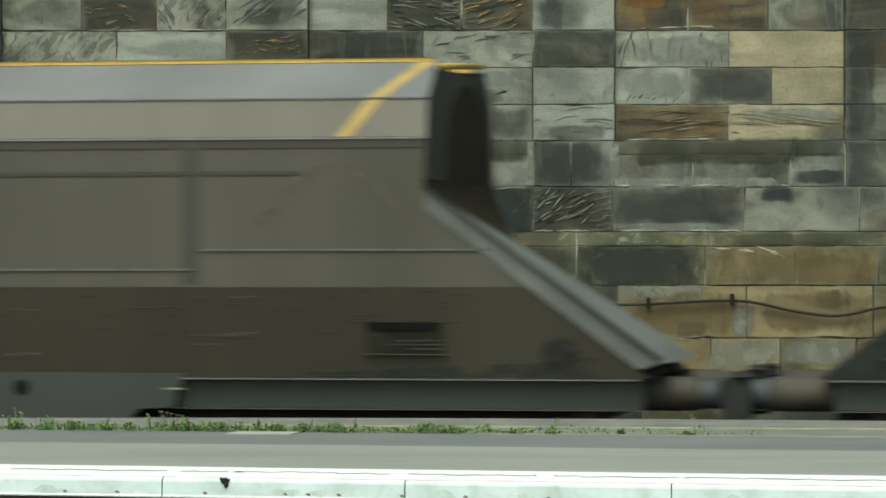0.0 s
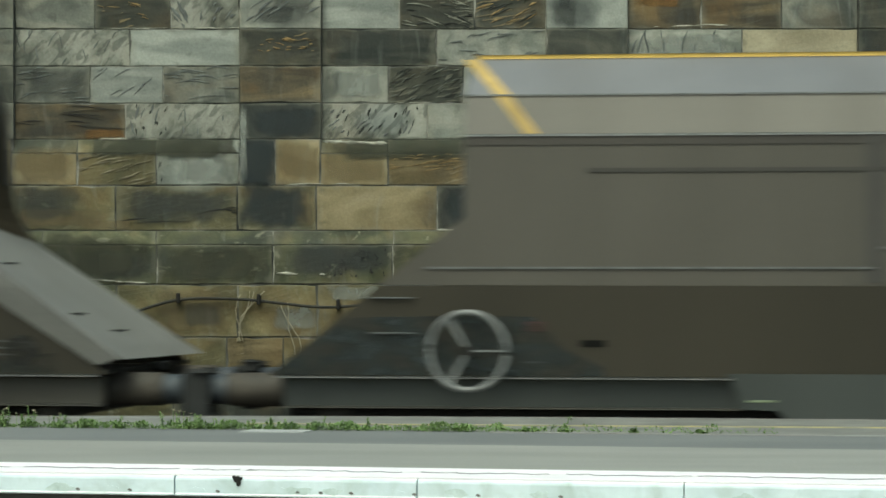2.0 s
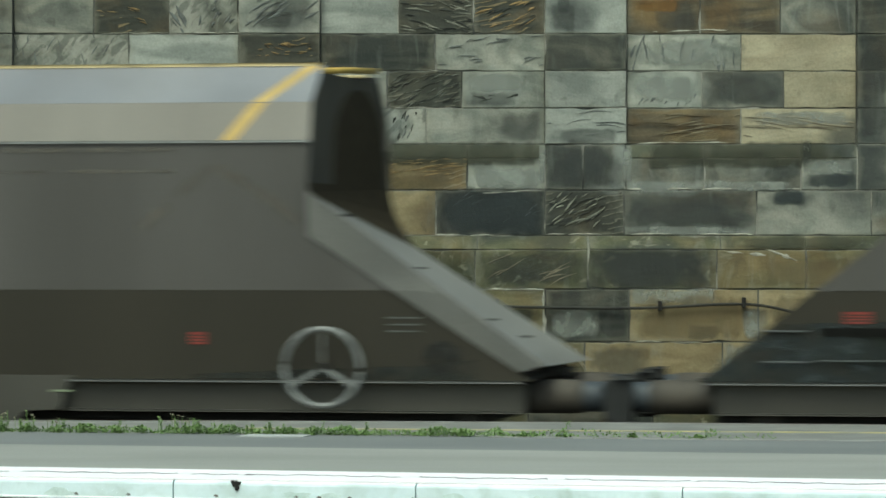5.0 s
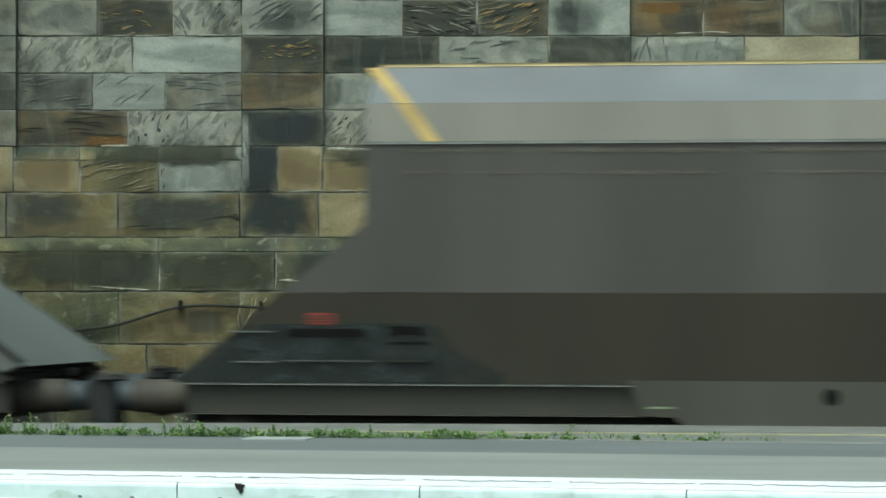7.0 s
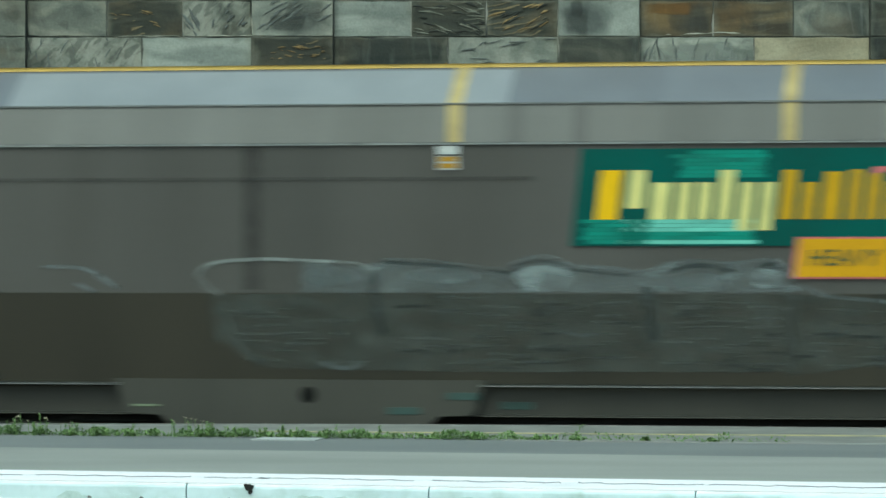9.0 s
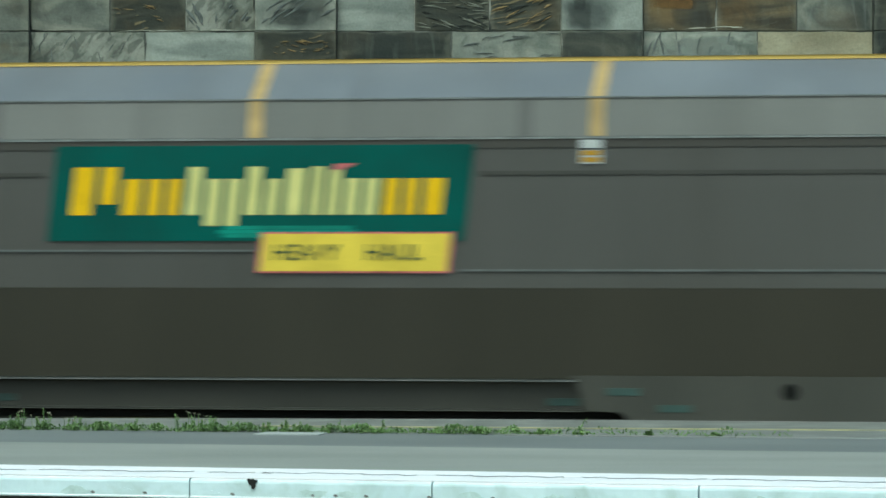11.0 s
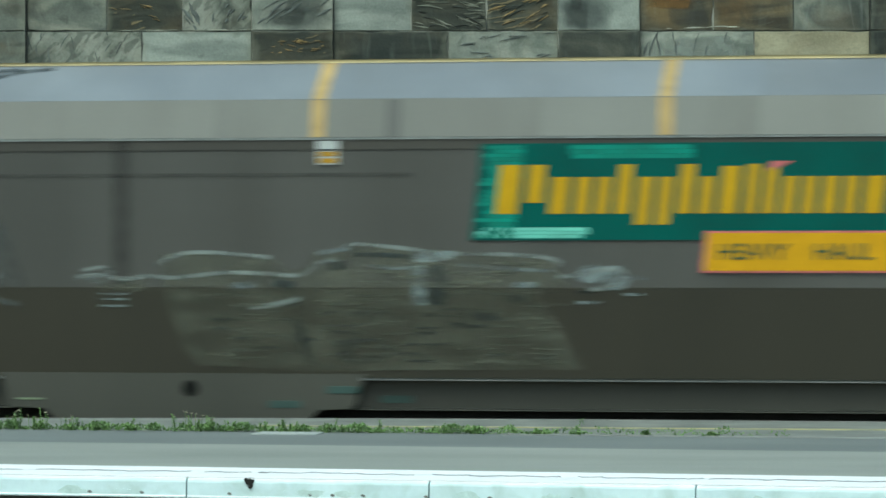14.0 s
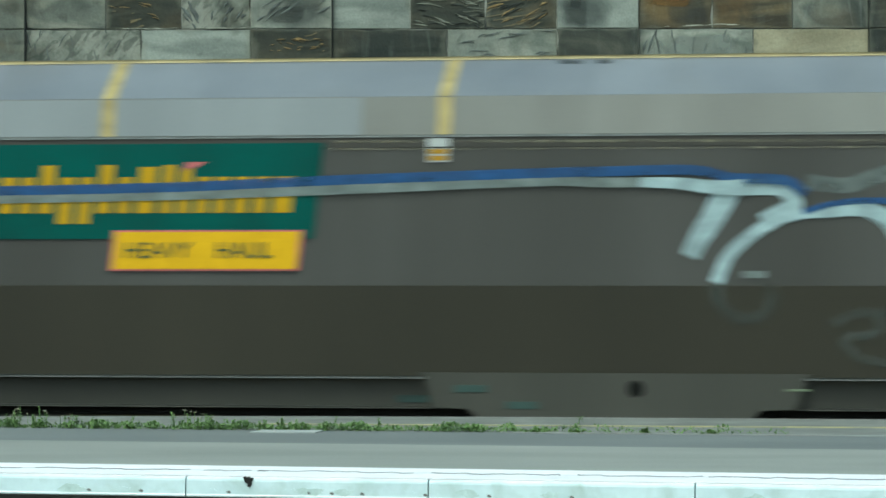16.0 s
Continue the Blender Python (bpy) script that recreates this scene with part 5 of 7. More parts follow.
        part("slope_groove", bm, SKIRT, w, "dark groove down the sloping sheet")
        part("head_rung", box(near_top + Vector((0.0, -0.03, -0.012)), near_top + Vector((0.09, 0.02, 0.0)), 0.003), BLACK, w)
    elif right:
        for across, q in ((0.30, 0.03), (0.12, 0.10), (0.2, 0.40), (0.2, 0.72), (0.4, 0.82)):
            at_mid = on_sheet(across, q)
            part("slope_rung", box(at_mid - Vector((0.01, 0.17, 0.005)), at_mid + Vector((0.015, 0.17, 0.010)), 0.002), SOOT, w)
    part("toe_plate", prism([loc(u1 + q, y, SOLE_Z) for q, y in ((-sgn * 0.12, -1.30), (sgn * 0.06, -1.30), (sgn * 0.06, 1.30), (-sgn * 0.12, 1.30))], (0, 0, 0.03)), HEAD_GREASE, w)
    part("end_rim", add_tube(bmesh.new(), [loc(edge - 0.03, -0.97, 2.60), loc(edge - 0.02 + out * 0.5, 0, 2.655), loc(edge - 0.02 + out, 0.95, 2.695)], 0.024, 12), RIM, w, "yellow top rim")
    part("headstock", box(loc(u1 - sgn * 0.50, -1.20, -0.05), loc(u1 - sgn * 0.32, 1.20, SOLE_Z), 0.02), SOOT, w, "dark headstock beam")
    end = PITCH if right else 0.0
    for side in (-0.87, 0.87):
        def along(q):
            return loc(end + 0.15 - sgn * q, side, 0.165)
        buffer = part("buffer", add_tube(bmesh.new(), [along(q) for q in (1.25, 1.24, 0.36, 0.33, 0.32)], 0.127, 28), BUFFER, w, "rusty brown buffer housing")
        part("shank", add_tube(bmesh.new(), [along(q) for q in (0.33, 0.07)], 0.112, 24), SHANK, buffer, "worn pale steel shank")
        part("buffer_head", box(along(0.09) + Vector((0, -0.17, -0.19)), along(0.003) + Vector((0, 0.17, 0.13)), 0.03), HEAD_GREASE, buffer, "greasy black buffer head")
        part("buffer_band", add_tube(bmesh.new(), [along(q) for q in (0.34, 0.25)], 0.125, 28), BUFFER, buffer)
    part("drawhook", box(loc(end - sgn * 0.8, -0.05, 0.10), loc(end - sgn * 0.02, 0.05, 0.20), 0.02), IRON, w)
    part("lever_bracket", box(loc(end - sgn * 0.40, -0.06, 0.28), loc(end - sgn * 0.32, 0.06, 0.35), 0.015), HEAD_GREASE, w)


def bogie(w, u):
    b = part("bogie", box(loc(u - 1.45, -1.02, -0.42), loc(u + 1.45, -0.90, -0.18), 0.03), IRON, w, "black bogie frame under the wagon")
    part("side_frame", box(loc(u - 1.45, 0.90, -0.42), loc(u + 1.45, 1.02, -0.18), 0.03), IRON, b)
    part("bolster", box(loc(u - 0.25, -0.9, -0.45), loc(u + 0.25, 0.9, -0.12), 0.03), IRON, b)
    for du in (-0.95, 0.95):
        part("axle", add_tube(bmesh.new(), [loc(u + du, y, RAIL_Z + 0.46) for y in (-0.95, 0.95)], 0.08, 10), IRON, b)
        for y in (-1, 1):
            bm = add_tube(bmesh.new(), [loc(u + du, y * q, RAIL_Z + 0.46) for q in (0.815, 0.79, 0.69)], 0.46, 28)
            part("wheel", bm, RAIL, b, "steel wheel")


wear_rng = random.Random(17)


def board(w, faded=(0, 0), washed=(), deep=(0, 0), face=PANEL_YELLOW, along=0.0, below=0.0):
    """Slanted green board with plain yellow bars, and a smaller yellow panel below it. faded: where the bars are
    bleached; deep: where shade is put into their yellow; washed: bleached parts of the board.
    """
    def slant(u, z):
        return u + along + 0.115 * (z - 1.68)

    def plate(u0, u1, z0, z1, out, thick):
        return skin([(slant(u, z), z) for u, z in ((u0, z0), (u1, z0), (u1, z1), (u0, z1))], -1, out, thick)
    g = part("sign_board", plate(7.72, 10.885, 1.305, 2.012, 0.012, 0.012), GREEN, w, "green sign board with plain yellow bars")
    for u0, u1, z0, z1, pale in washed:
        # worn in thin level streaks with ragged ends
        rows = max(2, round((z1 - z0) / 0.03))
        for k in range(rows):
            za, zb = z0 + (z1 - z0) * k / rows, z0 + (z1 - z0) * (k + 1) / rows
            a, b = u0 + wear_rng.uniform(0, min(0.3 * (u1 - u0), 0.14)), u1 - wear_rng.uniform(0, 0.07) * (u1 - u0)
            part("bleached_streak", plate(a, b, za, zb - 0.002, 0.0135, 0.0015), TEAL_PALE if pale and wear_rng.random() < 0.85 else TEAL_MID, g, "bleached pale teal streak of the board")
    y_panel = part("sign_panel", plate(9.33 + below, 10.77 + below, 1.068, 1.37, 0.016, 0.015), PINK, w, "yellow panel with a thin red border")
    part("panel_face", plate(9.35 + below, 10.75 + below, 1.082, 1.357, 0.019, 0.002), face, y_panel, "yellow panel face")
    # plain bars in a row: width, bottom, top
    u = 7.87
    for width, z0, z1 in ((0.17, 1.50, 1.865), (0.13, 1.58, 1.865), (0.14, 1.50, 1.775), (0.11, 1.50, 1.775), (0.10, 1.50, 1.775), (0.11, 1.50, 1.865), (0.11, 1.42, 1.775), (0.10, 1.42, 1.775), (0.11, 1.50, 1.865), (0.10, 1.50, 1.775),
                          (0.14, 1.50, 1.85), (0.09, 1.50, 1.865), (0.09, 1.50, 1.84), (0.10, 1.50, 1.775), (0.10, 1.50, 1.775), (0.11, 1.50, 1.775), (0.10, 1.50, 1.775), (0.15, 1.50, 1.775)):
        tone = LETTER_PALE if faded[0] <= u + width / 2 <= faded[1] else LETTER_SHADED if deep[0] <= u <= deep[1] else LETTER
        part("bar", plate(u + 0.06 * width, u + width, z0 - 0.002, z1 - 0.010, 0.016, 0.004), tone, g)
        u += width * 1.08 + 0.036
    part("flash", skin([(9.86 + along, 1.80), (10.04 + along, 1.875), (9.88 + along, 1.875)], -1, 0.016, 0.004), PINK, g, "small faded red flash")
    for word, u0, u1 in (("HEAVY", 9.43, 9.95), ("HAUL", 10.13, 10.55)):
        me = lettering(word, u1 - u0, 0.118)
        ob = new("lettering", me)
        ob.parent = y_panel
        ob.matrix_basis = Matrix.Translation(at(u0 + along + below - 0.053, 1.162, -1, 0.0225)) @ pose(0, 0, 0, 90, 0, 0)


def lettering(word, width, height):
    """A word of flat dark green capitals, fitted to a width and a height."""
    text = bpy.data.curves.new(word, "FONT")
    text.body, text.extrude, text.offset, text.shear = word, 0.002, 0.012, 0.1
    holder = bpy.data.objects.new(word, text)
    me = bpy.data.meshes.new_from_object(holder)
    bpy.data.objects.remove(holder)
    xs, ys = [v.co.x for v in me.vertices], [v.co.y for v in me.vertices]
    for v in me.vertices:
        v.co.x = (v.co.x - min(xs)) / (max(xs) - min(xs)) * width
        v.co.y = (v.co.y - min(ys)) / (max(ys) - min(ys)) * height
        v.co.z *= 0.5
    me.materials.clear()
    me.materials.append(DKGREEN)
    return me


def build_wagon():
    w = tagged(new("hopper_wagon"), "dusty grey bogie coal hopper wagon with yellow bands", "freight wagon", "hopper wagons of the train")
    for side in (-1, 1):
        far = side > 0
        knee = [(slope_u(FAR_TOP, True, True), FAR_TOP), (16.40, 1.55), (R_EDGE + FAR_OUT, 1.745)] if far else [R_KNEE, (R_EDGE - 0.02, 1.745)]
        front = R_EDGE + (FAR_OUT if far else 0)
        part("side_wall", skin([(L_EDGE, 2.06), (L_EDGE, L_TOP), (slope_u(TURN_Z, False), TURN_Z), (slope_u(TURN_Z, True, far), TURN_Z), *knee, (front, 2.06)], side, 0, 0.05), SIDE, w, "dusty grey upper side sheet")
        part("lower_wall", skin([(slope_u(TURN_Z - 0.003, False), TURN_Z - 0.003), (slope_u(SOLE_Z, False), SOLE_Z), (slope_u(SOLE_Z, True), SOLE_Z), (slope_u(TURN_Z - 0.003, True, far), TURN_Z - 0.003)], side, 0, 0.05), LOWER, w, "brown dirt-covered lower side sheet with shade of its lean in the colour")
        part("hood_lip", box(loc(L_EDGE, side * 1.44, 2.05), loc(R_EDGE, side * 1.459, 2.066), 0.003), LIP, w, "bright worn lip under the hood")
        for a, b in ((L_TIP + 0.05, 4.25), (7.0, 11.66), (14.45, R_TIP - 0.12)):
            part("sole_ledge", box(loc(a, side * 1.25, 0.274), loc(b, side * 1.358, 0.287), 0.003), LEDGE, w, "worn pale ledge at the foot of the side")
        # skirts: shallow panels set back, deep tapered ones between
        for a, b in ((L_TIP + 0.1, 4.78), (6.6, 12.2), (14.1, R_TIP - 0.1)):
            part("skirt_panel", box(loc(a, side * 1.20, 0.055), loc(b, side * 1.25, 0.268), 0.012), SKIRT, w, "dark green-grey skirt panel")
            part("skirt_lip", box(loc(a, side * 1.25, 0.05), loc(b, side * 1.275, 0.066), 0.004), SKIRT, w)
        for a, b in ((4.23, 7.02), (11.64, 14.47)):
            ends = [(0.0, 0.28), (0.02, 0.23), (0.05, 0.19), (0.06, 0.10), (0.10, 0.06), (0.34, 0.05), (0.44, -0.04)]
            outline = [(a - 0.03, 0.318), (b + 0.03, 0.318)] + [(b - q, z) for q, z in ends] + [(a + q, z) for q, z in reversed(ends)]
            part("deep_skirt", prism([loc(u, side * 1.345, z) for u, z in outline], (0, -side * 0.05, 0)), SKIRT, w, "deep tapered skirt plate")
        for u in (5.70, 13.22):
            hole = [(u + 0.062 * math.cos(k), 0.205 + 0.062 * math.sin(k)) for k in np.linspace(0, 2 * math.pi, 17)[:-1]]
            part("skirt_hole", prism([loc(q, side * 1.345, z) for q, z in hole], (0, side * 0.004, 0)), BLACK, w, "dark round hole in the skirt")
        for u0, u1, tilt in ((L_EDGE - 0.02, L_EDGE + 0.50, 1), (R_EDGE - 0.075, R_EDGE - 0.62, -1)):
            mid_u = u1 + (u0 - u1) * 0.42
            for (a, za), (b, zb) in (((u1, 2.068), (mid_u, 2.345)), ((mid_u, 2.352), (u0, 2.638))):
                part("yellow_band", skin([(a - 0.056, za), (a + 0.056, za), (b + 0.056, zb), (b - 0.056, zb)], side, 0.004, 0.006), YELLOW, w, "yellow diagonal end band")
    for u in (6.77, 11.78):
        card = part("placard", strip_on(u - 0.078, u + 0.078, 1.865, 2.04, -1, 0.008, 0.008), PLACARD, w, "small white placard with yellow bars")
        for z in (1.876, 1.925):
            part("placard_bar", strip_on(u - 0.066, u + 0.066, z, z + 0.036, -1, 0.011, 0.003), PLACARD_BAR, card)
        part("placard_line", strip_on(u - 0.072, u + 0.072, 1.968, 1.978, -1, 0.011, 0.003), BLACK, card)
    wagon_end(w, False)
    part("hopper_floor", box(loc(L_EDGE, -1.28, 0.5), loc(R_EDGE, 1.28, 0.6), 0.0), SOOT, w, "sooty hopper floor")
    part("underframe", box(loc(0.9, -1.15, -0.02), loc(PITCH - 0.9, 1.15, 0.26), 0.02), IRON, w, "black underframe")
    bogie(w, 2.9)
    bogie(w, PITCH - 2.9)
    for u, z, wd in ((4.46, 0.12, 0.20), (14.40, 0.20, 0.16)):
        part("skirt_label", box(loc(u - wd / 2, -1.350, z - 0.008), loc(u + wd / 2, -1.343, z + 0.008), 0.002), PALE_GREEN, w, "small pale green label")
    for u, z in ((6.86, 0.20), (6.42, 0.09), (7.25, 0.13), (11.55, 0.12), (12.0, 0.20), (12.38, 0.08)):
        bm = box(loc(u - 0.12, -1.350 if u < 7.1 or u > 11.7 else -1.258, z - 0.027), loc(u + 0.12, -1.34 if u < 7.1 or u > 11.7 else -1.245, z + 0.027), 0.002)
        part("teal_mark", bm, TEAL, w, "faint teal stencil mark")
    return w


# ---- details that differ from wagon to wagon ----
def handwheel(w, u, z, turn):
    """Brake handwheel: a round rim with three flat spokes on a short shaft."""
    hub = loc(u, -1.47, z)
    r = 0.285
    wheel = part("handwheel", add_tube(bmesh.new(), [hub + Vector((r * math.cos(k), 0, r * math.sin(k))) for k in np.linspace(0, 2 * math.pi, 41)], 0.020, 8), WHEEL_GREY, w, "grey three-spoked brake handwheel")
    for k in range(3):
        a = radians(turn + 120 * k)
        ray, across = Vector((math.cos(a), 0, math.sin(a))), Vector((-math.sin(a), 0, math.cos(a)))
        root, end = (0.006, 0.007) if k == 0 else (0.010, 0.022)
        part("spoke", prism([hub - across * root, hub + ray * r - across * end, hub + ray * r + across * end, hub + across * root], (0, 0.012, 0)), WHEEL_GREY, wheel)
    part("hub", add_tube(bmesh.new(), [hub + Vector((0, q, 0)) for q in (-0.02, 0.02, 0.14)], 0.035, 12), IRON, wheel)


def steps(w, u, heights=(0.86, 0.60)):
    """Two step bars at the foot of the sloping end, before a sooty plate."""
    for z in heights:
        part("step", box(loc(u - 0.17, -half_at(z) - 0.025, z), loc(u + 0.17, -half_at(z) + 0.03, z + 0.012), 0.003), STEP_STEEL, w, "narrow steel step")


def opening(w, u, width, z0, z1, red, inside=RECESS_SHADE, slats=(), sill=STEP_STEEL):
    """A recess painted on as a dark patch with a black top shadow, a sill and thin slats: height, start and end as
    shares, material.
    """
    f = part("recess", strip_on(u - width / 2, u + width / 2, z0, z1, -1, 0.004, 0.02), inside, w, "flat dark patch standing for a recess in the lower side")
    y = half_at(z0) + 0.02
    part("recess_sill", box(loc(u - width / 2 - 0.02, -y - 0.01, z0 - 0.012), loc(u + width / 2 + 0.02, -y + 0.02, z0 - 0.004), 0.002), sill, f)
    # black strip painted as the shadow under the recess's upper edge
    part("recess_lintel", strip_on(u - width / 2 + 0.02, u + width / 2 - 0.04, z1 - 0.06, z1, -1, 0.012, 0.02), BLACK, f)
    for k, a, b, thick, material in slats:
        z = z0 + (z1 - z0) * k
        part("recess_slat", strip_on(u - width / 2 + a * width, u - width / 2 + b * width, z, z + thick, -1, 0.008, 0.01), material, f)
    if red:
        label_on(w, u - 0.05, z1 + 0.075, 0.20, 0.085)


def label_on(w, u, z, wd, ht, tint=None):
    p = part("red_label", strip_on(u - wd / 2, u + wd / 2, z - ht / 2, z + ht / 2, -1, 0.005, 0.004), tint or RED, w, "small red stencilled label")
    for k in (0.25, 0.5, 0.75):
        part("label_line", strip_on(u - wd / 2 + 0.01, u + wd / 2 - 0.01, z - ht / 2 + ht * k - 0.006, z - ht / 2 + ht * k + 0.003, -1, 0.0075, 0.002), LOWER, p)


def data_lines(w, u, z, wd, n, material=LEDGE):
    for k in range(n):
        part("data_line", strip_on(u - wd / 2, u + wd / 2, z - k * 0.05, z - k * 0.05 + 0.012, -1, 0.004, 0.004), material, w)


def end_kit(w, right, wheel, red=True, turn=90.0, recess=16.15, lines=(0.60, 0.75), tint=None, slatted=True):
    """The fittings low on one end: a handwheel, or framed recesses."""
    if wheel:
        at_u = 16.42 if right else 2.32
        handwheel(w, at_u, 0.39 if right else 0.48, turn)
        if right:
            if red:
                label_on(w, at_u - 0.50, 0.62, 0.12, 0.10, tint)
            label_on(w, at_u - 0.96, 0.60, 0.12, 0.09, tint)
            data_lines(w, at_u + lines[0], lines[1], 0.25, 3)
        else:
            label_on(w, at_u + 0.49, 0.66, 0.14, 0.07, RED_FADED)
            data_lines(w, at_u + 0.48, 0.39, 0.14, 1)
            part("door_gap", strip_on(at_u + 0.82, at_u + 1.0, 0.51, 0.56, -1, 0.006, 0.006), BLACK, w)
            steps(w, at_u - 0.58)
    elif right:
        opening(w, recess, 0.58, 0.47, 0.70, red, RECESS_SHADE, () if not slatted else ((0.12, 0.55, 0.98, 0.010, SKIRT), (0.26, 0.30, 0.98, 0.010, SKIRT), (0.40, 0.62, 0.98, 0.008, RIB_SHADE)), RIB_SHADE)
    else:
        opening(w, 2.0, 0.64, 0.46, 0.69, red)
        opening(w, 2.60, 0.32, 0.46, 0.71, False, SOOT, ((0.46, 0.05, 0.95, 0.02, BLACK),), SOOT)
        steps(w, 1.43, (0.66, 0.435))


def ghost(name, colour, hold=0.6, rough=0.6, swing=(0.45, 0.3)):
    """Spray paint that has half worn away."""
    m = plain(name, colour, rough, 0, 0.25, 5.0)
    nodes, links = m.node_tree.nodes, m.node_tree.links
    n, r = nodes.new("ShaderNodeTexNoise"), ramp(nodes, [(0.30, grey(max(hold - swing[0], 0))), (0.65, grey(min(hold + swing[1], 1)))])
    coord, mp = nodes.new("ShaderNodeTexCoord"), nodes.new("ShaderNodeMapping")
    mp.inputs["Scale"].default_value = (1, 1, 2.5)
    n.inputs["Scale"].default_value, n.inputs["Detail"].default_value = 4.0, 5
    links.new(coord.outputs["Object"], mp.inputs["Vector"])
    links.new(mp.outputs["Vector"], n.inputs["Vector"])
    links.new(n.outputs["Fac"], r.inputs["Fac"])
    links.new(r.outputs["Color"], nodes["Principled BSDF"].inputs["Alpha"])
    return m


PAINT = {
    "magenta": ghost("magenta_spray", (0.21, 0.016, 0.075), 0.8), "maroon": ghost("maroon_spray", (0.08, 0.03, 0.036), 0.30),
    "blue": ghost("blue_spray", (0.013, 0.058, 0.17), 0.95, swing=(0.25, 0.05)), "blue_worn": ghost("worn_blue_spray", (0.03, 0.055, 0.13), 0.36),
    "grey": ghost("grey_spray", (0.15, 0.17, 0.175), 0.5), "pale": ghost("pale_spray", (0.12, 0.128, 0.122), 0.40), "sage": ghost("sage_spray", (0.09, 0.092, 0.052), 0.27), "cream": ghost("cream_spray", (0.17, 0.15, 0.105), 0.45), "orange": ghost("orange_spray", (0.50, 0.20, 0.025), 0.8), "olive": ghost("olive_spray", (0.11, 0.105, 0.035), 0.6), "faint": ghost("faint_spray", (0.085, 0.088, 0.083), 0.24),
    "crimson": ghost("crimson_spray", (0.20, 0.018, 0.06), 0.8), "wine": ghost("wine_spray", (0.075, 0.012, 0.035), 0.6), "gold_thin": ghost("thin_gold_spray", (0.15, 0.125, 0.05), 0.5), "amber": ghost("amber_spray", (0.62, 0.34, 0.02), 0.85),
    "snow": ghost("bright_white_spray", (0.335, 0.415, 0.43), 0.96, swing=(0.2, 0.04)), "ash": ghost("pale_ash_spray", (0.18, 0.205, 0.195), 0.85, swing=(0.2, 0.1)), "ash_thin": ghost("thin_ash_spray", (0.12, 0.135, 0.128), 0.8, swing=(0.2, 0.1)), "soot": ghost("sooty_spot", (0.019, 0.019, 0.016), 0.6), "red_dust": ghost("red_brown_dust", (0.072, 0.048, 0.032), 0.34, swing=(0.25, 0.2)), "tan": ghost("thin_tan_rub", (0.115, 0.102, 0.078), 0.32),
    "film": ghost("thin_grey_film", (0.082, 0.088, 0.078), 0.5, swing=(0.25, 0.2)), "murk": ghost("murky_spray", (0.026, 0.030, 0.027), 0.38), "haze": ghost("thin_bluish_spray", (0.13, 0.147, 0.147), 0.5, swing=(0.25, 0.2)),
    "cloud": ghost("cloudy_pale_spray", (0.22, 0.25, 0.25), 0.58), "warm": ghost("dusty_warm_spray", (0.108, 0.106, 0.078), 0.46, swing=(0.3, 0.25)),
    "chalk": ghost("chalky_spray", (0.20, 0.215, 0.205), 0.62),
    "dark": ghost("dark_film", (0.024, 0.031, 0.031), 0.6), "shade": ghost("dull_seam", (0.032, 0.03, 0.027), 0.32, swing=(0.10, 0.08)), "moss": ghost("moss_green_smear", (0.045, 0.075, 0.05), 0.30),
}


def stroke(w, du, points, width, paint, layer=0):
    """A sprayed line through points (u, z) on the near side; width: one, or that of its start and its end."""
    pts = smooth_path([(u + du, z) for u, z in points], 6)
    bm, rows, out = bmesh.new(), [], 0.0045 + 0.0012 * layer
    for i, p in enumerate(pts):
        d = np.subtract(pts[min(i + 1, len(pts) - 1)], pts[max(i - 1, 0)])
        d = d / (np.linalg.norm(d) + 1e-9)
        wide = np.interp(i, (0, len(pts) - 1), width) if isinstance(width, tuple) else width
        n = np.array((-d[1], d[0])) * wide / 2
        a, b = np.add(p, n), np.subtract(p, n)
        rows.append((bm.verts.new(at(a[0], max(a[1], 0.295), -1, out)), bm.verts.new(at(b[0], max(b[1], 0.295), -1, out))))
    for (a, b), (c, d) in zip(rows, rows[1:]):
        bm.faces.new((a, b, d, c))
    return part("spray_line", bm, PAINT[paint], w)


def blot(w, du, top, bottom, paint, layer=0):
    """A sprayed area between two lines of points (u, z)."""
    us = np.linspace(top[0][0], top[-1][0], 40)
    tz = np.interp(us, [p[0] for p in top], [p[1] for p in top])
    bz = np.interp(us, [p[0] for p in bottom], [p[1] for p in bottom])
    bm, rows, out = bmesh.new(), [], 0.0045 + 0.0012 * layer
    for u, t, b in zip(us, tz, bz):
        m = min(max(TURN_Z, b), t)
        rows.append([bm.verts.new(at(u + du, z, -1, out)) for z in (t, m, b)])
    for a, b in zip(rows, rows[1:]):
        for k in range(2):
            bm.faces.new((a[k], a[k + 1], b[k + 1], b[k]))
    bmesh.ops.remove_doubles(bm, verts=bm.verts, dist=0.0001)
    return part("spray_patch", bm, PAINT[paint], w)


def bubble(w, u, z, ru, rz, paint, layer=0):
    """A sprayed round patch."""
    arc = [(math.cos(a), math.sin(a)) for a in np.linspace(math.pi, 0, 17)]
    return blot(w, 0.0, [(u + ru * c, z + rz * q) for c, q in arc], [(u + ru * c, max(z - rz * q, 0.3)) for c, q in arc], paint, layer)


streak_rng = random.Random(41)


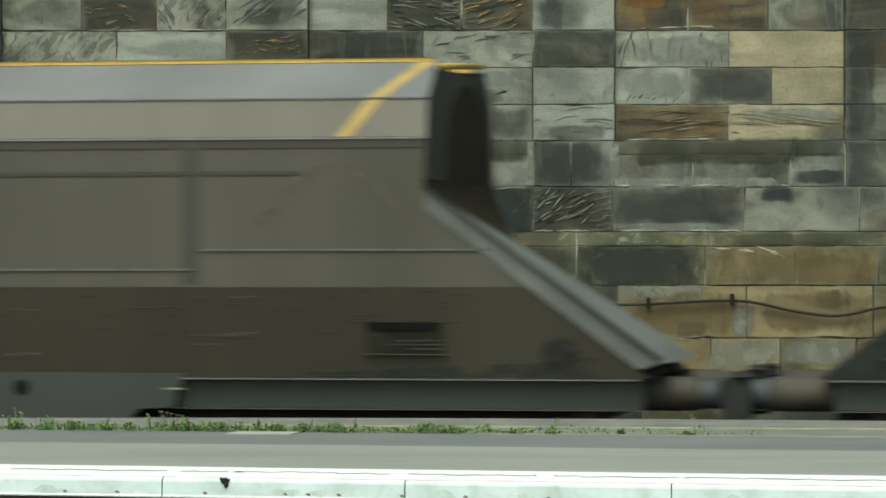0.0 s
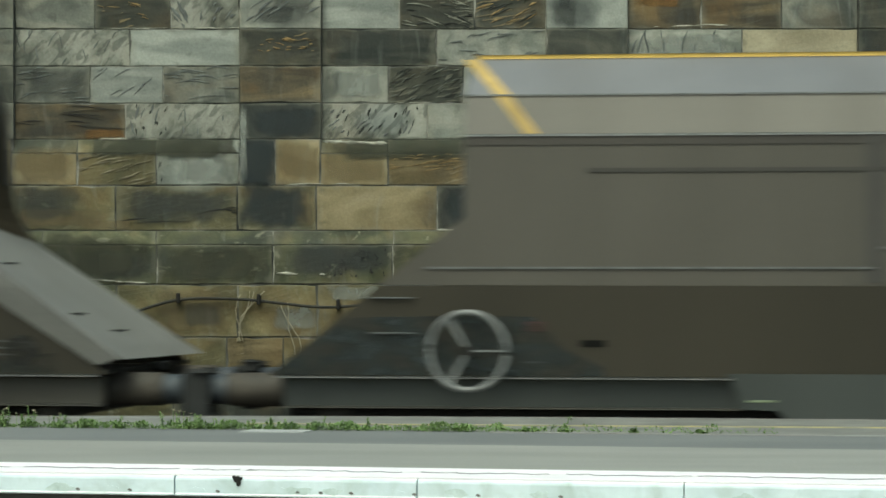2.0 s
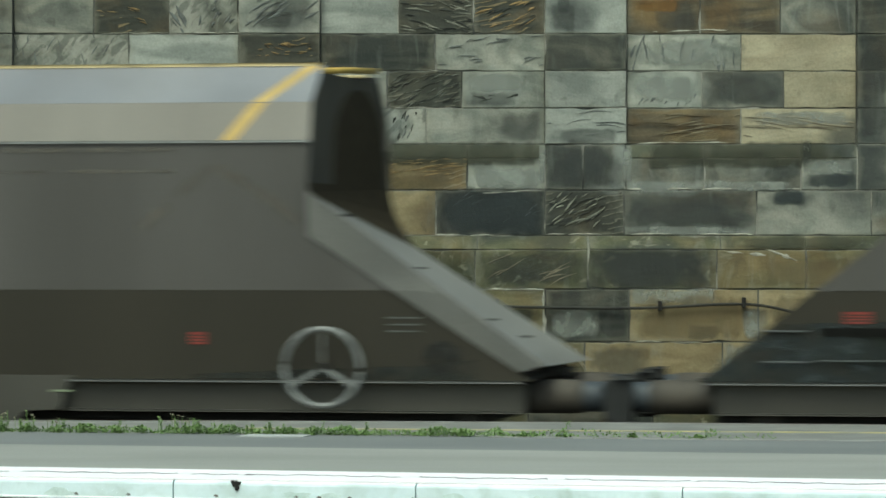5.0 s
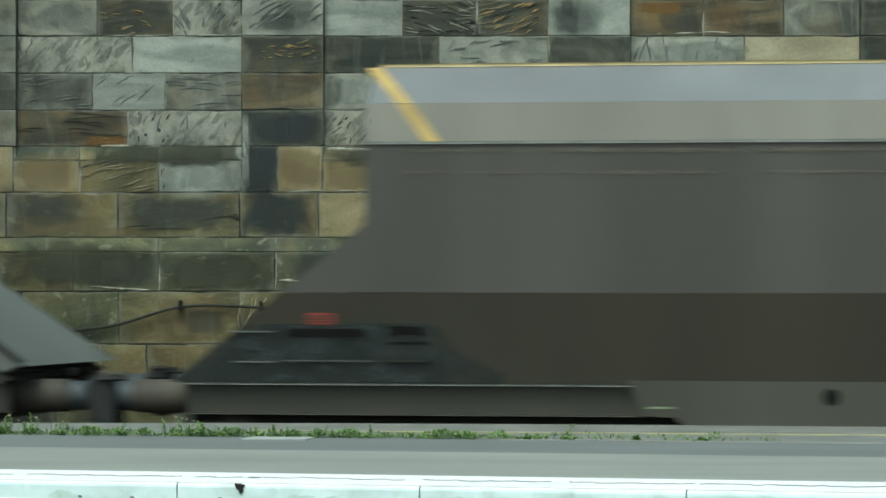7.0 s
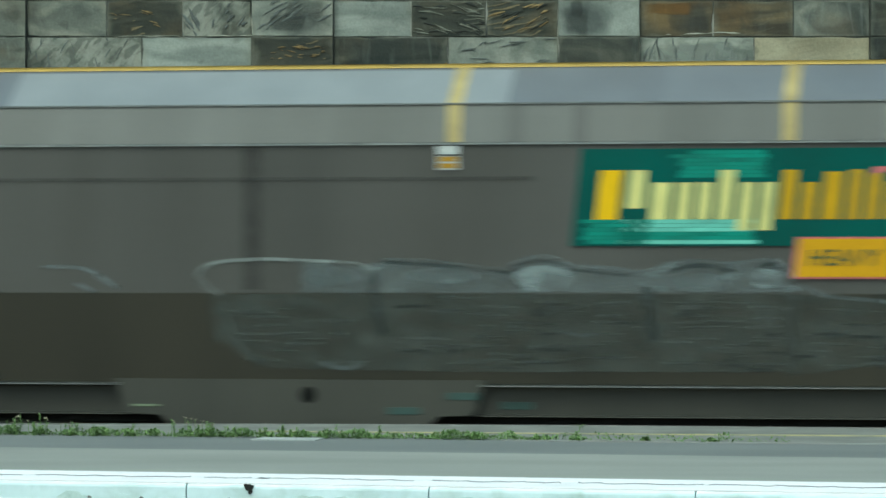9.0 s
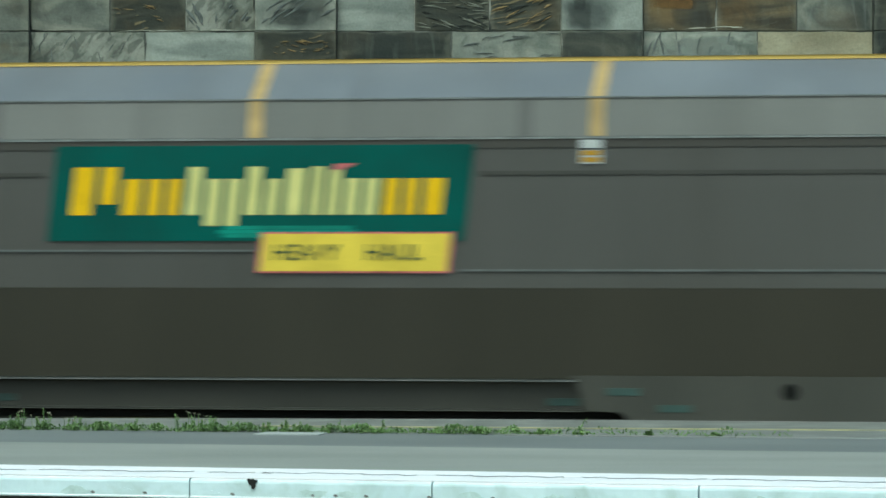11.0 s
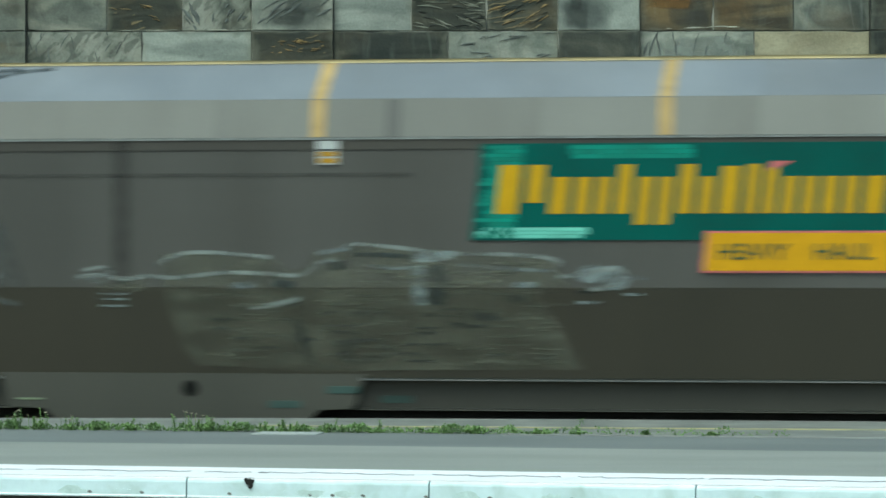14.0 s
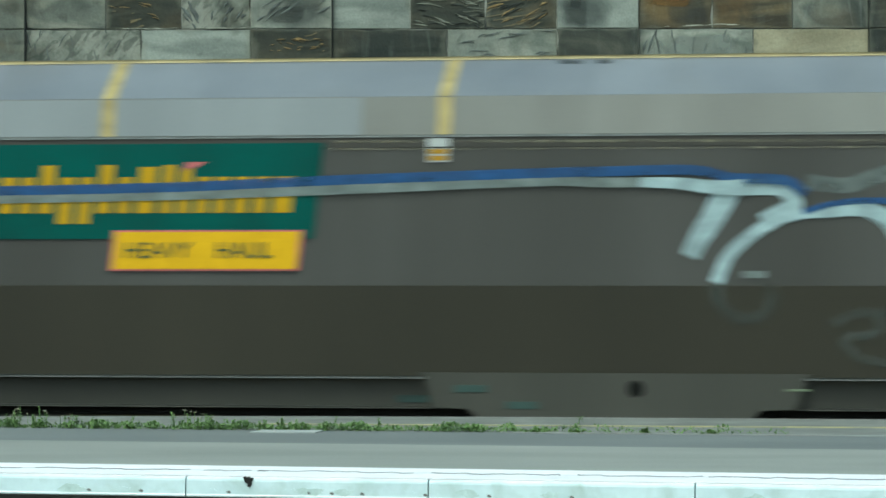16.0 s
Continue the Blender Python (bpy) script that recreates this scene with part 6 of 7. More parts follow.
def streaks(w, u0, u1, z0, z1, n, paint, layer=0):
    """Level smears scattered over an area of the side, in one mesh."""
    bm, out = bmesh.new(), 0.0045 + 0.0012 * layer
    for k in range(n):
        length, h = streak_rng.uniform(0.08, 0.34), streak_rng.uniform(0.010, 0.030)
        u, z = streak_rng.uniform(u0, max(u1 - length, u0 + 0.01)), streak_rng.uniform(max(z0, 0.31), z1)
        tilt = streak_rng.uniform(-0.04, 0.04)
        rows = [[bm.verts.new(at(u + length * q, z + tilt * length * q + side * h / 2 * (0.15 if q in (0, 1) else 1), -1, out + 0.0001 * k)) for side in (-1, 1)] for q in (0, 0.3, 0.7, 1)]
        for a, b in zip(rows, rows[1:]):
            bm.faces.new((a[0], a[1], b[1], b[0]))
    part("smear", bm, PAINT[paint], w)["kind"] = "stuff"


def lobe(u0, u1, z0, z1, k=16):
    """The top line of a rounded bubble shape."""
    return [(u0 + (u1 - u0) * q, z0 + (z1 - z0) * math.sin(math.pi * (0.06 + 0.88 * q)) ** 0.45) for q in np.linspace(0, 1, k)]


def hood_patch(w, u0, u1, z0, z1, material, label):
    part("hood_patch", skin([(u0, z0), (u1, z0), (u1, z1), (u0, z1)], -1, 0.002, 0.004), material, w, label)


def scuff(w, points, width, material):
    """A rubbed line through points (u, z) on the hood."""
    pts = smooth_path(points, 5)
    bm, rows = bmesh.new(), []
    for u, z in pts:
        rows.append((bm.verts.new(at(u, min(z + width / 2, 2.64), -1, 0.0045)), bm.verts.new(at(u, z - width / 2, -1, 0.0045))))
    for a, b in zip(rows, rows[1:]):
        bm.faces.new((a[0], a[1], b[1], b[0]))
    part("scuff", bm, material, w)


def seams(w, lines):
    for u0, u1, z in lines:
        part("seam_strip", strip_on(u0, u1, z - 0.010, z + 0.006, -1, 0.012, 0.012), LEDGE, w, "thin bright seam strip")


base = build_wagon()
wagons = [base] + [copy_thing(base, Matrix.Identity(4)) for _ in range(7)]
# the bleached sides of one wagon, the teal skirts of two and the worn bands of two others
for n, kinds, paint in ((1, ("side_wall",), SIDE_PALE), (0, ("skirt_panel", "deep_skirt"), SKIRT_TEAL), (1, ("skirt_panel", "deep_skirt"), SKIRT_TEAL), (5, ("yellow_band",), YELLOW_WORN), (7, ("yellow_band",), YELLOW_WORN)):
    for ob in wagons[n].children:
        if ob.name.split(".")[0] in kinds:
            ob.data = ob.data.copy()
            ob.data.materials[0] = paint
LABELS = {
    1: "dusty grey hopper wagon with magenta spray paint below its sign", 2: "dusty grey hopper wagon with faint pale scribbles",
    4: "dusty grey hopper wagon with worn grey bubble graffiti", 6: "dusty grey hopper wagon with pale worn scrawls", 7: "dusty grey hopper wagon with blue and white sprayed lines",
}
for n, text in LABELS.items():
    tagged(wagons[n], text)
# which end of each wagon carries the handwheel: rear, front
KIT = {0: (False, False), 1: (True, False), 2: (False, None), 3: (False, True), 4: (False, True), 5: (True, False), 6: (False, True), 7: (True, False)}
for n, (rear, front) in KIT.items():
    w = wagons[n]
    end_kit(w, False, rear, red=n in (2, 3), turn={1: 0, 5: 5}.get(n, 30))
    if front is None:
        data_lines(w, 16.68, 0.55, 0.26, 4, SKIRT)
        data_lines(w, 17.12, 0.53, 0.24, 3)
        data_lines(w, 15.95, 0.63, 0.22, 1, BLACK)
        data_lines(w, 15.45, 0.52, 0.15, 2, BLACK)
        data_lines(w, 16.18, 0.39, 0.13, 1)
    else:
        end_kit(w, True, front, red=n in (4, 6, 7), turn=90, lines=(0.44, 0.94) if n == 4 else (0.60, 0.75), tint={4: RED_FADED, 6: RED_WORN}.get(n), recess=16.75 if n == 7 else 16.15, slatted=n != 7)
    wagon_end(w, True, n in (0, 1, 4, 6), 1.54 if n in (0, 1, 4) else 1.42 if n == 6 else 1.36)
for n, w in enumerate(wagons):
    dull, grubby = n == 5, n in (1, 5)
    for side in (-1, 1):
        cuts = [L_EDGE, 5.9, 8.35, 9.95, 12.9, R_EDGE + (FAR_OUT if side > 0 else 0)]
        for a, b in zip(cuts, cuts[1:]):
            part("hood_side", skin([(a, 2.065), (b, 2.065), (b, 2.351), (a, 2.351)], side, 0, 0.03), BROWN_LOW if n == 1 else DULL_LOW if dull or n == 4 else WARM_LOW if n in (2, 3) else HOOD_LOW, w, "dusty beige-grey hood side")
            part("hood_top", skin([(a, 2.352), (b, 2.352), (b, 2.644), (a, 2.644)], side, 0, 0.03), BROWN_TOP if n == 1 else DULL_TOP if dull or n == 4 else NEUTRAL_TOP if n in (2, 3) else HOOD_TOP, w, "blue-grey sloping hood panel")
        if grubby or n == 4:
            part("hood_seam", box(loc(L_EDGE, side * 1.36, 2.349), loc(R_EDGE, side * 1.392, 2.358), 0.002), LIP, w, "bright seam along the hood")
        # a darker brown strip just under the hood lip
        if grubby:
            part("under_lip_strip", decal(L_EDGE + 0.02, R_EDGE - 0.02, 1.985, 2.048, side, 0.003), LIP_BROWN, w, "dark strip under the hood lip")
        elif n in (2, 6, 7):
            part("dust_streak", decal(L_EDGE + 0.02, R_EDGE - 0.02, 1.975, 2.048, side, 0.003), LIP_BROWN, w, "brown streak under the hood lip")
    for side in (-1, 1):
        for u in (6.69 if n == 6 else 6.81, 9.27, 11.82):
            for za, zb in ((2.068, 2.345), (2.352, 2.638)):
                part("yellow_band", skin([(u - 0.052, za), (u + 0.052, za), (u + 0.052, zb), (u - 0.052, zb)], side, 0.006, 0.006), YELLOW_WORN if n in (4, 7) else YELLOW_AMBER, w, "yellow upright band")
    worn = n in (2, 3, 6, 7)
    for side in (-1, 1):
        part("top_rim", box(loc(L_EDGE + 0.03, side * 0.88, 2.640), loc(R_EDGE - 0.03, side * 0.962, 2.664 if worn else 2.670), 0.006), RIM_WORN if worn else RIM, w, "worn pale top rim" if worn else "yellow top rim")
for n, spans in ((1, ((3.2, 6.7), (6.85, 7.65), (10.95, 15.4))), (5, ((3.2, 6.7), (6.85, 7.65), (10.95, 15.4)))):
    for a, b in spans:
        part("side_rib", strip_on(a, b, 1.785, 1.815, -1, 0.006, 0.008), RIB_SHADE, wagons[n], "low dark pressed rib")
seams(wagons[1], [(2.0, 5.28, 1.09), (5.32, 8.9, 1.235), (10.8, 14.58, 1.09), (14.62, 16.8, 1.235)])
seams(wagons[5], [(2.0, 5.28, 1.09), (5.32, 9.28, 1.235), (10.8, 14.5, 1.09)])
for n, us in ((1, (5.28, 14.55)), (5, (5.3, 14.55))):
    for u in us:
        part("side_post", skin([(u - 0.07, 0.98), (u + 0.07, 0.98), (u + 0.07, 2.045), (u - 0.07, 2.045)], -1, 0.005, 0.006), POST_SHADE, wagons[n], "dark upright seam")

FADED = {1: (8.9, 10.9), 4: (8.1, 9.2), 5: (8.8, 10.2)}
# stretches whose bars carry shade in their colour
SHADED_BARS = {4: (9.0, 11.0), 6: (7.0, 11.0), 7: (7.0, 11.0)}
WASHED = {
    1: [(9.98, 10.87, 1.33, 2.0, True), (8.70, 9.92, 1.33, 2.0, False)],
    4: [(7.74, 8.3, 1.32, 1.50, False), (8.0, 9.08, 1.32, 1.50, True), (8.38, 9.1, 1.80, 2.0, False)],
    5: [(9.0, 10.1, 1.33, 1.42, False)], 6: [(7.74, 8.05, 1.32, 2.0, False), (7.74, 8.6, 1.32, 1.40, True), (8.3, 9.3, 1.9, 2.0, False)],
}
for n, w in enumerate(wagons):
    board(w, FADED.get(n, (0, 0)), WASHED.get(n, ()), SHADED_BARS.get(n, (0, 0)), {1: LETTER_PALE, 4: PANEL_SHADED, 5: PANEL_FADED, 6: PANEL_SHADED}.get(n, PANEL_YELLOW), {1: -0.04, 2: 0.08, 6: 0.16}.get(n, 0.0), 0.11 if n == 6 else 0.03)

# darker corners behind the rear ends
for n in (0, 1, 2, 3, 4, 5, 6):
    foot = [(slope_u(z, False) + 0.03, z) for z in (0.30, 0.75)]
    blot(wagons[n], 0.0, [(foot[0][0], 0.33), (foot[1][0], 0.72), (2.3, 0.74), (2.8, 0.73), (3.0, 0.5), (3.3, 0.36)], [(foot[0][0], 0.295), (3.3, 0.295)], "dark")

# sooty spots low on the front ends, and brown dust on one lower side
for n, w in enumerate(wagons):
    bubble(w, 17.30, 0.47, 0.14, 0.12, "soot", 3)
    blot(w, 0.0, [(15.4, 0.33), (16.2, 0.37), (17.1, 0.40), (17.55, 0.45)], [(15.4, 0.30), (17.55, 0.30)], "murk", 2)
streaks(wagons[1], 13.6, 16.9, 0.55, 0.94, 30, "red_dust", 1)
streaks(wagons[1], 12.0, 15.4, 0.36, 0.90, 18, "tan", 1)
blot(wagons[3], 0.0, [(1.0, 0.36), (1.5, 0.72), (2.72, 0.70), (2.85, 0.45)], [(1.0, 0.295), (2.85, 0.295)], "dark", 1)

# spray paint
w, du = wagons[1], 0.0
blot(w, du, [(8.86, 0.77), (8.90, 0.90), (9.01, 1.00), (9.18, 1.06), (9.33, 1.05), (9.44, 0.97), (9.50, 0.77)], [(8.86, 0.76), (9.50, 0.76)], "magenta", 2)
stroke(w, du, [(8.85, 0.80), (8.90, 0.92), (9.03, 1.03), (9.22, 1.08), (9.33, 1.07), (9.45, 0.99), (9.52, 0.80)], 0.037, "crimson", 3)
blot(w, du, [(8.88, 0.75), (9.51, 0.76)], [(8.88, 0.34), (9.54, 0.35)], "maroon", 1)
streaks(w, 8.90, 9.49, 0.35, 0.74, 12, "maroon", 2)
blot(w, du, [(9.61, 0.77), (9.64, 0.90), (9.76, 1.00), (9.92, 1.06), (10.16, 1.05), (10.28, 0.97), (10.34, 0.77)], [(9.61, 0.76), (10.34, 0.77)], "magenta", 2)
stroke(w, du, [(9.60, 0.80), (9.65, 0.93), (9.78, 1.03), (9.96, 1.08), (10.16, 1.07), (10.29, 0.99), (10.35, 0.80)], 0.037, "crimson", 3)
blot(w, du, [(9.63, 0.76), (10.34, 0.76)], [(9.63, 0.35), (10.37, 0.35)], "maroon", 1)
streaks(w, 9.65, 10.33, 0.36, 0.74, 12, "maroon", 2)
bubble(w, 9.18, 0.90, 0.16, 0.07, "wine", 4)
bubble(w, 10.10, 0.90, 0.21, 0.05, "wine", 4)
stroke(w, du, [(8.57, 0.80), (8.63, 0.96), (8.78, 1.09), (8.99, 1.13), (9.24, 1.13), (9.41, 1.05), (9.51, 0.97), (9.62, 0.99), (9.74, 1.09), (9.99, 1.13), (10.24, 1.09), (10.41, 0.99), (10.49, 0.80)], 0.074, "cream", 1)
stroke(w, du, [(8.56, 0.90), (8.63, 1.03), (8.78, 1.14), (8.95, 1.19), (9.24, 1.19), (9.39, 1.11)], 0.041, "crimson", 0)
stroke(w, du, [(8.69, 0.80), (8.67, 0.61), (8.71, 0.36)], 0.140, "gold_thin", 1)
stroke(w, du, [(10.47, 0.82), (10.49, 0.62), (10.45, 0.37)], 0.099, "gold_thin", 1)
stroke(w, du, [(9.14, 0.75), (9.32, 0.76), (9.49, 0.77), (9.47, 0.68), (9.32, 0.62), (9.16, 0.60), (9.20, 0.53), (9.18, 0.36)], 0.037, "gold_thin", 4)
stroke(w, du, [(9.72, 0.75), (9.95, 0.76), (10.33, 0.77)], 0.041, "gold_thin", 4)
stroke(w, du, [(9.83, 0.74), (9.82, 0.61)], 0.107, "gold_thin", 4)
stroke(w, du, [(9.28, 1.11), (9.45, 1.09), (9.58, 1.05), (9.74, 1.13), (9.99, 1.14)], 0.041, "orange", 18)
stroke(w, du, [(9.87, 1.14), (10.08, 1.16), (10.33, 1.11)], 0.058, "amber", 19)
stroke(wagons[5], 0, [(6.80, 2.03), (6.80, 1.5), (6.80, 0.99)], 0.16, "faint")
stroke(w, du, [(11.66, 1.15), (11.78, 1.21), (11.95, 1.235), (12.2, 1.235), (12.36, 1.18), (12.46, 1.08)], 0.06, "blue_worn", 1)
stroke(w, du, [(12.24, 1.22), (12.40, 1.14), (12.47, 1.05), (12.62, 1.01), (12.77, 1.06), (12.79, 1.15)], 0.085, "blue", 2)
stroke(w, du, [(11.78, 1.25), (12.1, 1.275), (12.40, 1.25), (12.64, 1.29), (12.84, 1.22), (12.91, 1.10)], 0.035, "cream", 0)
blot(w, du, [(10.93, 0.84), (11.46, 0.84)], [(10.93, 0.82), (11.05, 0.73), (11.3, 0.72), (11.46, 0.82)], "blue_worn", 0)
blot(w, du, lobe(11.6, 13.0, 0.7, 0.95), [(11.6, 0.34), (13.0, 0.34)], "sage", 0)
stroke(w, du, [(12.76, 0.94), (12.76, 0.84)], 0.14, "blue_worn", 1)
stroke(w, du, [(12.40, 0.84), (12.34, 0.62)], 0.10, "blue_worn", 1)
stroke(w, du, [(12.66, 0.55), (12.67, 0.38)], 0.12, "blue_worn", 1)
blot(w, du, [(6.43, 0.88), (6.55, 1.06), (6.74, 1.12), (6.95, 1.13), (7.04, 1.24), (7.14, 1.26), (7.29, 1.2), (7.40, 1.08), (7.55, 0.88)], [(6.43, 0.84), (6.58, 0.36), (7.5, 0.36), (7.55, 0.84)], "sage")
stroke(w, du, [(6.53, 1.07), (6.62, 1.10), (6.74, 1.11)], 0.05, "cream", 1)
stroke(w, du, [(7.02, 1.22), (7.14, 1.26), (7.26, 1.22)], 0.06, "cream", 1)
stroke(w, du, [(7.05, 1.18), (7.14, 1.19)], 0.03, "dark", 2)
stroke(w, du, [(6.62, 0.96), (6.97, 0.97), (7.25, 0.95)], 0.04, "cream", 1)
stroke(w, du, [(7.06, 0.88), (7.24, 0.89)], 0.11, "olive", 1)
stroke(w, du, [(6.48, 0.84), (6.56, 0.90), (6.69, 0.91)], 0.05, "cream", 1)
stroke(w, du, [(6.62, 0.86), (6.64, 0.78)], 0.08, "dark", 2)
stroke(w, du, [(7.22, 0.64), (7.33, 0.60), (7.47, 0.63)], 0.025, "cream", 1)
stroke(w, du, [(7.62, 0.86), (7.85, 0.90), (8.15, 0.84)], 0.05, "dark", 1)
stroke(w, du, [(7.66, 0.80), (7.9, 0.82), (8.12, 0.78)], 0.03, "dark", 1)
w, du = wagons[2], 0.0
stroke(w, du, [(3.66, 1.0), (3.81, 1.035), (4.05, 1.02), (4.24, 1.01)], 0.035, "pale", 1)
stroke(w, du, [(4.93, 1.06), (5.05, 1.075), (5.13, 1.03), (5.31, 1.0)], 0.04, "pale", 1)
stroke(w, du, [(5.62, 1.34), (5.76, 1.385), (5.93, 1.37), (6.12, 1.33), (6.31, 1.26), (6.40, 1.18)], 0.035, "pale", 1)
stroke(w, du, [(5.72, 1.345), (5.86, 1.355)], 0.025, "dark", 2)
stroke(w, du, [(6.02, 1.11), (6.28, 1.085), (6.50, 1.11), (6.72, 1.12)], 0.025, "dark", 2)
stroke(w, du, [(6.54, 1.29), (6.72, 1.315), (6.86, 1.26), (7.01, 1.11)], 0.035, "pale", 1)
stroke(w, du, [(6.62, 1.27), (6.76, 1.28)], 0.025, "dark", 2)
blot(w, du, [(5.4, 1.0), (5.62, 1.30), (5.93, 1.35), (6.4, 1.18), (6.7, 1.28), (7.01, 1.1)], [(5.4, 0.96), (7.01, 0.96)], "faint")
blot(w, du, [(3.7, 0.95), (5.0, 0.95)], [(3.9, 0.5), (4.1, 0.33), (5.0, 0.36)], "faint")
blot(w, du, [(5.45, 0.95), (7.0, 0.95)], [(5.5, 0.5), (5.8, 0.33), (7.0, 0.36)], "faint")
stroke(w, du, [(3.75, 0.92), (3.93, 0.71), (4.05, 0.39)], 0.06, "faint", 1)
stroke(w, du, [(5.78, 0.73), (5.9, 0.76), (6.04, 0.71)], 0.06, "dark", 1)
stroke(w, du, [(4.3, 0.72), (4.5, 0.70), (4.62, 0.62)], 0.05, "dark", 1)
stroke(w, du, [(6.6, 0.95), (6.9, 0.90), (7.0, 0.78)], 0.06, "dark", 1)
stroke(w, du, [(5.5, 0.86), (5.75, 0.88)], 0.04, "faint", 1)
stroke(w, du, [(6.0, 0.45), (6.4, 0.47)], 0.03, "faint", 1)
stroke(w, du, [(7.18, 1.02), (7.46, 1.025)], 0.025, "dark", 1)
w, du = wagons[4], 0.0
blot(w, du, [(12.18, 1.00), (12.26, 1.15), (12.43, 1.36), (12.69, 1.44), (13.08, 1.45), (13.29, 1.40), (13.51, 1.41), (13.72, 1.40), (13.93, 1.45), (14.19, 1.47), (14.31, 1.36), (14.38, 1.07), (14.53, 1.00)], [(12.18, 0.96), (14.53, 0.97)], "haze", 0)
blot(w, du, [(12.15, 0.95), (14.53, 0.95), (14.76, 0.88), (14.82, 0.52)], [(12.15, 0.39), (12.91, 0.33), (14.82, 0.34)], "faint", 0)
stroke(w, du, [(12.30, 1.11), (12.34, 1.22), (12.43, 1.33), (12.69, 1.41), (13.04, 1.44), (13.27, 1.37)], 0.045, "grey", 2)
stroke(w, du, [(12.50, 1.06), (12.50, 1.19), (12.64, 1.35), (12.95, 1.39), (13.22, 1.34)], 0.062, "dark", 1)
bubble(w, 12.86, 1.19, 0.32, 0.17, "cloud", 2)
bubble(w, 12.86, 1.28, 0.25, 0.06, "cloud", 3)
bubble(w, 13.47, 1.26, 0.21, 0.14, "cloud", 2)
bubble(w, 13.47, 1.33, 0.15, 0.06, "grey", 3)
bubble(w, 14.10, 1.20, 0.21, 0.19, "cloud", 2)
bubble(w, 14.10, 1.31, 0.17, 0.06, "grey", 3)
bubble(w, 14.03, 1.12, 0.09, 0.06, "dark", 4)
stroke(w, du, [(13.67, 1.19), (13.78, 1.33), (14.02, 1.40), (14.24, 1.44)], 0.058, "dark", 1)
stroke(w, du, [(13.68, 1.32), (13.85, 1.41), (14.06, 1.45), (14.25, 1.48)], 0.033, "grey", 2)
stroke(w, du, [(12.21, 1.01), (12.32, 1.06), (12.52, 1.00), (13.12, 1.02), (13.68, 1.01), (14.19, 1.02), (14.44, 1.04), (14.51, 0.99)], 0.058, "cloud", 3)
stroke(w, du, [(14.38, 0.99), (14.40, 1.06), (14.47, 1.01)], 0.058, "grey", 3)
stroke(w, du, [(12.22, 0.99), (12.30, 1.07), (12.43, 1.02)], 0.066, "grey", 4)
stroke(w, du, [(12.61, 0.94), (12.57, 0.69), (12.61, 0.37)], 0.107, "dark", 1)
stroke(w, du, [(13.72, 0.92), (13.80, 0.92)], 0.124, "dark", 1)
stroke(w, du, [(14.65, 0.90), (14.76, 0.77), (14.78, 0.52)], 0.041, "film", 2)
streaks(w, 12.21, 12.58, 0.36, 0.92, 14, "film", 2)
streaks(w, 12.69, 13.04, 1.00, 1.15, 8, "grey", 3)
streaks(w, 12.65, 14.69, 0.34, 0.94, 60, "film", 2)
streaks(w, 12.69, 14.61, 0.37, 0.88, 26, "murk", 3)
stroke(w, du, [(13.16, 1.13), (13.55, 1.12)], 0.021, "murk", 4)
blot(w, du, [(5.68, 1.19), (6.16, 1.15), (6.24, 1.19), (6.63, 1.19), (7.23, 1.11), (7.48, 1.21), (7.65, 1.17), (8.16, 1.12), (8.33, 1.16), (8.45, 1.19), (8.87, 1.19), (9.08, 1.22), (9.20, 1.19), (9.29, 1.11)], [(5.68, 0.96), (9.29, 0.97)], "haze", 0)
stroke(w, du, [(5.07, 0.94), (4.89, 1.07), (5.00, 1.18), (5.37, 1.21), (5.68, 1.20), (6.07, 1.18), (6.22, 1.13)], 0.025, "chalk", 3)
stroke(w, du, [(6.28, 1.19), (6.63, 1.17), (6.97, 1.14), (7.23, 1.11)], 0.025, "dark", 2)
stroke(w, du, [(6.28, 1.21), (6.63, 1.20), (6.97, 1.16), (7.18, 1.14)], 0.017, "haze", 3)
stroke(w, du, [(7.18, 1.10), (7.33, 1.17), (7.48, 1.20), (7.63, 1.17)], 0.025, "dark", 2)
stroke(w, du, [(7.23, 1.15), (7.35, 1.21), (7.52, 1.23), (7.67, 1.17), (7.91, 1.15), (8.18, 1.12)], 0.029, "grey", 3)
stroke(w, du, [(7.65, 1.14), (7.91, 1.11), (8.12, 1.09)], 0.021, "dark", 2)
stroke(w, du, [(8.29, 1.11), (8.37, 1.17), (8.54, 1.20), (8.79, 1.19), (8.89, 1.15)], 0.021, "haze", 3)
stroke(w, du, [(8.40, 1.12), (8.54, 1.16), (8.70, 1.16), (8.87, 1.12)], 0.033, "dark", 2)
stroke(w, du, [(9.02, 1.19), (9.08, 1.23), (9.16, 1.21), (9.22, 1.16)], 0.025, "grey", 3)
stroke(w, du, [(9.04, 1.15), (9.12, 1.18), (9.19, 1.14)], 0.037, "dark", 2)
bubble(w, 7.48, 1.07, 0.21, 0.10, "cloud", 1)
bubble(w, 9.10, 1.07, 0.12, 0.07, "cloud", 1)
bubble(w, 6.71, 1.09, 0.29, 0.06, "haze", 1)
bubble(w, 5.89, 1.08, 0.21, 0.07, "haze", 1)
bubble(w, 8.62, 1.04, 0.21, 0.07, "haze", 1)
stroke(w, du, [(9.24, 1.11), (9.20, 1.05), (9.33, 0.98)], 0.025, "grey", 3)
stroke(w, du, [(6.22, 1.11), (6.21, 1.03), (6.23, 0.86), (6.28, 0.65)], 0.050, "dark", 1)
stroke(w, du, [(8.24, 1.01), (8.26, 0.78), (8.28, 0.62)], 0.066, "dark", 1)
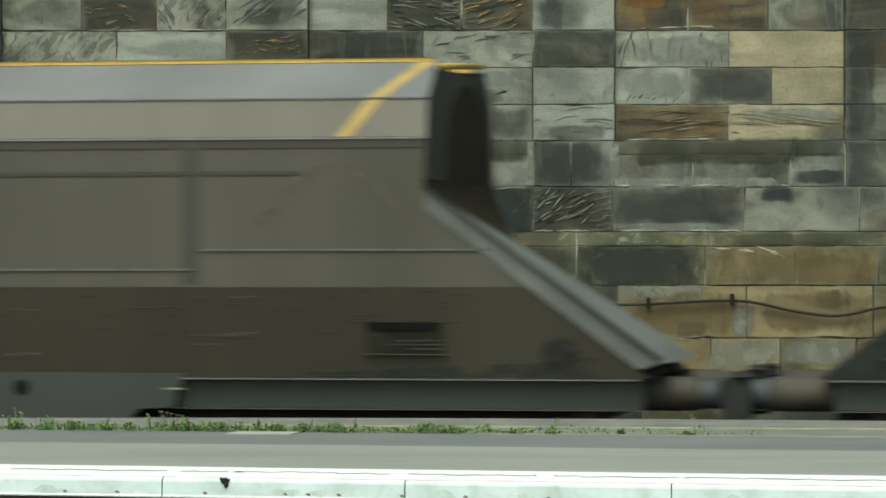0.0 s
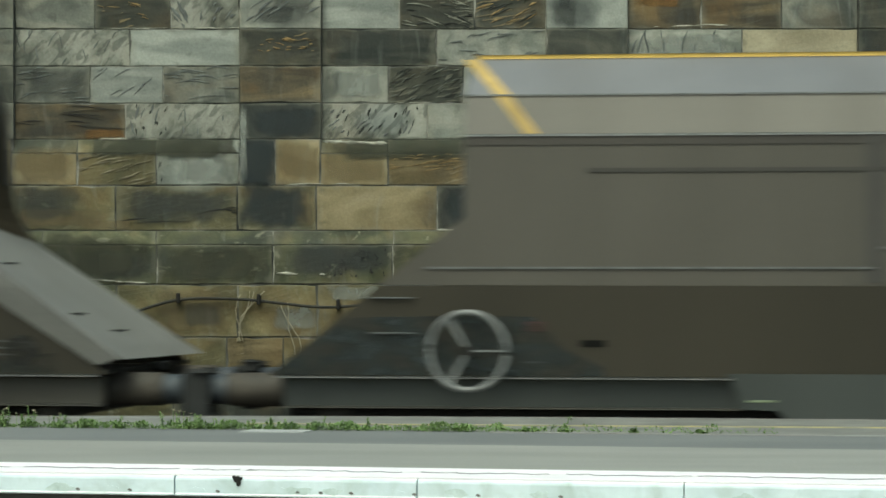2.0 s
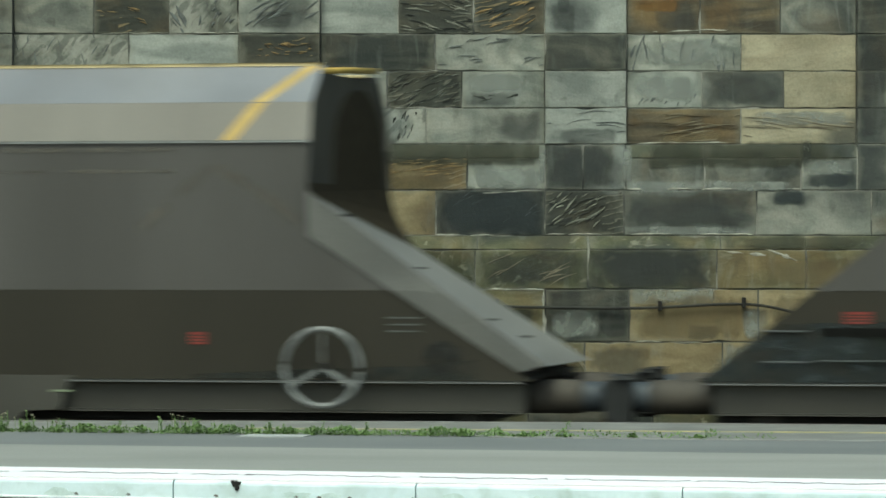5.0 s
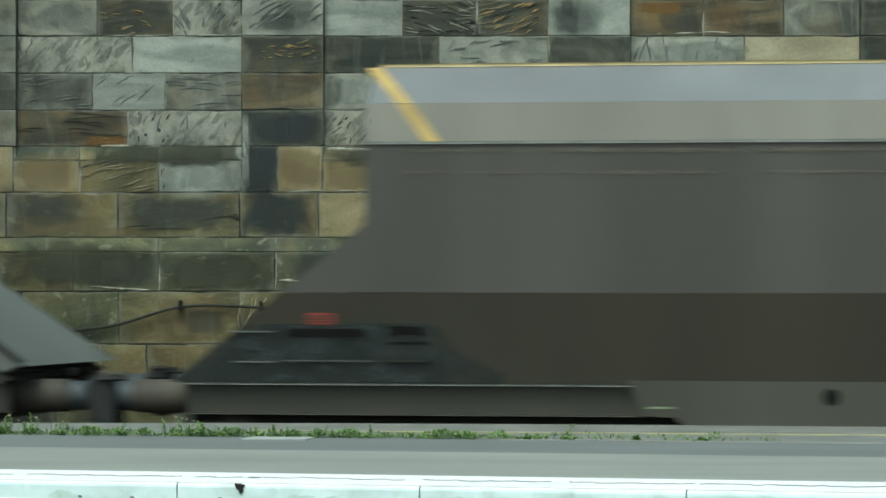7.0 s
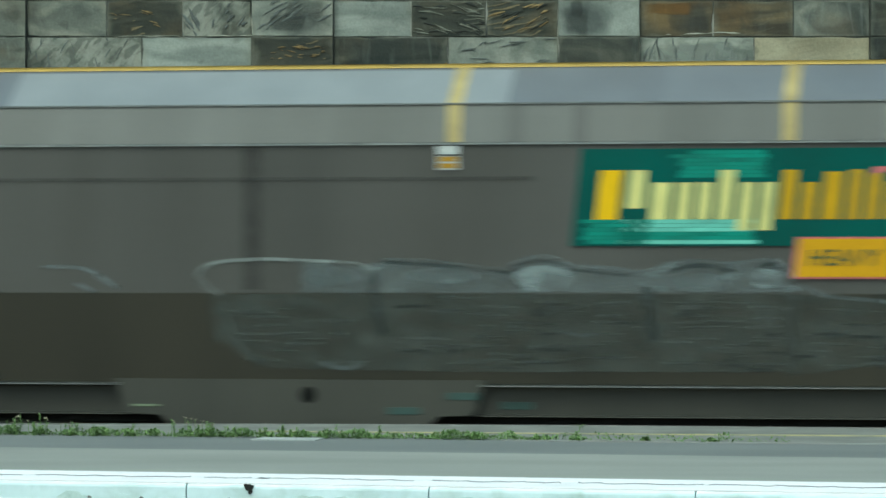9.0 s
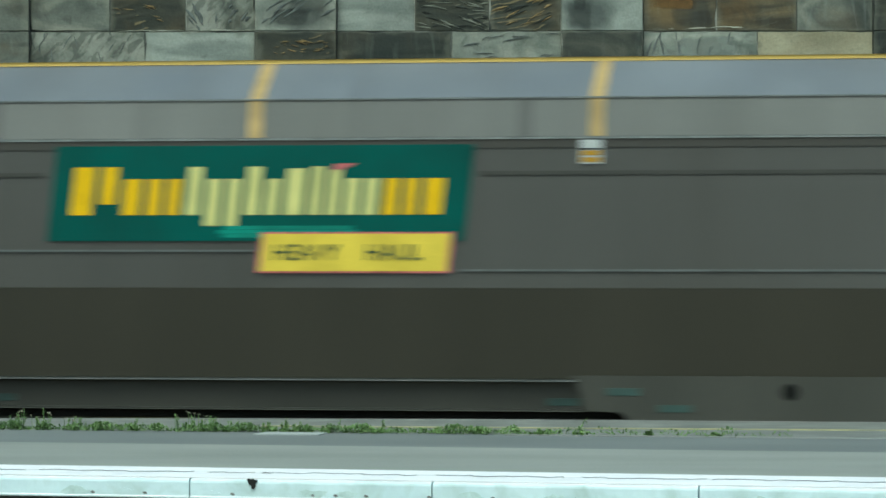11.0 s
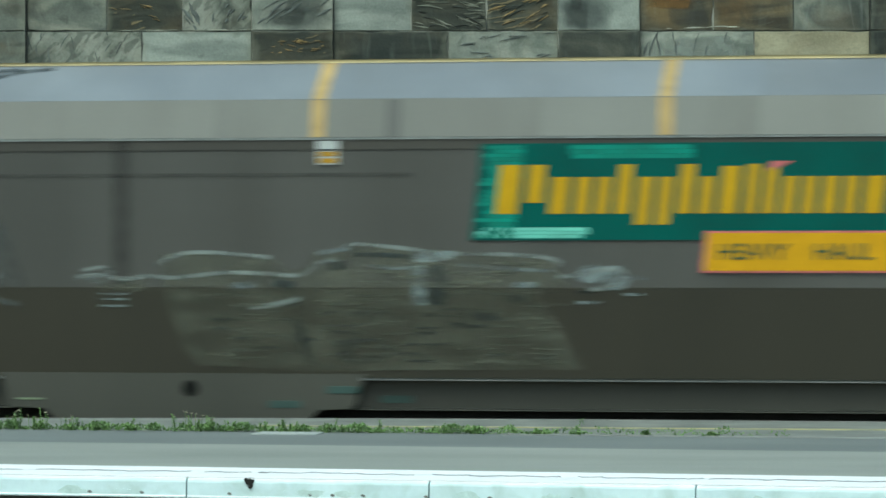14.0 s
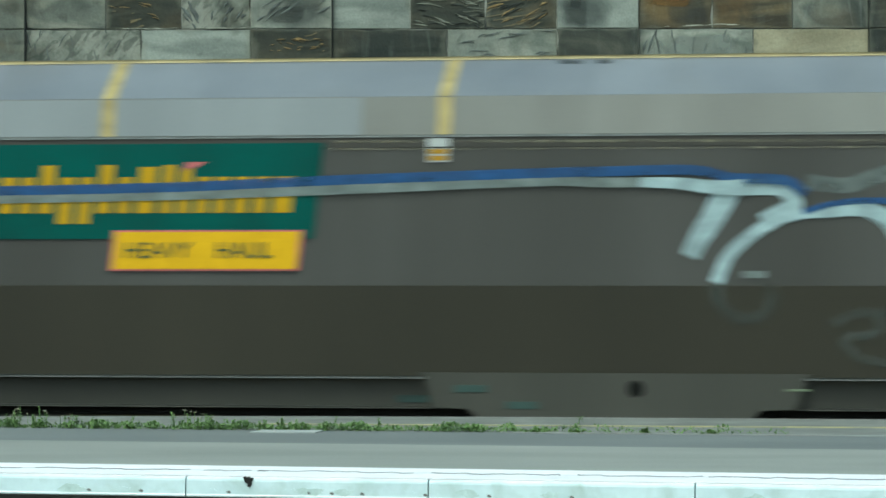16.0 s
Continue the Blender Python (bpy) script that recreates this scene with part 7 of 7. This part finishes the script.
blot(w, du, [(4.98, 0.95), (9.33, 0.96)], [(5.07, 0.60), (5.33, 0.40), (6.97, 0.38), (9.33, 0.39)], "film", 0)
streaks(w, 5.07, 6.20, 0.43, 0.94, 20, "film", 1)
streaks(w, 6.33, 8.24, 0.40, 0.94, 46, "film", 1)
streaks(w, 6.33, 8.24, 0.40, 0.93, 18, "murk", 2)
streaks(w, 8.33, 9.33, 0.41, 0.94, 26, "film", 1)
streaks(w, 8.33, 9.33, 0.41, 0.91, 12, "murk", 2)
stroke(w, du, [(7.40, 0.84), (7.46, 0.81), (7.48, 0.78)], 0.074, "murk", 3)
stroke(w, du, [(7.57, 0.70), (7.74, 0.65), (7.82, 0.67)], 0.025, "haze", 3)
stroke(w, du, [(6.37, 0.86), (6.67, 0.87)], 0.025, "murk", 3)
stroke(w, du, [(6.63, 0.83), (6.80, 0.82)], 0.017, "haze", 3)
stroke(w, du, [(5.07, 0.90), (5.16, 0.60), (5.37, 0.44)], 0.033, "film", 2)
stroke(w, du, [(5.81, 0.44), (5.98, 0.40), (6.11, 0.44)], 0.033, "haze", 2)
stroke(w, du, [(3.70, 1.15), (4.01, 1.14), (4.28, 0.99)], 0.029, "grey", 1)
stroke(w, du, [(3.96, 1.03), (4.10, 0.96)], 0.021, "grey", 1)
blot(w, du, [(9.24, 0.96), (10.36, 0.90)], [(9.24, 0.36), (10.36, 0.5)], "film", 0)
streaks(w, 9.24, 10.36, 0.36, 0.96, 26, "film", 1)
streaks(w, 9.24, 10.36, 0.4, 0.96, 9, "murk", 2)
stroke(w, du, [(9.33, 1.03), (9.53, 0.95), (9.90, 0.91), (10.40, 0.84)], 0.03, "grey", 3)
blot(w, du, [(15.45, 0.82), (15.6, 0.84), (15.9, 0.74)], [(15.45, 0.76), (15.62, 0.50), (15.9, 0.46)], "faint")
streaks(w, 15.4, 16.0, 0.46, 0.82, 9, "film", 1)
streaks(w, 16.3, 17.5, 0.36, 0.74, 14, "faint", 1)
for n, u in ((4, 5.3), (6, 5.2), (6, 14.6)):
    stroke(wagons[n], 0, [(u, 0.985), (u, 1.5), (u, 2.045)], 0.14, "shade")
stroke(wagons[6], 0, [(11.0, 1.80), (13.0, 1.80), (15.2, 1.80)], 0.03, "shade", 1)
stroke(wagons[6], 0, [(4.1, 1.79), (5.5, 1.79), (7.4, 1.79)], 0.03, "shade", 1)
stroke(wagons[4], 0, [(11.0, 1.80), (13.0, 1.80), (15.2, 1.80)], 0.03, "shade", 1)
stroke(wagons[4], 0, [(3.0, 1.80), (5.5, 1.80), (7.4, 1.80)], 0.03, "shade", 1)
blot(wagons[6], 0, [(15.06, 1.30), (15.2, 1.36), (15.5, 1.37), (15.62, 1.28)], [(15.06, 1.12), (15.3, 1.04), (15.62, 1.02)], "moss")
streaks(wagons[6], 15.0, 15.66, 1.03, 1.36, 14, "moss", 1)
w = wagons[4]
hood_patch(w, 3.4, 7.20, 2.354, 2.62, HOOD_PALE, "bleached pale hood panel")
hood_patch(w, 11.36, 12.48, 2.354, 2.62, HOOD_PALE, "bleached pale hood panel")
hood_patch(w, 12.66, 15.6, 2.354, 2.62, HOOD_PALE, "bleached pale hood panel")
for a, b in ((7.20, 7.33), (7.69, 7.80), (11.22, 11.36), (12.88, 12.99), (15.13, 15.26)):
    hood_patch(w, a, b, 2.07, 2.345, HOOD_DARK, "dark weathered hood joint")
for n, a, b in ((1, 7.19, 7.32), (1, 11.23, 11.36), (6, 7.20, 7.31), (6, 11.25, 11.37), (5, 7.2, 7.32), (5, 11.23, 11.35)):
    hood_patch(wagons[n], a, b, 2.07, 2.345, HOOD_DARK, "dark weathered hood joint")
hood_patch(wagons[7], 8.2, 11.20, 2.07, 2.345, HOOD_PALE, "bleached pale hood side")
scuff(wagons[1], [(9.58, 2.63), (9.7, 2.615), (9.87, 2.625)], 0.03, PAINT["dark"])
w = wagons[6]
for p, wd, m in (([(2.46, 2.56), (2.6, 2.57), (2.74, 2.55)], 0.03, "cream"), ([(2.5, 2.51), (2.75, 2.50), (3.0, 2.51)], 0.025, "cream"), ([(2.6, 2.46), (2.8, 2.45), (3.0, 2.44)], 0.02, "cream"),
                 ([(3.58, 2.605), (3.72, 2.615), (3.88, 2.59)], 0.05, "dark"), ([(3.5, 2.53), (3.62, 2.53)], 0.025, "dark"), ([(3.48, 2.39), (3.62, 2.40)], 0.025, "dark"),
                 ([(3.97, 2.42), (4.05, 2.48), (4.10, 2.55), (4.18, 2.58)], 0.06, "dark"), ([(3.95, 2.50), (4.08, 2.53), (4.28, 2.585), (4.55, 2.615)], 0.03, "dark"), ([(4.1, 2.60), (4.3, 2.61)], 0.03, "dark")):
    scuff(w, p, wd, PAINT[m])
scuff(wagons[7], [(12.62, 2.615), (12.78, 2.61)], 0.03, PAINT["dark"])
scuff(wagons[7], [(12.9, 2.615), (13.0, 2.61)], 0.03, PAINT["dark"])
stroke(wagons[7], 0, [(11.0, 2.02), (13.5, 2.01), (15.6, 2.0)], 0.02, "cream", 2)
stroke(wagons[7], 0, [(11.0, 1.965), (13.5, 1.96), (15.6, 1.955)], 0.015, "cream", 2)
for n in (1, 2, 3):
    stroke(wagons[n], 0, [(15.05, 1.42), (15.35, 1.68), (15.58, 1.87)], 0.08, "tan")
    stroke(wagons[n], 0, [(15.62, 1.87), (15.95, 1.68), (16.25, 1.46)], 0.07, "tan", 1)
for n in (2, 3):
    for z, wd in ((2.0, 0.03), (1.84, 0.025)):
        stroke(wagons[n], 0, [(11.0, z), (13.0, z - 0.005), (15.3, z)], wd, "tan", 0)
        stroke(wagons[n], 0, [(2.6, z), (5.0, z - 0.005), (7.5, z)], wd, "tan", 0)
w, du = wagons[6], 0.0
blot(w, du, [(2.3, 0.98), (2.72, 1.15), (2.85, 1.68), (3.11, 1.92), (3.4, 1.95), (3.62, 1.94), (4.12, 1.64), (4.3, 1.4), (4.46, 0.99)], [(2.3, 0.965), (4.46, 0.965)], "faint")
blot(w, du, [(2.72, 1.1), (2.85, 1.5), (3.2, 1.6), (3.6, 1.55), (4.0, 1.35), (4.3, 1.05)], [(2.72, 1.05), (3.2, 1.1), (4.3, 1.02)], "pale", 1)
for p, wd, m in (([(2.93, 1.72), (3.05, 1.73)], 0.06, "dark"), ([(2.9, 1.36), (3.02, 1.35)], 0.05, "dark"), ([(3.74, 1.46), (3.92, 1.47), (4.02, 1.42)], 0.05, "dark"), ([(3.78, 1.31), (3.95, 1.29)], 0.10, "dark"),
                 ([(2.72, 1.18), (2.85, 1.08), (3.1, 1.045), (3.35, 1.10), (3.6, 1.06), (3.9, 1.04), (4.05, 1.03)], 0.06, "dark"), ([(2.68, 1.2), (2.76, 1.08), (2.95, 1.01), (3.2, 0.99)], 0.04, "grey"),
                 ([(3.1, 1.88), (3.35, 1.92), (3.65, 1.9)], 0.05, "pale"), ([(4.05, 1.62), (4.2, 1.5), (4.28, 1.35)], 0.05, "pale"), ([(2.8, 1.6), (2.95, 1.66), (3.2, 1.55)], 0.06, "pale"),
                 ([(3.45, 0.95), (3.9, 0.92), (4.2, 0.87), (4.4, 0.83)], 0.04, "pale"), ([(2.3, 1.75), (2.6, 1.74)], 0.05, "faint"), ([(2.35, 1.58), (2.62, 1.57)], 0.05, "faint")):
    stroke(w, du, p, wd, m, 2)
blot(w, du, [(5.52, 1.20), (5.71, 1.23), (6.33, 1.20), (6.39, 1.12), (6.56, 1.07), (6.69, 1.23), (6.90, 1.25), (6.98, 1.29), (7.40, 1.25), (8.15, 1.20), (8.44, 1.17), (8.54, 1.00)], [(5.52, 0.96), (8.54, 0.96)], "warm", 0)
blot(w, du, [(5.52, 0.95), (8.30, 0.95), (8.50, 0.66), (8.64, 0.38)], [(5.52, 0.86), (5.72, 0.38), (6.6, 0.34), (8.64, 0.36)], "warm", 0)
stroke(w, du, [(5.46, 1.12), (5.63, 1.20), (5.80, 1.22), (6.14, 1.20), (6.33, 1.18)], 0.029, "chalk", 2)
stroke(w, du, [(4.85, 1.03), (5.03, 1.05), (5.20, 1.02), (5.37, 1.04)], 0.033, "chalk", 2)
stroke(w, du, [(5.37, 1.05), (5.58, 1.03), (5.80, 1.05), (6.01, 1.07), (6.31, 1.06), (6.56, 1.05), (6.69, 1.13), (6.82, 1.17)], 0.029, "chalk", 3)
stroke(w, du, [(4.90, 1.08), (5.05, 1.11), (5.11, 1.06), (5.03, 1.00), (4.93, 1.03)], 0.025, "chalk", 2)
stroke(w, du, [(6.69, 1.21), (6.82, 1.23), (6.94, 1.25)], 0.033, "grey", 2)
stroke(w, du, [(6.90, 1.26), (6.98, 1.28), (7.32, 1.25), (7.65, 1.21), (8.15, 1.20), (8.44, 1.17), (8.52, 1.10)], 0.029, "chalk", 2)
stroke(w, du, [(6.94, 1.20), (7.19, 1.20), (7.42, 1.18)], 0.033, "dark", 3)
stroke(w, du, [(6.77, 1.12), (6.92, 1.13)], 0.074, "dark", 2)
stroke(w, du, [(6.98, 1.14), (7.24, 1.10), (7.40, 1.11)], 0.021, "grey", 3)
stroke(w, du, [(7.42, 1.18), (7.57, 1.18), (7.71, 1.20)], 0.066, "cloud", 3)
stroke(w, du, [(7.57, 1.12), (7.59, 0.98), (7.58, 0.83)], 0.124, "dark", 2)
stroke(w, du, [(7.45, 1.12), (7.46, 0.98), (7.45, 0.83)], 0.091, "cloud", 2)
stroke(w, du, [(7.74, 1.13), (8.07, 1.10), (8.44, 1.08)], 0.025, "grey", 3)
stroke(w, du, [(8.15, 0.98), (8.32, 0.98)], 0.041, "grey", 3)
stroke(w, du, [(6.05, 0.97), (6.22, 0.98)], 0.050, "grey", 3)
stroke(w, du, [(6.35, 1.00), (6.52, 0.97)], 0.058, "dark", 2)
stroke(w, du, [(6.18, 0.81), (6.35, 0.83), (6.56, 0.88)], 0.033, "chalk", 2)
stroke(w, du, [(8.11, 0.88), (8.25, 0.87)], 0.058, "murk", 3)
bubble(w, 8.74, 1.06, 0.12, 0.07, "cloud", 1)
bubble(w, 8.90, 1.03, 0.11, 0.09, "cloud", 1)
stroke(w, du, [(8.48, 1.04), (8.65, 1.05), (8.81, 1.09), (8.97, 1.06), (8.85, 0.96), (8.71, 0.95)], 0.029, "chalk", 3)
stroke(w, du, [(8.81, 1.01), (9.02, 1.04), (9.14, 1.02)], 0.025, "grey", 2)
stroke(w, du, [(8.62, 0.93), (8.77, 0.93)], 0.021, "murk", 2)
stroke(w, du, [(8.62, 0.85), (8.79, 0.85)], 0.025, "cloud", 2)
stroke(w, du, [(8.97, 0.91), (9.10, 0.91)], 0.021, "cloud", 2)
streaks(w, 5.80, 6.56, 0.37, 0.93, 24, "warm", 1)
streaks(w, 6.65, 7.40, 0.37, 0.94, 26, "warm", 1)
streaks(w, 7.65, 8.56, 0.38, 0.94, 34, "warm", 1)
streaks(w, 5.80, 8.48, 0.41, 0.92, 40, "murk", 2)
streaks(w, 6.98, 8.44, 0.96, 1.14, 24, "warm", 2)
stroke(w, du, [(6.52, 0.87), (6.56, 0.58), (6.62, 0.37)], 0.058, "murk", 1)
stroke(w, du, [(6.90, 0.58), (6.94, 0.38)], 0.165, "murk", 1)
stroke(w, du, [(5.05, 0.99), (5.37, 0.98)], 0.107, "warm", 1)
stroke(w, du, [(5.03, 0.91), (5.24, 0.91)], 0.017, "cloud", 2)
stroke(w, du, [(5.03, 0.87), (5.24, 0.87)], 0.017, "cloud", 2)
stroke(w, du, [(5.03, 0.82), (5.24, 0.82)], 0.017, "cloud", 2)
w, du = wagons[7], 0.0
stroke(w, du, [(7.6, 1.66), (8.6, 1.67), (9.8, 1.69), (11.0, 1.735), (12.53, 1.78), (13.05, 1.79), (13.48, 1.8), (13.73, 1.79), (13.93, 1.74), (14.2, 1.73), (14.35, 1.71), (14.46, 1.62)], 0.072, "blue", 17)
stroke(w, du, [(7.6, 1.59), (8.6, 1.61), (9.8, 1.63), (11.0, 1.665), (12.53, 1.72), (12.96, 1.71), (13.31, 1.71)], 0.072, "ash", 16)
stroke(w, du, [(13.27, 1.71), (13.56, 1.7), (13.82, 1.67), (14.03, 1.67)], (0.068, 0.119), "snow", 18)
stroke(w, du, [(13.82, 1.67), (14.07, 1.67), (14.27, 1.67), (14.36, 1.61), (14.37, 1.53), (14.27, 1.47), (14.16, 1.41)], (0.111, 0.145), "snow", 3)
stroke(w, du, [(13.91, 1.66), (13.8, 1.46), (13.7, 1.31), (13.63, 1.17)], (0.187, 0.128), "snow", 4)
stroke(w, du, [(14.43, 1.48), (14.24, 1.43), (14.03, 1.29), (13.9, 1.16), (13.82, 0.98)], (0.085, 0.094), "snow", 5)
stroke(w, du, [(13.82, 0.97), (13.84, 0.83), (13.98, 0.72), (14.15, 0.75), (14.22, 0.88), (14.19, 0.97)], 0.085, "film", 1)
stroke(w, du, [(14.01, 1.04), (14.18, 1.04)], 0.051, "ash", 2)
stroke(w, du, [(14.35, 1.47), (14.62, 1.49), (14.85, 1.51), (15.02, 1.46), (15.15, 1.33), (15.25, 1.15), (15.3, 0.98)], (0.06, 0.187), "snow", 6)
stroke(w, du, [(15.33, 0.96), (15.4, 0.79), (15.43, 0.59), (15.4, 0.37)], (0.196, 0.23), "film", 1)
stroke(w, du, [(14.45, 1.49), (14.67, 1.55), (14.88, 1.57), (15.09, 1.56), (15.25, 1.49), (15.4, 1.35), (15.48, 1.19), (15.52, 1.0)], (0.043, 0.051), "blue", 7)
stroke(w, du, [(14.48, 1.71), (14.75, 1.68), (14.96, 1.74), (15.09, 1.77), (15.34, 1.73), (15.5, 1.75), (15.75, 1.79), (15.96, 1.8), (16.12, 1.79), (16.24, 1.8)], 0.115, "ash_thin", 0)
stroke(w, du, [(14.66, 0.67), (14.77, 0.74), (14.92, 0.77), (15.0, 0.69), (14.92, 0.6), (14.74, 0.6)], 0.064, "film", 1)
stroke(w, du, [(14.71, 0.58), (14.81, 0.46), (14.92, 0.42), (15.08, 0.4)], 0.064, "film", 2)
stroke(w, du, [(15.0, 0.77), (15.17, 0.77), (15.23, 0.69), (15.1, 0.62), (15.21, 0.57), (15.14, 0.45)], 0.064, "film", 3)
stroke(w, du, [(15.53, 0.94), (15.66, 0.88), (15.85, 0.84)], (0.111, 0.06), "blue_worn", 1)


# ---- motion ----
SPEED, START = 7.191, 2.0505
# small unevenness of the train's run: seconds, metres
UNEVEN = [
    (0.0, 0.085), (0.5, 0.019), (1.0, -0.011), (1.5, -0.041), (2.0, -0.080), (2.5, -0.020), (3.0, -0.067), (3.5, -0.105), (4.0, -0.105), (5.2, -0.030),
    (6.5, 0.040), (7.0, -0.010), (7.5, 0.061), (8.0, 0.097), (8.5, 0.099), (9.0, 0.066), (10.2, 0.080), (11.5, 0.086), (12.0, 0.072), (12.5, 0.108),
    (13.0, 0.089), (13.5, 0.039), (14.0, -0.008), (14.5, -0.045), (15.0, -0.084), (15.5, -0.114), (16.0, -0.175),
]


def run(t):
    return SPEED * t + START + float(np.interp(t, [a for a, _ in UNEVEN], [b for _, b in UNEVEN]))


def motions():
    turn = pose(0, 0, 0, 0, 0, -math.degrees(TRACK_TURN))
    for n, w in enumerate(wagons):
        rows = [(a, Matrix.Translation(by_track(run(a) - n * PITCH + MID, HALF, RAIL_Z + 0.01)) @ turn) for a, _ in UNEVEN]
        walk(w, rows)


motions()
